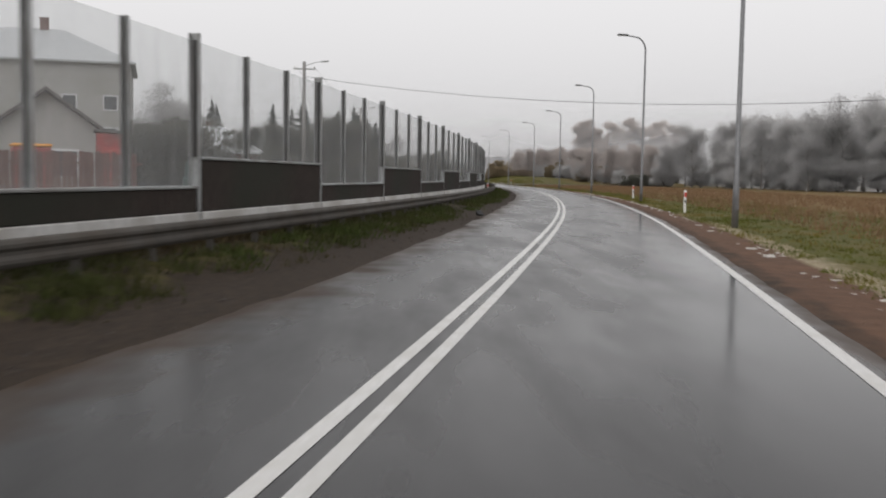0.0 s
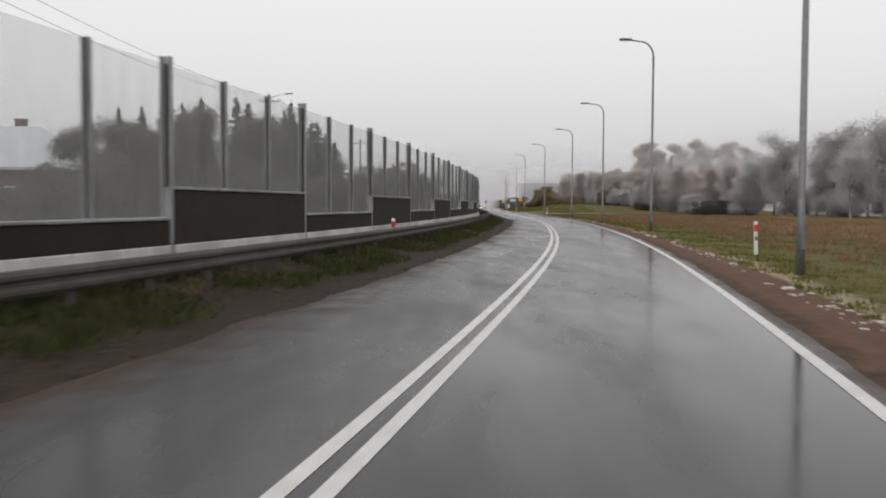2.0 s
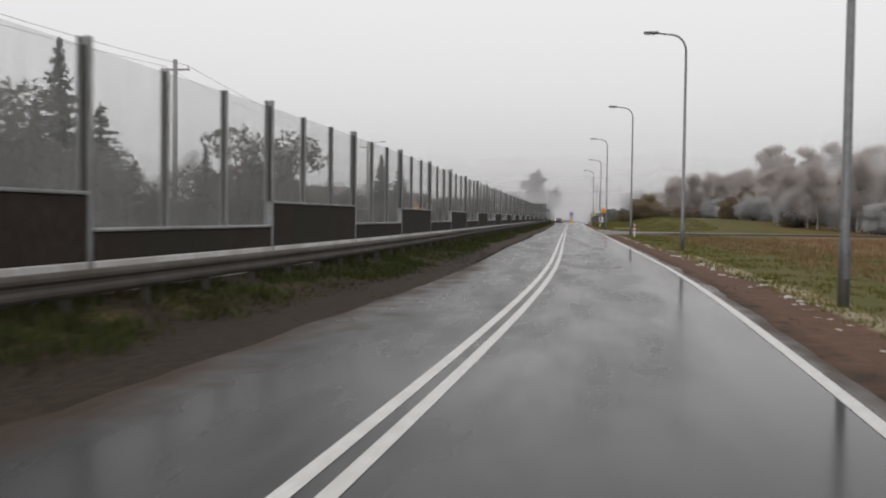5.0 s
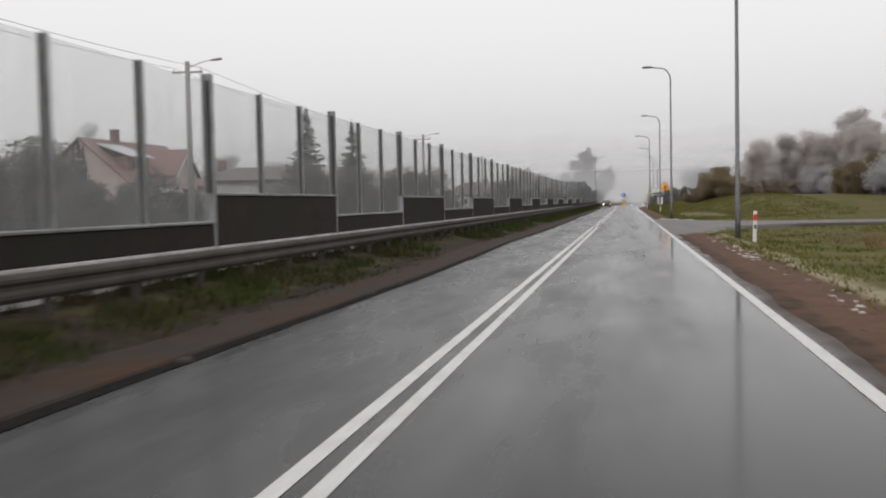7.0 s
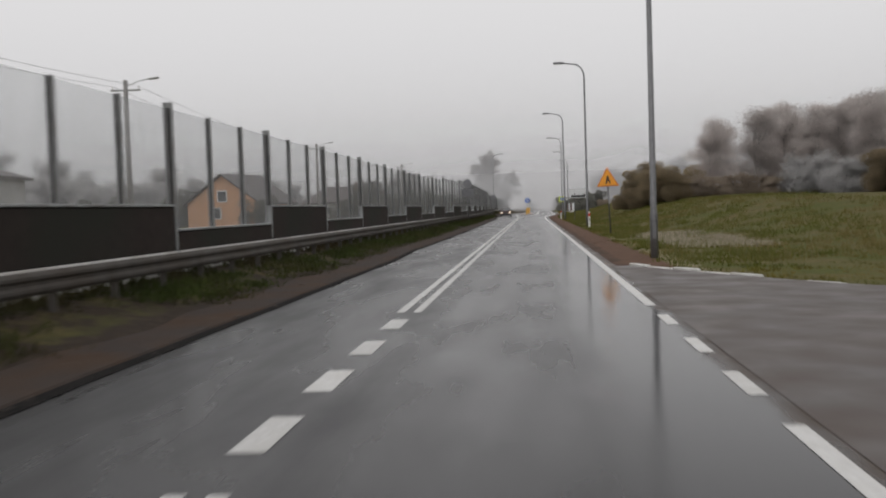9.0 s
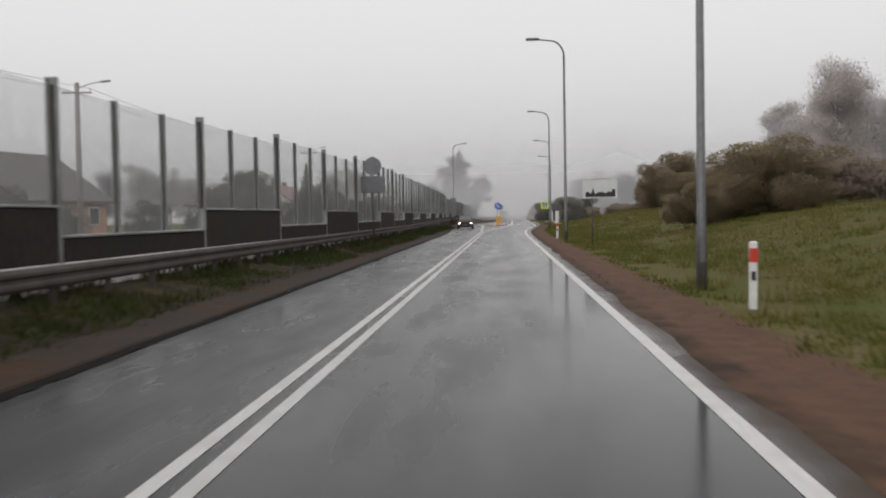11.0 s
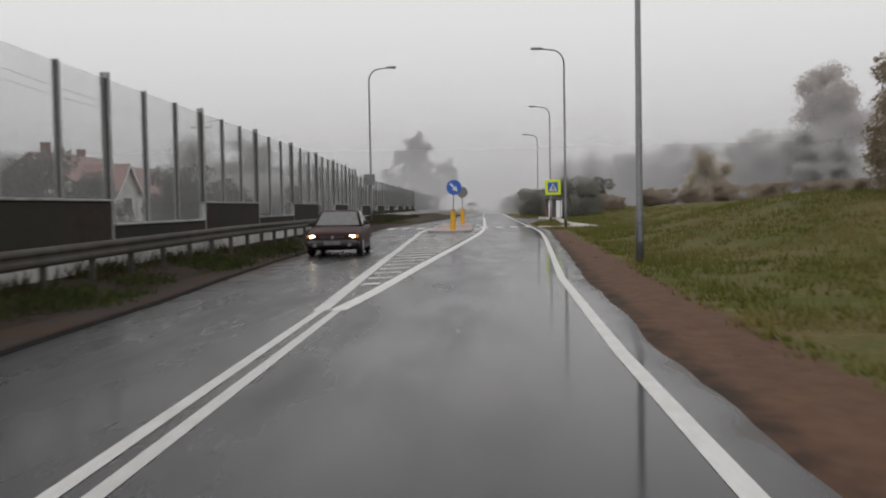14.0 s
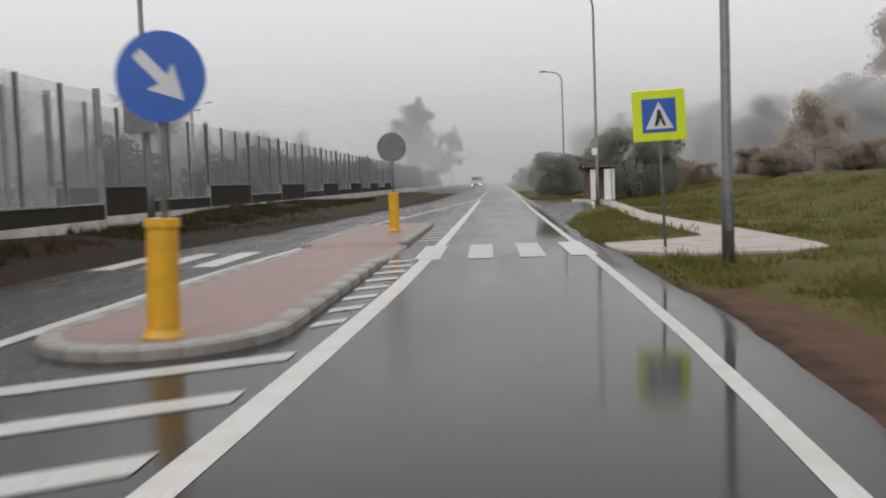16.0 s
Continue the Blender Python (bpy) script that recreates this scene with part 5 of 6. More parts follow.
# ---- houses ----
def house(name, label, L, W, wall_h, roof_h, wall_mat, roof_mat, hip=False, chimneys=((0.2, 0.0),), floors=1, overhang=0.45):
    """Walls, roof, chimneys and windows; the ridge runs along x, the front faces -y."""
    h = thing(name, label, "house")
    bm = box(bmesh.new(), 0, 0, wall_h / 2, L, W, wall_h)
    if not hip:
        for s in (-1, 1):
            f = [bm.verts.new(p) for p in ((s * L / 2, -W / 2, wall_h), (s * L / 2, W / 2, wall_h), (s * L / 2, 0, wall_h + roof_h))]
            g = [bm.verts.new((p.co.x - s * 0.25, p.co.y, p.co.z)) for p in f]
            bm.faces.new(f)
            bm.faces.new(g[::-1])
            for i in range(3):
                j = (i + 1) % 3
                bm.faces.new((f[i], g[i], g[j], f[j]))
        bmesh.ops.recalc_face_normals(bm, faces=bm.faces)
    part("wall", bm, wall_mat, h)
    o, t = overhang, 0.18
    dz = roof_h / (W / 2)
    rl = L / 2 + o
    hipx = (W / 2 if hip else 0)
    bm = bmesh.new()
    e = wall_h - o * dz + 0.03
    top = wall_h + roof_h + 0.03
    def vert8(z):
        return [bm.verts.new(p) for p in ((-rl, -W / 2 - o, e + z), (rl, -W / 2 - o, e + z), (rl, W / 2 + o, e + z), (-rl, W / 2 + o, e + z), (-rl + hipx, 0, top + z), (rl - hipx, 0, top + z))]
    a, b = vert8(0), vert8(t)
    bm.faces.new((b[0], b[1], b[5], b[4]))
    bm.faces.new((b[2], b[3], b[4], b[5]))
    bm.faces.new((a[1], a[0], a[4], a[5]))
    bm.faces.new((a[3], a[2], a[5], a[4]))
    for i, j in ((0, 1), (2, 3)):
        bm.faces.new((a[i], a[j], b[j], b[i]))
    for i, j, k in ((1, 2, 5), (3, 0, 4)):
        if hip:
            bm.faces.new((b[i], b[j], b[k]))
            bm.faces.new((a[j], a[i], a[k]))
            bm.faces.new((a[i], a[j], b[j], b[i]))
        else:
            bm.faces.new((a[i], a[k], b[k], b[i]))
            bm.faces.new((a[k], a[j], b[j], b[k]))
    bmesh.ops.recalc_face_normals(bm, faces=bm.faces)
    roof = part("roof", bm, roof_mat, h)
    for cx, cy in chimneys:
        zb = wall_h + roof_h * (1 - abs(cy) / 0.5) - 0.2
        bm = box(bmesh.new(), cx * L, cy * W, zb + 0.6, 0.75, 0.55, 1.5, 0.02)
        box(bm, cx * L, cy * W, zb + 1.36, 0.87, 0.67, 0.1, 0.01)
        part("chimney", bm, BRICK, roof, "brick chimney")
    sash = data_of(box(bmesh.new(), 0, 0, 0, 1.25, 0.1, 1.35, 0.01))
    sash.materials.append(SIGN_WHITE)
    glass = data_of(box(bmesh.new(), 0, -0.03, 0, 1.05, 0.08, 1.15, 0.005))
    glass.materials.append(GLASS_DARK)
    n = max(2, int(L / 3))
    for fl in range(floors):
        z = 1.6 + fl * 2.8
        for i in range(n):
            for sgn, rz in ((-1, 0), (1, 180)):
                w = part("window", sash, None, h, m=pose(L * ((i + 0.5) / n - 0.5), sgn * (W / 2 + 0.03), z, 0, 0, rz))
                part("pane", glass, None, w)
        for sgn in (-1, 1):
            w = part("window", sash, None, h, m=pose(sgn * (L / 2 + 0.03), 0.8, z, 0, 0, 90 * sgn))
            part("pane", glass, None, w)
    if not hip and roof_h > 2:
        for sgn in (-1, 1):
            w = part("window", sash, None, h, m=pose(sgn * (L / 2 + 0.03), 0, wall_h + 0.75, 0, 0, 90 * sgn))
            part("pane", glass, None, w)
    return h


house("house", "large grey three-storey house with a pale hipped roof", 17, 13, 10.8, 3.2, PLASTER_GREY, ROOF_PALE, True, ((0.05, 0.0),), 3).matrix_basis = pose(-50, -62, 0.2, 0, 0, 14)
def gable_wing(h, x0, x1, y0, y1, z0, ze, zp, wall_mat, roof_mat):
    """A wing or dormer with its gable facing -y, between x0 and x1, from y0 (the front) back to y1."""
    xm = (x0 + x1) / 2
    bm = bmesh.new()
    plate(bm, [(x0, z0), (x1, z0), (x1, ze), (xm, zp), (x0, ze)], y0, y1 - y0)
    w = part("wing", bm, wall_mat, h)
    for s, xe in ((-1, x0), (1, x1)):
        run, rise = abs(xe - xm), zp - ze
        k = 1 + 0.3 / run
        bm = plate(bmesh.new(), [(xm, zp + 0.02), (xm + s * run * k, zp + 0.02 - rise * k), (xm + s * run * k, zp + 0.17 - rise * k), (xm, zp + 0.19)], y0 - 0.35, y1 - y0 + 0.35)
        part("wing_roof", bm, roof_mat, w)
        bm = plate(bmesh.new(), [(xm, zp - 0.1), (xm + s * run * k, zp - 0.1 - rise * k), (xm + s * run * k, zp + 0.1 - rise * k), (xm, zp + 0.1)], y0 - 0.4, 0.04)
        part("barge_board", bm, SIGN_WHITE, w, "pale barge board")
    part("window", box(bmesh.new(), xm, y0 - 0.02, (ze + z0) / 2 + 0.3, (x1 - x0) * 0.34, 0.06, min(1.2, (ze - z0) * 0.5), 0.01), GLASS_DARK, w)


def shed_dormer(h, x0, x1, y0, y1, z0, z1, z2, wall_mat, roof_mat):
    """A dormer with one flat pale slope, its front at y0."""
    w = part("dormer", box(bmesh.new(), (x0 + x1) / 2, (y0 + y1) / 2, (z0 + z1) / 2, x1 - x0, y1 - y0, z1 - z0), wall_mat, h)
    a = math.degrees(math.atan2(z2 - z1, y1 - y0))
    part("dormer_roof", box(bmesh.new(), (x0 + x1) / 2, (y0 + y1) / 2 - 0.2, (z1 + z2) / 2 + 0.08, x1 - x0 + 0.6, math.hypot(y1 - y0, z2 - z1) + 0.6, 0.12, 0.02, rx=a), roof_mat, w)
    part("window", box(bmesh.new(), (x0 + x1) / 2, y0 - 0.02, (z0 + z1) / 2, (x1 - x0) * 0.6, 0.06, (z1 - z0) * 0.55, 0.01), GLASS_DARK, w)


house("garage", "small grey garage with a dark gabled roof", 6.0, 4.4, 3.3, 1.6, PLASTER_GREY, ROOF_DARK, False, (), 1).matrix_basis = pose(-33.6, -106.0, 0.15, 0, 0, -70)
rs = thing("tool_shed", "small bright red metal shed beside the garage", "shed", pose(-29.1, -110.6, 0.2, 0, 0, 18))
part("shed_body", box(bmesh.new(), 0, 0, 1.45, 1.3, 1.6, 2.9, 0.03), RED_SHED, rs)
part("shed_roof", box(bmesh.new(), 0, 0, 2.96, 1.5, 1.8, 0.12, 0.02, ry=3), ROOF_DARK, rs)
part("shed_door", box(bmesh.new(), 0, -0.82, 1.2, 0.85, 0.05, 2.2, 0.01), RED_SHED, rs)
rs = thing("garden_bin", "orange-red garden container behind the fence", "container", pose(-31.6, -113.4, 0.2, 0, 0, 25))
part("container_body", box(bmesh.new(), 0, 0, 1.1, 1.5, 1.0, 2.2, 0.06), RED_SHED, rs)
part("container_lid", box(bmesh.new(), 0, 0, 2.26, 1.6, 1.1, 0.14, 0.05), SIGN_ORANGE, rs)


def board_fence(x0, y0, x1, y1, h):
    f = thing("board_fence", "dark red-brown fence of upright wooden boards", "fence")
    L = math.hypot(x1 - x0, y1 - y0)
    a = math.degrees(math.atan2(y1 - y0, x1 - x0))
    f.matrix_basis = pose(x0, y0, 0.15, 0, 0, a)
    board = data_of(box(bmesh.new(), 0, 0, h / 2 + 0.04, 0.16, 0.025, h, 0.006))
    board.materials.append(FENCE_WOOD)
    post = data_of(box(bmesh.new(), 0, 0.08, h / 2, 0.1, 0.1, h + 0.1, 0.01))
    post.materials.append(FENCE_WOOD)
    for i in range(int(L / 0.18)):
        part("board", board, None, f, m=Matrix.LocRotScale((0.09 + i * 0.18, 0, 0.0), Euler((0, 0.01 * math.sin(i * 4.1), 0)), (1, 1, 1 + 0.02 * math.sin(i * 2.3))))
    for i in range(int(L / 2.4) + 1):
        part("fence_post", post, None, f, m=pose(0.05 + i * 2.4, 0, 0))
    for z in (0.4, h - 0.35):
        part("fence_rail", box(bmesh.new(), L / 2, 0.03, z, L, 0.04, 0.09, 0.005), FENCE_WOOD, f)


board_fence(-31.6, -122.1, -25.4, -119.7, 1.9)
house("house", "low dark-walled house with a pale sheet-metal roof", 11, 9, 3.6, 2.7, BRICK, ROOF_PALE, True, ((0.0, 0.08),), 1).matrix_basis = pose(-38, -42, 0.2, 0, 0, 12)
house("house", "white house with a pale sheet roof", 9, 8, 3.4, 2.6, PLASTER_WHITE, ROOF_PALE, False, ((0.2, 0.05),), 1).matrix_basis = pose(-52, -14, 0.2, 0, 0, 30)
rose = house("house", "rose-plastered house with a dull red roof and pale dormers", 14.5, 9, 3.6, 3.8, PLASTER_PINK, ROOF_RED, False, ((-0.12, 0.0),), 1)
rose.matrix_basis = pose(-44.4, 94.0, 0.2, 0, 0, 88)
shed_dormer(rose, -5.6, -2.0, -3.5, -0.8, 4.6, 5.9, 6.9, BRICK, ROOF_PALE)
gable_wing(rose, -1.2, 3.2, -5.6, -1.0, 0.0, 4.4, 6.6, PLASTER_PINK, ROOF_RED)
shed_dormer(rose, 3.8, 6.6, -3.4, -0.8, 4.6, 5.7, 6.6, PLASTER_WHITE, ROOF_PALE)
part("porch_roof", box(bmesh.new(), -4.0, -5.4, 2.95, 5.6, 2.2, 0.14, 0.02, rx=12), ROOF_PALE, rose, "pale porch roof")
for x in (-6.5, -1.6):
    part("porch_post", box(bmesh.new(), x, -6.2, 1.35, 0.16, 0.16, 2.75, 0.01), SIGN_WHITE, rose)
house("house", "wide grey house with a shallow dark roof", 15, 9, 4.2, 1.4, PLASTER_GREY, ROOF_DARK, True, ((-0.33, 0.05), (0.3, 0.1)), 1).matrix_basis = pose(-39, 116, 0.2, 0, 0, 10)
house("house", "orange-plastered house with a steep dark roof", 10, 9, 2.8, 3.2, PLASTER_ORANGE, ROOF_DARK, False, (), 1).matrix_basis = pose(-33, 174, 0.2, 0, 0, 80)
house("house", "dark-roofed house with grey walls", 12, 9, 3.2, 2.6, PLASTER_GREY, ROOF_DARK, True, ((0.0, 0.05),), 1).matrix_basis = pose(-34, 238, 0.2, 0, 0, 8)
white = house("house", "white gabled house with a dull red tiled roof", 14, 9, 3.2, 3.1, PLASTER_WHITE, ROOF_RED, False, ((-0.36, -0.02), (0.2, 0.05)), 1)
white.matrix_basis = pose(-34.4, 266.0, 0.2, 0, 0, 86)
gable_wing(white, -3.6, 0.8, -5.8, -1.0, 0.0, 3.2, 5.4, PLASTER_WHITE, ROOF_RED)
house("house", "grey house with a red tiled roof", 10, 9, 3.2, 3.0, PLASTER_WHITE, ROOF_RED, False, ((0.1, 0.1),), 1).matrix_basis = pose(-37, 288, 0.2, 0, 0, 84)
house("shed", "small dark gabled garden shed", 3.4, 3.0, 2.1, 1.3, ROOF_DARK, ROOF_DARK, False, (), 1, 0.2).matrix_basis = pose(-17.5, 281, 0.2, 0, 0, 80)
house("carport", "low outbuilding with a pale metal roof", 6, 4, 1.7, 0.5, PLASTER_GREY, ROOF_PALE, True, (), 0, 0.3).matrix_basis = pose(-21, 27, 0.2, 0, 0, 5)


# ---- utility poles and wires ----
def utility_pole(h, lit):
    u = thing("utility_pole", "grey concrete utility pole with a crossarm" + (" and a lamp" if lit else ""), "utility pole", group="utility poles")
    part("mast", tube_mesh([(0, 0, 0), (0, 0, h)], (0.16, 0.11), 10), WOODPOLE, u)
    part("crossarm", box(bmesh.new(), 0, 0, h - 0.5, 1.5, 0.08, 0.09, 0.01), STEEL, u)
    for x in (-0.65, 0, 0.65):
        part("insulator", cyl(bmesh.new(), x, 0, h - 0.46, h - 0.3, 0.05, 0.035, 10), WHITE, u)
    if lit:
        arm = part("lamp_arm", tube_mesh([(0, 0, h - 0.3), (0.7, 0, h - 0.05), (1.2, 0, h + 0.05)], (0.022, 0.022, 0.022), 8), STEEL, u)
        part("lamp_head", box(bmesh.new(), 1.42, 0, h + 0.06, 0.55, 0.18, 0.1, 0.04, ry=-6), STEEL, arm)
    return u


POLES = [(-23, -86, 9.0, 1), (-21, -40, 9.0, 1), (-19.5, 8, 9.0, 0), (-18.7, 52.4, 8.2, 1), (-18.3, 105.6, 8.2, 1), (-19.5, 155, 8.2, 1), (-17.3, 203, 8.1, 1), (-18.6, 252, 8.1, 1), (-19, 300, 8.1, 1)]
for x, y, h, lit in POLES:
    utility_pole(h, lit).matrix_basis = pose(x, y, 0.2, 0, 0, 6)


def wire(a, b, sag, r=0.009):
    a, b = Vector(a), Vector(b)
    pts = [a.lerp(b, t) - Vector((0, 0, sag * 4 * t * (1 - t))) for t in np.linspace(0, 1, 15).tolist()]
    tagged(part("cable", tube_mesh(pts, [r] * 15, 5), WIRE), "thin dark overhead cable", "cable", group="overhead cables")


for (x0, y0, h0, _), (x1, y1, h1, _) in zip(POLES[:-1], POLES[1:]):
    for dx, dz in ((-0.65, -0.1), (0.65, -0.1)):
        wire((x0 + dx, y0, h0 + dz), (x1 + dx, y1, h1 + dz), 0.7)
wire((-23, -86, 8.2), (30, -108.8, 8.2), 2.25, 0.016)
utility_pole(8.6, 0).matrix_basis = pose(30, -108.8, -0.2, 0, 0, 60)


# ---- trees and shrubs ----
def crown_mesh(centres, sizes, count, leaf, seed, tri=False, soft=False):
    """Many small leaf or twig blades spread through a set of clumps, thinner inside than at the rim, or thinning outwards when soft."""
    rng = np.random.default_rng(seed)
    centres, sizes = np.array(centres, float), np.array(sizes, float)
    w = (sizes.prod(axis=1)) ** 0.67
    pick = rng.choice(len(centres), count, p=w / w.sum())
    d = rng.normal(size=(count, 3))
    d /= np.linalg.norm(d, axis=1)[:, None]
    rad = rng.uniform(0.3, 1.0, (count, 1)) ** 0.5
    pos = centres[pick] + d * sizes[pick] * rad * (1 + 0.15 * np.clip(rng.normal(size=(count, 1)), -2, 0.35))
    if soft:
        # each clump is a spray of smaller tufts
        per = 16
        q = rng.normal(size=(len(centres), per, 3))
        q /= np.linalg.norm(q, axis=2)[:, :, None]
        q *= rng.uniform(0.15, 0.95, (len(centres), per, 1))
        off = rng.normal(size=(count, 3))
        off *= 0.3 * np.minimum(1.0, 1.6 / np.linalg.norm(off, axis=1))[:, None]
        pos = centres[pick] + (q[pick, rng.integers(0, per, count)] * 0.85 + off) * sizes[pick]
    a = rng.normal(size=(count, 3))
    a /= np.linalg.norm(a, axis=1)[:, None]
    b = np.cross(a, rng.normal(size=(count, 3)))
    b /= np.linalg.norm(b, axis=1)[:, None]
    ln = leaf[0] * rng.uniform(0.6, 1.4, (count, 1))
    wd = leaf[1] * rng.uniform(0.6, 1.4, (count, 1))
    if tri:
        v = np.stack([pos - a * ln / 2 - b * wd / 2, pos - a * ln / 2 + b * wd / 2, pos + a * ln / 2], 1).reshape(-1, 3)
        faces = np.arange(3 * count).reshape(-1, 3).tolist()
    else:
        v = np.stack([pos - a * ln / 2, pos + b * wd / 2, pos + a * ln / 2, pos - b * wd / 2], 1).reshape(-1, 3)
        faces = np.arange(4 * count).reshape(-1, 4).tolist()
    me = bpy.data.meshes.new("mesh")
    me.from_pydata(v.tolist(), [], faces)
    me.update()
    return me


def limbs(h, seed, n, spread, base):
    """A trunk with tapering limbs as one mesh, and the limb ends."""
    rng = random.Random(seed)
    vs, fs, ends = [], [], []
    def add(pts, rad, seg):
        a, b = tube(pts, rad, seg)
        k = len(vs)
        vs.extend(a)
        fs.extend([tuple(i + k for i in f) for f in b])
    bend = [Vector((0.02 * h * math.sin(seed + i), 0.02 * h * math.cos(seed * 2 + i), h * f)) for i, f in enumerate((0, 0.2, 0.45, 0.7, 0.88))]
    bend[0] = Vector((0, 0, -0.2))
    add(bend, [h * 0.02, h * 0.016, h * 0.012, h * 0.007, h * 0.002], 8)
    for i in range(n):
        f = base + (0.85 - base) * i / n
        p = bend[1].lerp(bend[4], (f - 0.2) / 0.68) if f > 0.2 else bend[0].lerp(bend[1], f / 0.2)
        t = rng.uniform(0, 6.28)
        r = spread * h * (1 - 0.55 * f) * rng.uniform(0.7, 1.1)
        e = p + Vector((math.cos(t) * r, math.sin(t) * r, h * rng.uniform(0.1, 0.26)))
        m = p.lerp(e, 0.5) + Vector((0, 0, 0.02 * h))
        add([p, m, e], [h * 0.006, h * 0.004, h * 0.0012], 5)
        ends.append(e)
        for _ in range(2):
            q = m.lerp(e, rng.uniform(0.2, 0.8))
            e2 = q + Vector((rng.uniform(-1, 1), rng.uniform(-1, 1), rng.uniform(0.1, 1))) * h * 0.12
            add([q, e2], [h * 0.003, h * 0.0008], 4)
            ends.append(e2)
    ends.append(bend[4])
    me = mesh_of(vs, fs)
    return me, ends


def leafy_tree(label, h, seed, mat, count, leaf, spread=0.3, clump=0.12, base=0.25, name="tree", group="trees", n=16):
    t = thing(name, label, "tree", group=group)
    me, ends = limbs(h, seed, n, spread, base)
    part("trunk", me, WOOD_BARK, t)
    rng = random.Random(seed + 5)
    sizes = [(h * clump * rng.uniform(0.7, 1.3),) * 2 + (h * clump * rng.uniform(0.6, 1.0),) for _ in ends]
    part("crown", crown_mesh(ends, sizes, count, leaf, seed, True, True), mat, t)
    return t


def spruce(label, h, seed):
    t = thing("spruce_tree", label, "tree", group="spruces behind the barrier")
    part("trunk", tube_mesh([(0, 0, -0.2), (0, 0, h * 0.5), (0, 0, h)], (h * 0.018, h * 0.011, 0.02), 8), BARK, t)
    rng = np.random.default_rng(seed)
    vs, fs = [], []
    z = h * 0.06
    while z < h * 0.985:
        full = (h - z) * 0.34 + 0.1
        nb = int(7 + full * 5)
        for i in range(nb):
            a = 2 * math.pi * (i + rng.random()) / nb
            L = full * rng.uniform(0.5, 1.12)
            z0 = z + rng.normal() * 0.12
            for j in range(9):
                f0 = (j + 0.5) / 9
                x, y = math.cos(a) * L * f0, math.sin(a) * L * f0
                zz = z0 - 0.34 * L * f0 + 0.32 * L * f0 * f0 + rng.normal() * 0.04
                wd = 0.1 + 0.16 * L * (1 - f0) * f0 * 2
                ln = L / 9 * 2.0
                dx, dy = math.cos(a + rng.normal() * 0.7), math.sin(a + rng.normal() * 0.7)
                k = len(vs)
                vs += [(x - dx * ln / 2, y - dy * ln / 2, zz), (x - dy * wd, y + dx * wd, zz - 0.1 - 0.14 * rng.random()), (x + dx * ln / 2, y + dy * ln / 2, zz - 0.06), (x + dy * wd, y - dx * wd, zz - 0.1 - 0.14 * rng.random())]
                fs.append((k, k + 1, k + 2, k + 3))
        z += 0.22 + 0.022 * h * rng.random() + 0.1 * (z / h)
    part("crown", mesh_of(vs, fs), SPRUCE, t)
    return t


def shrub(label, h, w, seed, mat, count, name="shrub", group="shrubs", leaf=(0.16, 0.09), tri=True, stems=9, lump=1.0, soft=False):
    t = thing(name, label, "shrub", group=group)
    rng = random.Random(seed)
    vs, fs, cs, sz = [], [], [], []
    for i in range(stems):
        a = rng.uniform(0, 6.28)
        r = w * (0.34 if lump == 1.0 else 0.4) * rng.uniform(0.25, 1.0)
        e = Vector((math.cos(a) * r, math.sin(a) * r, h * rng.uniform(0.35, 0.78 if lump == 1.0 else 0.88)))
        p, f = tube([(0.1 * math.cos(a), 0.1 * math.sin(a), -0.1), (e.x * 0.6, e.y * 0.6, e.z * 0.6), tuple(e)], (0.05, 0.03, 0.01), 5)
        k = len(vs)
        vs += p
        fs += [tuple(i + k for i in q) for q in f]
        cs.append(e)
        sz.append((w * lump * rng.uniform(0.16, 0.28), w * lump * rng.uniform(0.16, 0.28), h * lump * rng.uniform(0.16, 0.28)))
        cs.append(Vector((e.x * 1.1, e.y * 1.1, h * 0.25)))
        sz.append((w * 0.2 * lump, w * 0.2 * lump, h * 0.25))
    part("stem", mesh_of(vs, fs), BARK, t)
    part("foliage", crown_mesh(cs, sz, count, leaf, seed, tri, soft), mat, t)
    return t


def put(proto, x, y, k=1.0, z=None, turn=None, kz=None):
    m = Matrix.LocRotScale((x, y, (bank(y, x) if abs(x) < 60 else 0.2) if z is None else z), Euler((0, 0, (x * 3.1 + y * 1.7) if turn is None else turn)), (k, k, kz or k))
    c = copy_thing(proto, m)
    c.matrix_basis = m
    return c


def wide(proto, x, y, k, w):
    m = Matrix.LocRotScale((x, y, 0.1), Euler((0, 0, x * 2.3 + y)), (k * w, k * w, k))
    c = copy_thing(proto, m)
    c.matrix_basis = m


sp1, sp2, sp3 = (spruce("dark green spruce with drooping branches", 9.4, s) for s in (3, 8, 21))
sp1.matrix_basis = pose(-23.5, 84.5, 0.1)
sp2.matrix_basis = pose(-23.4, 97.5, 0.1)
sp3.matrix_basis = pose(-23.0, 3.0, 0.1)
for x, y, k, pr in ((-22.6, -21.8, 1.12, sp1), (-25.5, -16, 0.98, sp2), (-21.8, -29.5, 0.95, sp3), (-27, -24, 1.15, sp2), (-24, -9, 0.8, sp1), (-28, -32, 1.0, sp3), (-22.5, -38, 0.78, sp1),
                    (-49, 18, 1.5, sp1), (-30, -30, 1.02, sp2), (-33, -25, 1.1, sp3), (-44, -5, 1.25, sp2), (-20.5, -3.5, 0.62, sp1), (-30, 40, 0.75, sp3), (-14.2, 186, 0.62, sp2)):
    put(pr, x, y, k)
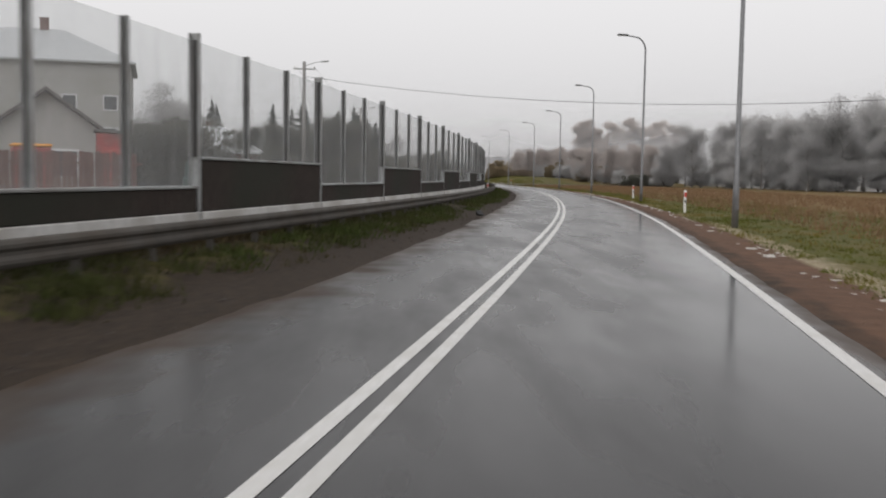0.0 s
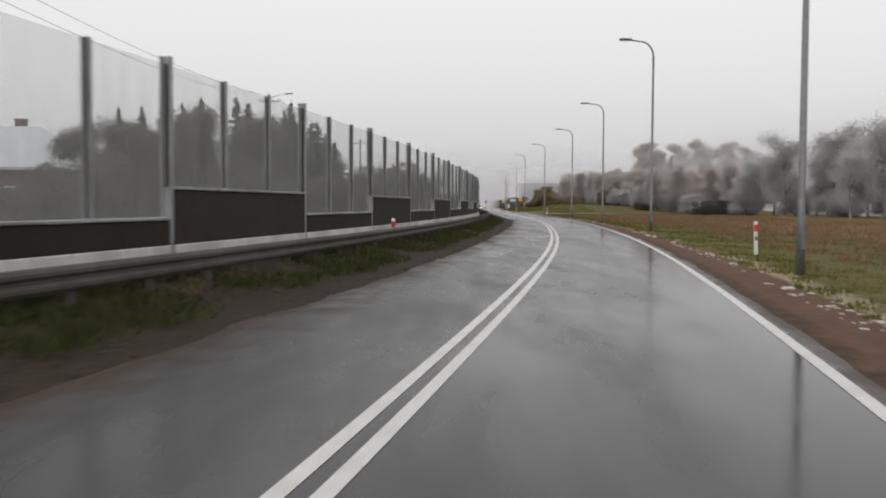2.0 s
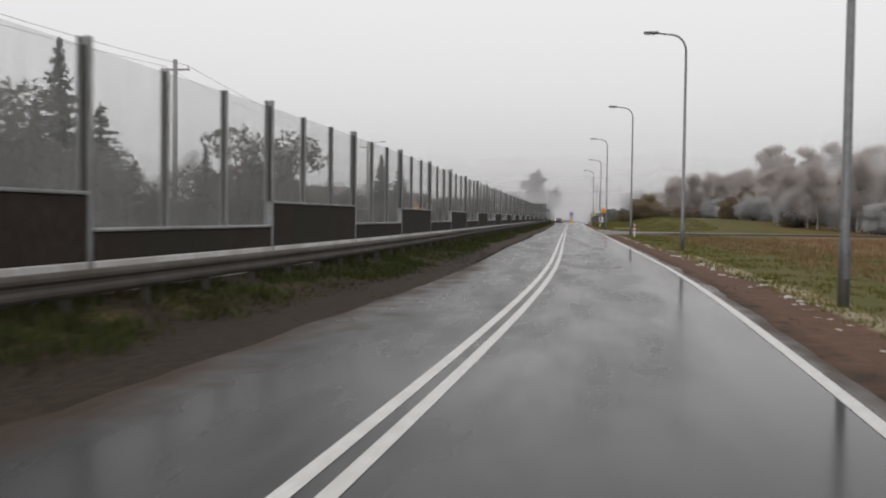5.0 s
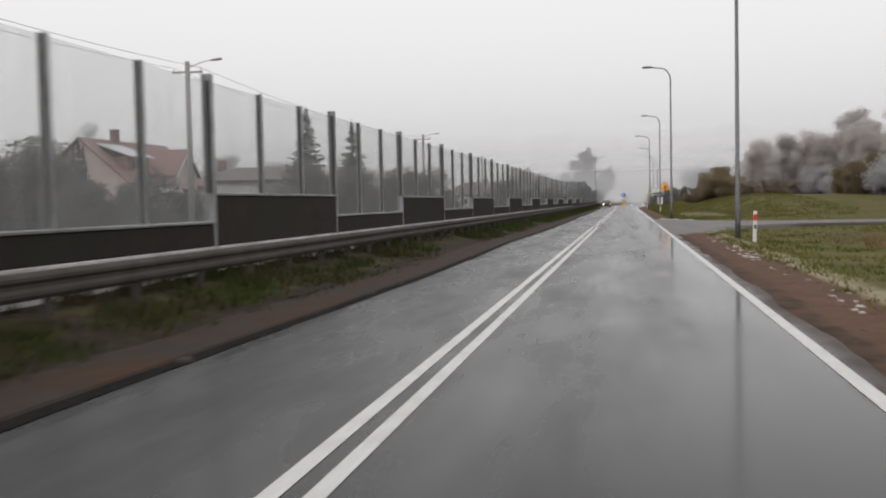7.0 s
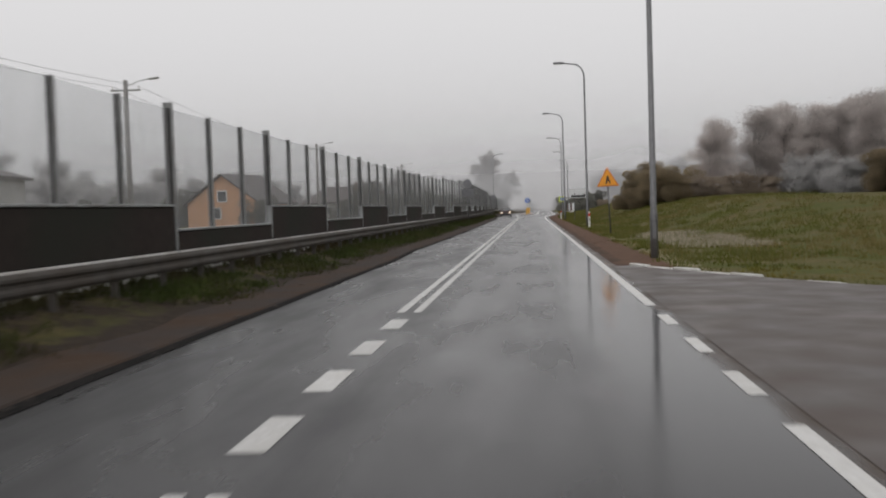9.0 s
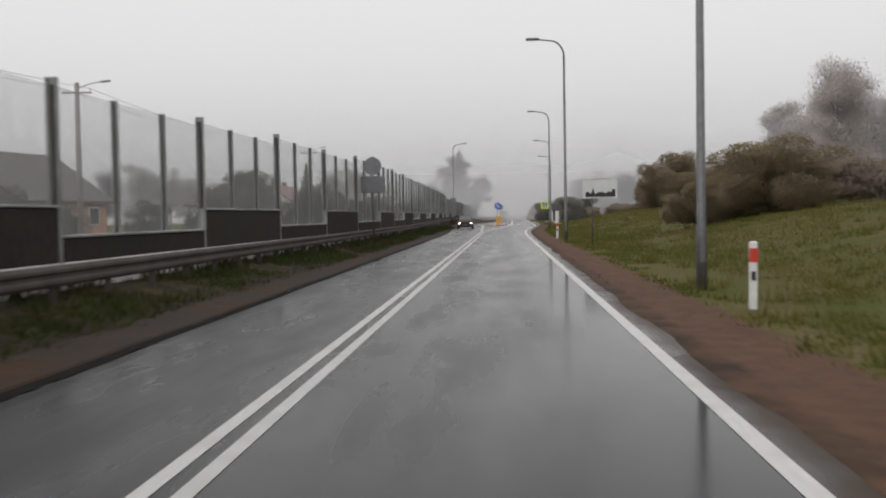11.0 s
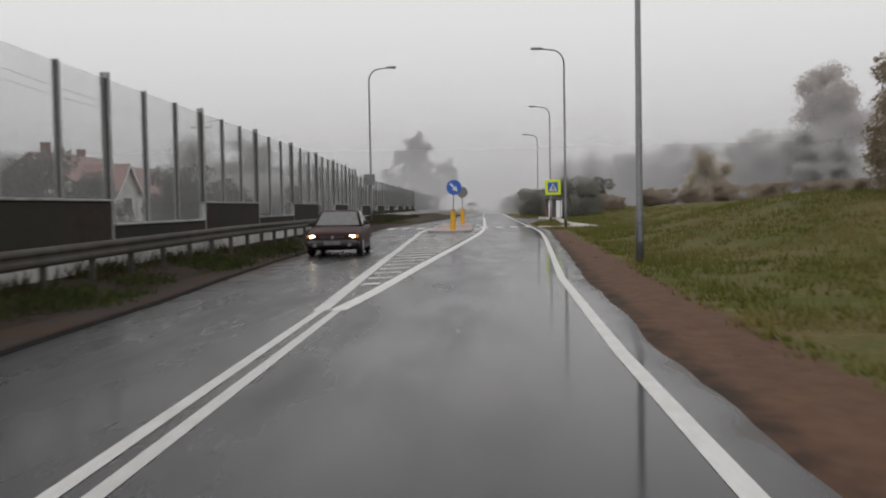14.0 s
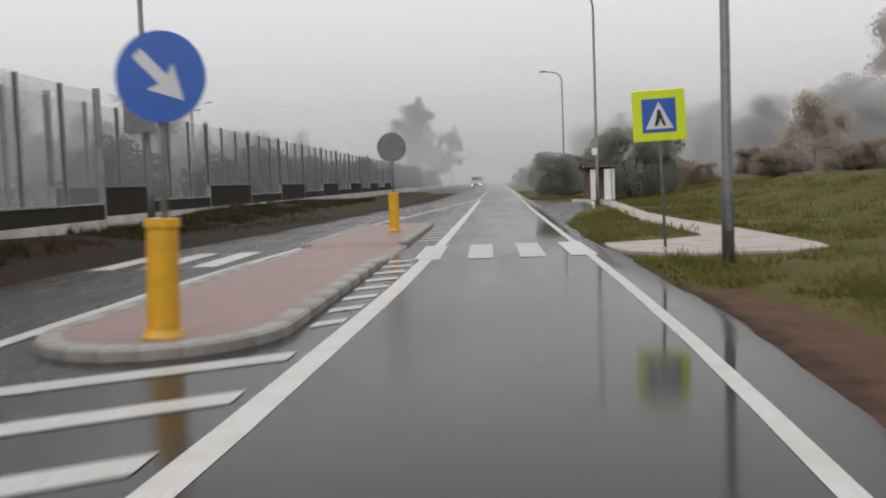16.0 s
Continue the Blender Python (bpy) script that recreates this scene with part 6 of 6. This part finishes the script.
for x, y, k, w, pr in ((-21, -17, 0.98, 1.4, sp1), (-22, -25, 1.02, 1.35, sp2), (-24, -33, 0.98, 1.4, sp3), (-19.5, -30, 0.86, 1.45, sp1), (-25, -20, 1.05, 1.35, sp1), (-29, -28, 1.1, 1.3, sp2), (-20, -12, 0.8, 1.8, sp3), (-26, -12, 1.05, 1.5, sp2),
                       (-22.5, 6, 0.72, 1.6, sp2), (-21, -7, 0.65, 1.9, sp1)):
    wide(pr, x, y, k, w)
bare = [leafy_tree("tree with autumn foliage coloured grey for the mist", 13.0, s, TWIGS, 17000, (0.3, 0.12), 0.25, 0.2, 0.06, group="faded trees in the wood") for s in (2, 9, 17, 33)]
rust = [leafy_tree("tree with thin russet autumn leaves paled for the mist", 12.0, s, LEAF_MISTED, 27000, (0.21, 0.1), 0.25, 0.195, 0.08, group="russet trees in the wood") for s in (5, 12)]
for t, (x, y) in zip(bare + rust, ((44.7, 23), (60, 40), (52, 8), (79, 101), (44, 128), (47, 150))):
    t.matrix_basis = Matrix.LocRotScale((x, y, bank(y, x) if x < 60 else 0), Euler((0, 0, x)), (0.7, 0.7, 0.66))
rng = random.Random(11)
def wood_edge(y):
    """How far from the road the wood begins."""
    if y < 20:
        return 75 - (y + 110) * 0.14
    return 58 - 26 * smooth01(20, 110, y) + 26 * smooth01(190, 260, y) - 24 * smooth01(340, 480, y)


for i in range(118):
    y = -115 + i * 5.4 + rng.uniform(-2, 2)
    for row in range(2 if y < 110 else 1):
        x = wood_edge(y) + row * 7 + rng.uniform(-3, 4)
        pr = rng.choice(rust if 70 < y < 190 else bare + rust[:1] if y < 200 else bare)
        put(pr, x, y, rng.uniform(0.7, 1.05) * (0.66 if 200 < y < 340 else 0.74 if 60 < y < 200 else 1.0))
old = leafy_tree("huge old tree with a broad russet crown paled for haze", 31.5, 83, LEAF_PALE, 52000, (0.62, 0.3), 0.24, 0.13, 0.16, group="old trees far beyond the bank", n=22)
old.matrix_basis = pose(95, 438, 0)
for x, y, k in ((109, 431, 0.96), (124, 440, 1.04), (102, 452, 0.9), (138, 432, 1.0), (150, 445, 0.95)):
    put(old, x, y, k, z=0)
thicket = [shrub("leafless thicket under the trees, coloured pale for mist", 4.5, 7.5, s, TWIGS, 9000, group="thickets along the wood", leaf=(0.28, 0.1), soft=True) for s in (41, 47)]
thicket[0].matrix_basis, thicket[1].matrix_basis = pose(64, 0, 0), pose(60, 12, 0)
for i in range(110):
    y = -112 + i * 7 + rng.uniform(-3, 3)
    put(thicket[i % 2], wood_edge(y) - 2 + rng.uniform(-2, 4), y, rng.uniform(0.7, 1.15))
grove = [leafy_tree("dark full-leaved tree in a garden behind the screen", 7.0, k, LEAF_DARK, 24000, (0.14, 0.08), 0.26, 0.19, 0.1, group="garden trees") for k in (24, 29)]
grove[0].matrix_basis, grove[1].matrix_basis = pose(-24.5, -47, 0.1), pose(-21.5, -41, 0.1)
for x, y, k in ((-27, -53, 0.8), (-31, -38, 0.95), (-33, -44, 0.85)):
    put(grove[int(abs(y)) % 2], x, y, k)
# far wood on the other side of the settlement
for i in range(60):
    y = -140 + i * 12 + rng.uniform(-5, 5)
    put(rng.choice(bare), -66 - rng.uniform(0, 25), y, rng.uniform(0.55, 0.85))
# the tall pair of trees far off beside the road
tall = leafy_tree("tall old tree with an open clumped crown", 27.0, 6, DARK_TWIGS, 34000, (0.5, 0.2), 0.27, 0.1, 0.1, group="tall trees beside the road", n=15)
tall.matrix_basis = pose(-16.0, 562, 0, 0, 0, 40)
for x, y, k in ((-23, 574, 0.85), (-9, 570, 0.66), (-31, 585, 0.6)):
    put(tall, x, y, k)

hedge = [shrub("dark bushy hedge shrub behind the barrier", 3.4, 4.6, s, LEAF_DARK, 13000, group="hedge shrubs", leaf=(0.13, 0.08), stems=14, lump=0.78) for s in (1, 4, 7)]
hedge[0].matrix_basis, hedge[1].matrix_basis, hedge[2].matrix_basis = pose(-17, -10, 0.1), pose(-18, -5, 0.1), pose(-17, -15, 0.1)
for i in range(96):
    s = -150 + i * 5.2
    d = 15.5 + 5 * math.sin(i * 1.7) + 2 * math.sin(i * 0.6)
    if 196 < s < 300:
        d += 3
    if s < -96 or 84 < s < 152:
        continue
    if -96 < s < -50:
        d += 4
    if 0 < s < 50:
        d = max(d, 18.5)
    x, y, _ = road_at(s, -d)
    put(hedge[i % 3], x, y, 0.62 + 0.4 * abs(math.sin(i * 2.3)) + (0.3 if -45 < s < 0 else 0))
for i in range(34):
    put(hedge[i % 3], -11.5 - 3 * abs(math.sin(i)), 292 + i * 8, 0.9 + 0.5 * abs(math.sin(i * 1.3)))
    put(hedge[(i + 1) % 3], 15 + 0.012 * i * 8 + 3 * math.sin(i * 2.1), 300 + i * 9, 0.8 + 0.5 * abs(math.sin(i * 1.9)))
bush = [shrub("russet-brown rounded bush on the grass bank", 6.2, 8.5, s, LEAF_BROWN, 60000, group="bushes on the bank", leaf=(0.14, 0.09), tri=False, stems=22, lump=0.62) for s in (14, 19)]
bush[0].matrix_basis = pose(18.5, 210.8, bank(210, 18.5))
bush[1].matrix_basis = Matrix.LocRotScale((14.8, 155, bank(155, 14.8)), Euler((0, 0, 0.6)), (0.92, 0.92, 0.56))
put(bush[0], 23.0, 198, 1.1, kz=0.8)
put(bush[1], 19.4, 200.5, 0.62, kz=0.6)
put(bush[1], 26.5, 201, 0.85, kz=0.7)
dome = shrub("rounded grey-green bush behind the shelter, paled for haze", 4.4, 6.6, 51, HAZY_LEAF, 26000, group="bushes on the bank", leaf=(0.16, 0.09), stems=20, lump=0.66)
dome.matrix_basis = pose(13.4, 288, 0)
put(dome, 9.8, 303, 0.8)
put(bush[0], 11.9, 156.5, 0.5, kz=0.36)
brush = [shrub("low russet brushwood along the bank, paled for mist", 2.3, 5.2, s, LEAF_RUSSET, 9000, group="brushwood on the bank", leaf=(0.2, 0.09), stems=14, lump=0.8, soft=True) for s in (61, 66)]
brush[0].matrix_basis, brush[1].matrix_basis = pose(18.6, 154.5, bank(154.5, 18.6)), pose(22.2, 155.5, bank(155.5, 22.2))
for i, (x, y, k) in enumerate(((25.5, 156, 0.95), (29, 155, 0.9), (33, 153, 1.0), (37, 151, 1.0), (20.5, 281, 0.62), (23.5, 276, 0.7), (26, 270, 0.8), (28.8, 266, 0.82), (31.5, 262, 0.9), (34.5, 259, 0.95), (37.5, 254, 1.0), (40.5, 250, 1.0), (31, 275, 0.9), (35.5, 270, 1.0), (26.5, 284, 0.8), (40, 264, 1.1), (22.2, 285, 0.66), (18.6, 292, 0.62), (19.6, 304, 0.8), (24, 296, 0.9), (29, 292, 1.0), (34, 286, 1.1))):
    put(brush[i % 2], x, y, k)
sapling = leafy_tree("slim young tree with yellow-brown leaves paled for mist", 7.6, 71, LEAF_OCHRE, 9000, (0.22, 0.1), 0.28, 0.19, 0.2, group="young trees")
sapling.matrix_basis = pose(36.2, 322, 0.2)
put(sapling, 39.0, 325, 0.8)
put(sapling, 34.0, 324, 0.6)
put(bare[0], 66, 497, 1.5)
for i in (0, 1, 2, 3, 7, 8, 9, 10, 11, 12, 13):
    y = 96 + i * 11 + (60 if i > 6 else 0)
    put(thicket[i % 2] if i > 6 else bush[i % 2], 30 + 6 * math.sin(i * 1.9) + (14 if i > 6 else 0), y, 0.5 + 0.25 * abs(math.sin(i)))
for i in range(10):
    put(hedge[i % 3], 34 + i * 2.5, 60 + i * 5, 0.8)


for x, y, k, w in ((-38.5, 76.0, 0.74, 0.62), (-37.4, 73.5, 0.62, 0.7), (-40.5, 80.0, 0.7, 0.7)):
    wide(sp2, x, y, k, w)
for x, y, k in ((-30.8, -93.2, 1.3), (-29.5, -92.2, 1.36), (-28.4, -93.8, 1.25), (-27.8, -93.0, 0.8), (-32.5, -95.0, 1.1), (-27.0, 51.0, 1.25), (-29.5, 55.0, 1.4), (-31.0, 66.0, 0.9), (-29.0, 74.0, 0.75), (-33.5, 84.0, 0.7), (-27.0, 160.0, 0.95), (-26.0, 168.0, 0.7), (-20.5, 190.0, 1.45), (-22.0, 195.0, 1.6), (-18.8, 186.0, 1.1)):
    put(hedge[int(k * 10) % 3], x, y, k, kz=k * 1.05)


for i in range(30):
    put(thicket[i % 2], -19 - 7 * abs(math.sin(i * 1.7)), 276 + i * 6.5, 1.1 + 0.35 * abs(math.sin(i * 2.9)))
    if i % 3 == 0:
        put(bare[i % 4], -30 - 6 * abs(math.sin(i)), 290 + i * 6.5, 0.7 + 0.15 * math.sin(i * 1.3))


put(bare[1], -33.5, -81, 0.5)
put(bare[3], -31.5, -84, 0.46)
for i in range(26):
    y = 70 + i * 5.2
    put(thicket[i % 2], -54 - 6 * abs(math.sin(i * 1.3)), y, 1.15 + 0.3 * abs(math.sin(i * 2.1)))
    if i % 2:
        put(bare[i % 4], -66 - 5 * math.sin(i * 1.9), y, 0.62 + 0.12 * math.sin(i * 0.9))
for i in range(15):
    put((hedge + thicket)[i % 5], -44 - 5 * abs(math.sin(i * 2.2)), 128 + i * 5.5, 1.25 + 0.25 * math.sin(i * 1.7))
for i, (x, y, k) in enumerate(((20.5, 163, 0.58), (24, 158, 0.66), (27.6, 161, 0.68), (31.5, 156, 0.7), (35.5, 159, 0.74), (39.5, 153, 0.76), (23, 170, 0.64), (44, 150, 0.78))):
    put(rust[i % 2], x, y, k)


def spire():
    """A slender roof spire with a ball and a rod."""
    t = thing("spire", "slender dark spire far off behind the trees", "tower", pose(93.9, 480, 0))
    bm = cyl(bmesh.new(), 0, 0, 0, 12.5, 1.3, 1.2, 8)
    part("shaft", bm, PLASTER_GREY, t)
    bm = cyl(bmesh.new(), 0, 0, 12.5, 18.6, 1.3, 0.12, 8)
    part("spire_roof", bm, ROOF_DARK, t)
    part("rod", cyl(bmesh.new(), 0, 0, 18.5, 19.8, 0.06, 0.04, 6), ROOF_DARK, t)


spire()


# ---- litter ----
def rag():
    bm = bmesh.new()
    bmesh.ops.create_icosphere(bm, subdivisions=3, radius=0.5)
    for v in bm.verts:
        n = 1 + 0.55 * noise.noise(v.co * 2.3) + 0.25 * noise.noise(v.co * 6)
        v.co = Vector((v.co.x * 0.28 * n, v.co.y * 0.2 * n, max(-0.02, (v.co.z * 0.22 + 0.05) * n)))
    t = thing("crumpled_bag", "crumpled black plastic bag lying on the muddy verge", "litter", along(-119.3, -3.0, 0.02))
    part("bag", bm, BLACK, t, smooth=True)


rag()


# ---- grass, weeds and stones as stuff ----
def tufts(name, label, spots, blades, h, w, mat, seed):
    rng = np.random.default_rng(seed)
    c = np.repeat(np.array(spots), blades, axis=0)
    m = len(c)
    c[:, :2] += rng.normal(size=(m, 2)) * w
    a = rng.uniform(0, 6.28, m)
    ht = h * rng.uniform(0.4, 1.3, m)
    lean = rng.normal(size=(m, 2)) * 0.35
    dx, dy = np.cos(a) * 0.014 * (1 + h), np.sin(a) * 0.014 * (1 + h)
    v = np.stack([np.c_[c[:, 0] - dx, c[:, 1] - dy, c[:, 2]], np.c_[c[:, 0] + dx, c[:, 1] + dy, c[:, 2]], np.c_[c[:, 0] + lean[:, 0] * ht, c[:, 1] + lean[:, 1] * ht, c[:, 2] + ht]], 1).reshape(-1, 3)
    me = bpy.data.meshes.new("mesh")
    me.from_pydata(v.tolist(), [], np.arange(3 * m).reshape(-1, 3).tolist())
    me.update()
    me.materials.append(mat)
    tagged(new(name, me), label, "grass", kind="stuff")


def scatter(n, s0, s1, lat0, lat1, seed, power=1.0):
    rng = random.Random(seed)
    out = []
    while len(out) < n:
        s, f = rng.uniform(s0, s1), rng.random() ** power
        lat = lat0(s) + (lat1(s) - lat0(s)) * f
        if lat > 0 and (48 < s < 82 and lat < apron(s) + 0.4) or (240.9 < s < 300 and path_left(s) - 0.05 < lat < path_right(s) + 0.05) or (256 < s < 292 and 0 < lat < 6.6 + 0.24 * (s - 256) and lat < 9.7):
            continue
        x, y, _ = road_at(s, lat)
        if noise.noise((x * 0.4, y * 0.4, 2)) < -0.25:
            continue
        out.append((x, y, bank(s, lat) - 0.01))
    return out


tufts("grass", "short autumn grass on the verge", scatter(15000, -160, 300, lambda s: tar_right(s) + (1.3 if s < 236 else 0.15), lambda s: 15.0, 1, 1.5), 9, 0.1, 0.11, GRASS, 1)
tufts("grass", "thin grass under the guardrail", scatter(9500, -160, 270, lambda s: tar_left(s) - 1.0, lambda s: barrier_lat((s - 24.8) / 2.5) + 0.3, 2), 8, 0.075, 0.12, GRASS_DULL, 2)
tufts("dry_grass", "tall dry brown weeds in the field", scatter(9000, -150, 46, lambda s: 8.5, lambda s: 34.0, 3), 6, 0.34, 0.16, WEEDS, 3)

tufts("grass", "rough knee-high autumn grass on the bank", scatter(9500, 82, 300, lambda s: tar_right(s) + (1.7 if s < 236 else 0.6), lambda s: 19.0, 21, 1.25), 7, 0.24, 0.15, ROUGH_GRASS, 21)
tufts("dry_grass", "pale dead grass and litter on the bank", scatter(260, 90, 104, lambda s: 6.6, lambda s: 9.4, 22), 26, 0.2, 0.2, STRAW, 22)
tufts("weeds", "dull weeds along the foot of the plinth", scatter(3200, -158, 205, lambda s: barrier_lat((s - 24.8) / 2.5) + 0.16, lambda s: barrier_lat((s - 24.8) / 2.5) + 0.75, 31), 8, 0.26, 0.1, GRASS_DULL, 31)
def clumped(spots, seed, pull, near):
    """Spots drawn together round every few of them, so that they stand in clumps."""
    rng = random.Random(seed)
    hubs = rng.sample(spots, len(spots) // near)
    out = []
    for i in range(len(spots)):
        hx, hy, hz = hubs[i % len(hubs)]
        out.append((hx + rng.gauss(0, pull), hy + rng.gauss(0, 2 * pull), hz))
    return out


tufts("weeds", "clumps of wet green weeds along the guardrail posts", clumped(scatter(8600, -160, 212, lambda s: -4.75, lambda s: -3.75, 41), 41, 0.2, 9), 9, 0.16, 0.14, WEEDS_GREEN, 41)
tufts("weeds", "tall green weeds in front of the plinth", scatter(2200, 222, 300, lambda s: -7.2, lambda s: -4.7, 12), 8, 0.22, 0.1, GRASS_DULL, 12)


def stones(name, label, spots, seed, r0, r1, flat, mat):
    rng = np.random.default_rng(seed)
    vs, fs = [], []
    for x, y, z in spots:
        r = rng.uniform(r0, r1) * (2.0 if rng.random() < 0.06 else 1.0)
        k = len(vs)
        for i in range(6):
            t = 6.283 * i / 6 + rng.random() * 0.7
            q = r * rng.uniform(0.7, 1.4)
            vs.append((x + math.cos(t) * q, y + math.sin(t) * q, z - 0.01))
            vs.append((x + math.cos(t) * q * 0.7, y + math.sin(t) * q * 0.7, z + r * flat * rng.uniform(0.6, 1.1)))
        for i in range(6):
            j = (i + 1) % 6
            fs.append((k + 2 * i, k + 2 * j, k + 2 * j + 1, k + 2 * i + 1))
        fs.append(tuple(k + 2 * i + 1 for i in range(6)))
    me = mesh_of(vs, fs)
    me.materials.append(mat)
    tagged(new(name, me), label, "stones", kind="stuff")


stones("stones", "pale stones and litter where soil meets grass", scatter(900, -155, 48, lambda s: tar_right(s) + 0.85, lambda s: tar_right(s) + 1.45, 5), 5, 0.02, 0.075, 0.35, STONE)
stones("stones", "scattered pale litter in the grass", scatter(160, 80, 240, lambda s: tar_right(s) + 1.2, lambda s: tar_right(s) + 4.5, 6), 6, 0.008, 0.022, 0.4, STONE)
stones("soil_clods", "brown clods of wet soil on the shoulder", scatter(4200, -150, 240, lambda s: tar_right(s) + 0.05, lambda s: tar_right(s) + 1.15, 7), 7, 0.008, 0.028, 0.4, CLOD)
stones("soil_clods", "dark clods of wet soil along the carriageway", scatter(5000, -150, 230, lambda s: tar_left(s) - 1.3, lambda s: tar_left(s) - 0.05, 8), 8, 0.012, 0.045, 0.45, CLOD_DARK)


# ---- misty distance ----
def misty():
    """Flat grey lit by the sky, standing in for haze, thinning by the mesh's own value."""
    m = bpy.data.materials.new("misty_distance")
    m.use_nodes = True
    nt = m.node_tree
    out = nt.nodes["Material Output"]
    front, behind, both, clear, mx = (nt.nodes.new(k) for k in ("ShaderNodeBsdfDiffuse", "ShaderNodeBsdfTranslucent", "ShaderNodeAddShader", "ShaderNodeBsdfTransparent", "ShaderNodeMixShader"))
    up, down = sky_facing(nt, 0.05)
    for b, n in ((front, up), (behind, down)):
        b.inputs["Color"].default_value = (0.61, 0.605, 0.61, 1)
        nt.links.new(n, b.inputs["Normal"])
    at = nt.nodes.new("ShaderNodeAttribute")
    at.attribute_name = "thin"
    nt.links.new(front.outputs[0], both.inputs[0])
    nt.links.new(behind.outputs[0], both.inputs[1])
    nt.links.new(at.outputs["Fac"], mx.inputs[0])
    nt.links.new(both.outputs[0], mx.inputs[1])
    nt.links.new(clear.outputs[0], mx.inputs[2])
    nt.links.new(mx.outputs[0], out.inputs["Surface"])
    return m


# added ring whose flat grey imitates haze over far woods
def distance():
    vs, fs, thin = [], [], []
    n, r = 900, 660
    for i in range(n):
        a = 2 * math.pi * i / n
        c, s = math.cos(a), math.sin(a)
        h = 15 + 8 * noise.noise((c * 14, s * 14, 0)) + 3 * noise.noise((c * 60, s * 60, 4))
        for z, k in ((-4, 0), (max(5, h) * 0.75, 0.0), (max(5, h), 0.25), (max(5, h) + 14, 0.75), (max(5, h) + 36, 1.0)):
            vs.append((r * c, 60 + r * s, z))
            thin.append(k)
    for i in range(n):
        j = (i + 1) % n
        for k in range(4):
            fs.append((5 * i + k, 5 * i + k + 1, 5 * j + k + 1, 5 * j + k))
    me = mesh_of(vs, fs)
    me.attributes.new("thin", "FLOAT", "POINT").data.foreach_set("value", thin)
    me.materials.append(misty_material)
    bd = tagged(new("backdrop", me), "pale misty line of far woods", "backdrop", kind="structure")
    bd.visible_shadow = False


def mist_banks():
    """Added thin sheets across the valley's far end, past the drive, standing for haze."""
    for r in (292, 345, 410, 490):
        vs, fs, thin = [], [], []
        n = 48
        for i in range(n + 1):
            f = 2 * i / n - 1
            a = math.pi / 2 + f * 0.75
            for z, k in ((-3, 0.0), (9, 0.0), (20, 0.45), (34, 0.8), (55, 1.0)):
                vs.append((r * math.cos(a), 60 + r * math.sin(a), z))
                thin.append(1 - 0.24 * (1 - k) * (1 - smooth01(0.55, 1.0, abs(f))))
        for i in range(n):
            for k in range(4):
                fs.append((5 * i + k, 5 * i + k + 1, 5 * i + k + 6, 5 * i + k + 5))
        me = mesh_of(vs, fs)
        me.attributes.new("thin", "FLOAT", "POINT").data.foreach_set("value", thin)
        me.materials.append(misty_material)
        bd = tagged(new("backdrop", me), "thin grey sheet standing in for far mist", "backdrop", kind="structure")
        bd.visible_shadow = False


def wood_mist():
    """Added sheet deep in the wood, its grey standing in for mist."""
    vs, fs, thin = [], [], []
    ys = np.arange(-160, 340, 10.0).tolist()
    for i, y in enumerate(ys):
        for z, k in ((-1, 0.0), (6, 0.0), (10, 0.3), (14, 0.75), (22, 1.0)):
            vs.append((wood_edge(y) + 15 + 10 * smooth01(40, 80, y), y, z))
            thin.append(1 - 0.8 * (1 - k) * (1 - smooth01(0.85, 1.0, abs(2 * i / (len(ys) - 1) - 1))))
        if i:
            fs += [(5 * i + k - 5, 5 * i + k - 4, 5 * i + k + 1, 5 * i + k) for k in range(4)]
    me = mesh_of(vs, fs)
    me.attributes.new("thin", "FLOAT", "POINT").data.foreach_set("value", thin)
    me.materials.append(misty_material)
    bd = tagged(new("backdrop", me), "grey sheet standing in for mist behind the wood", "backdrop", kind="structure")
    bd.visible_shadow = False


misty_material = misty()
wood_mist()
distance()
mist_banks()
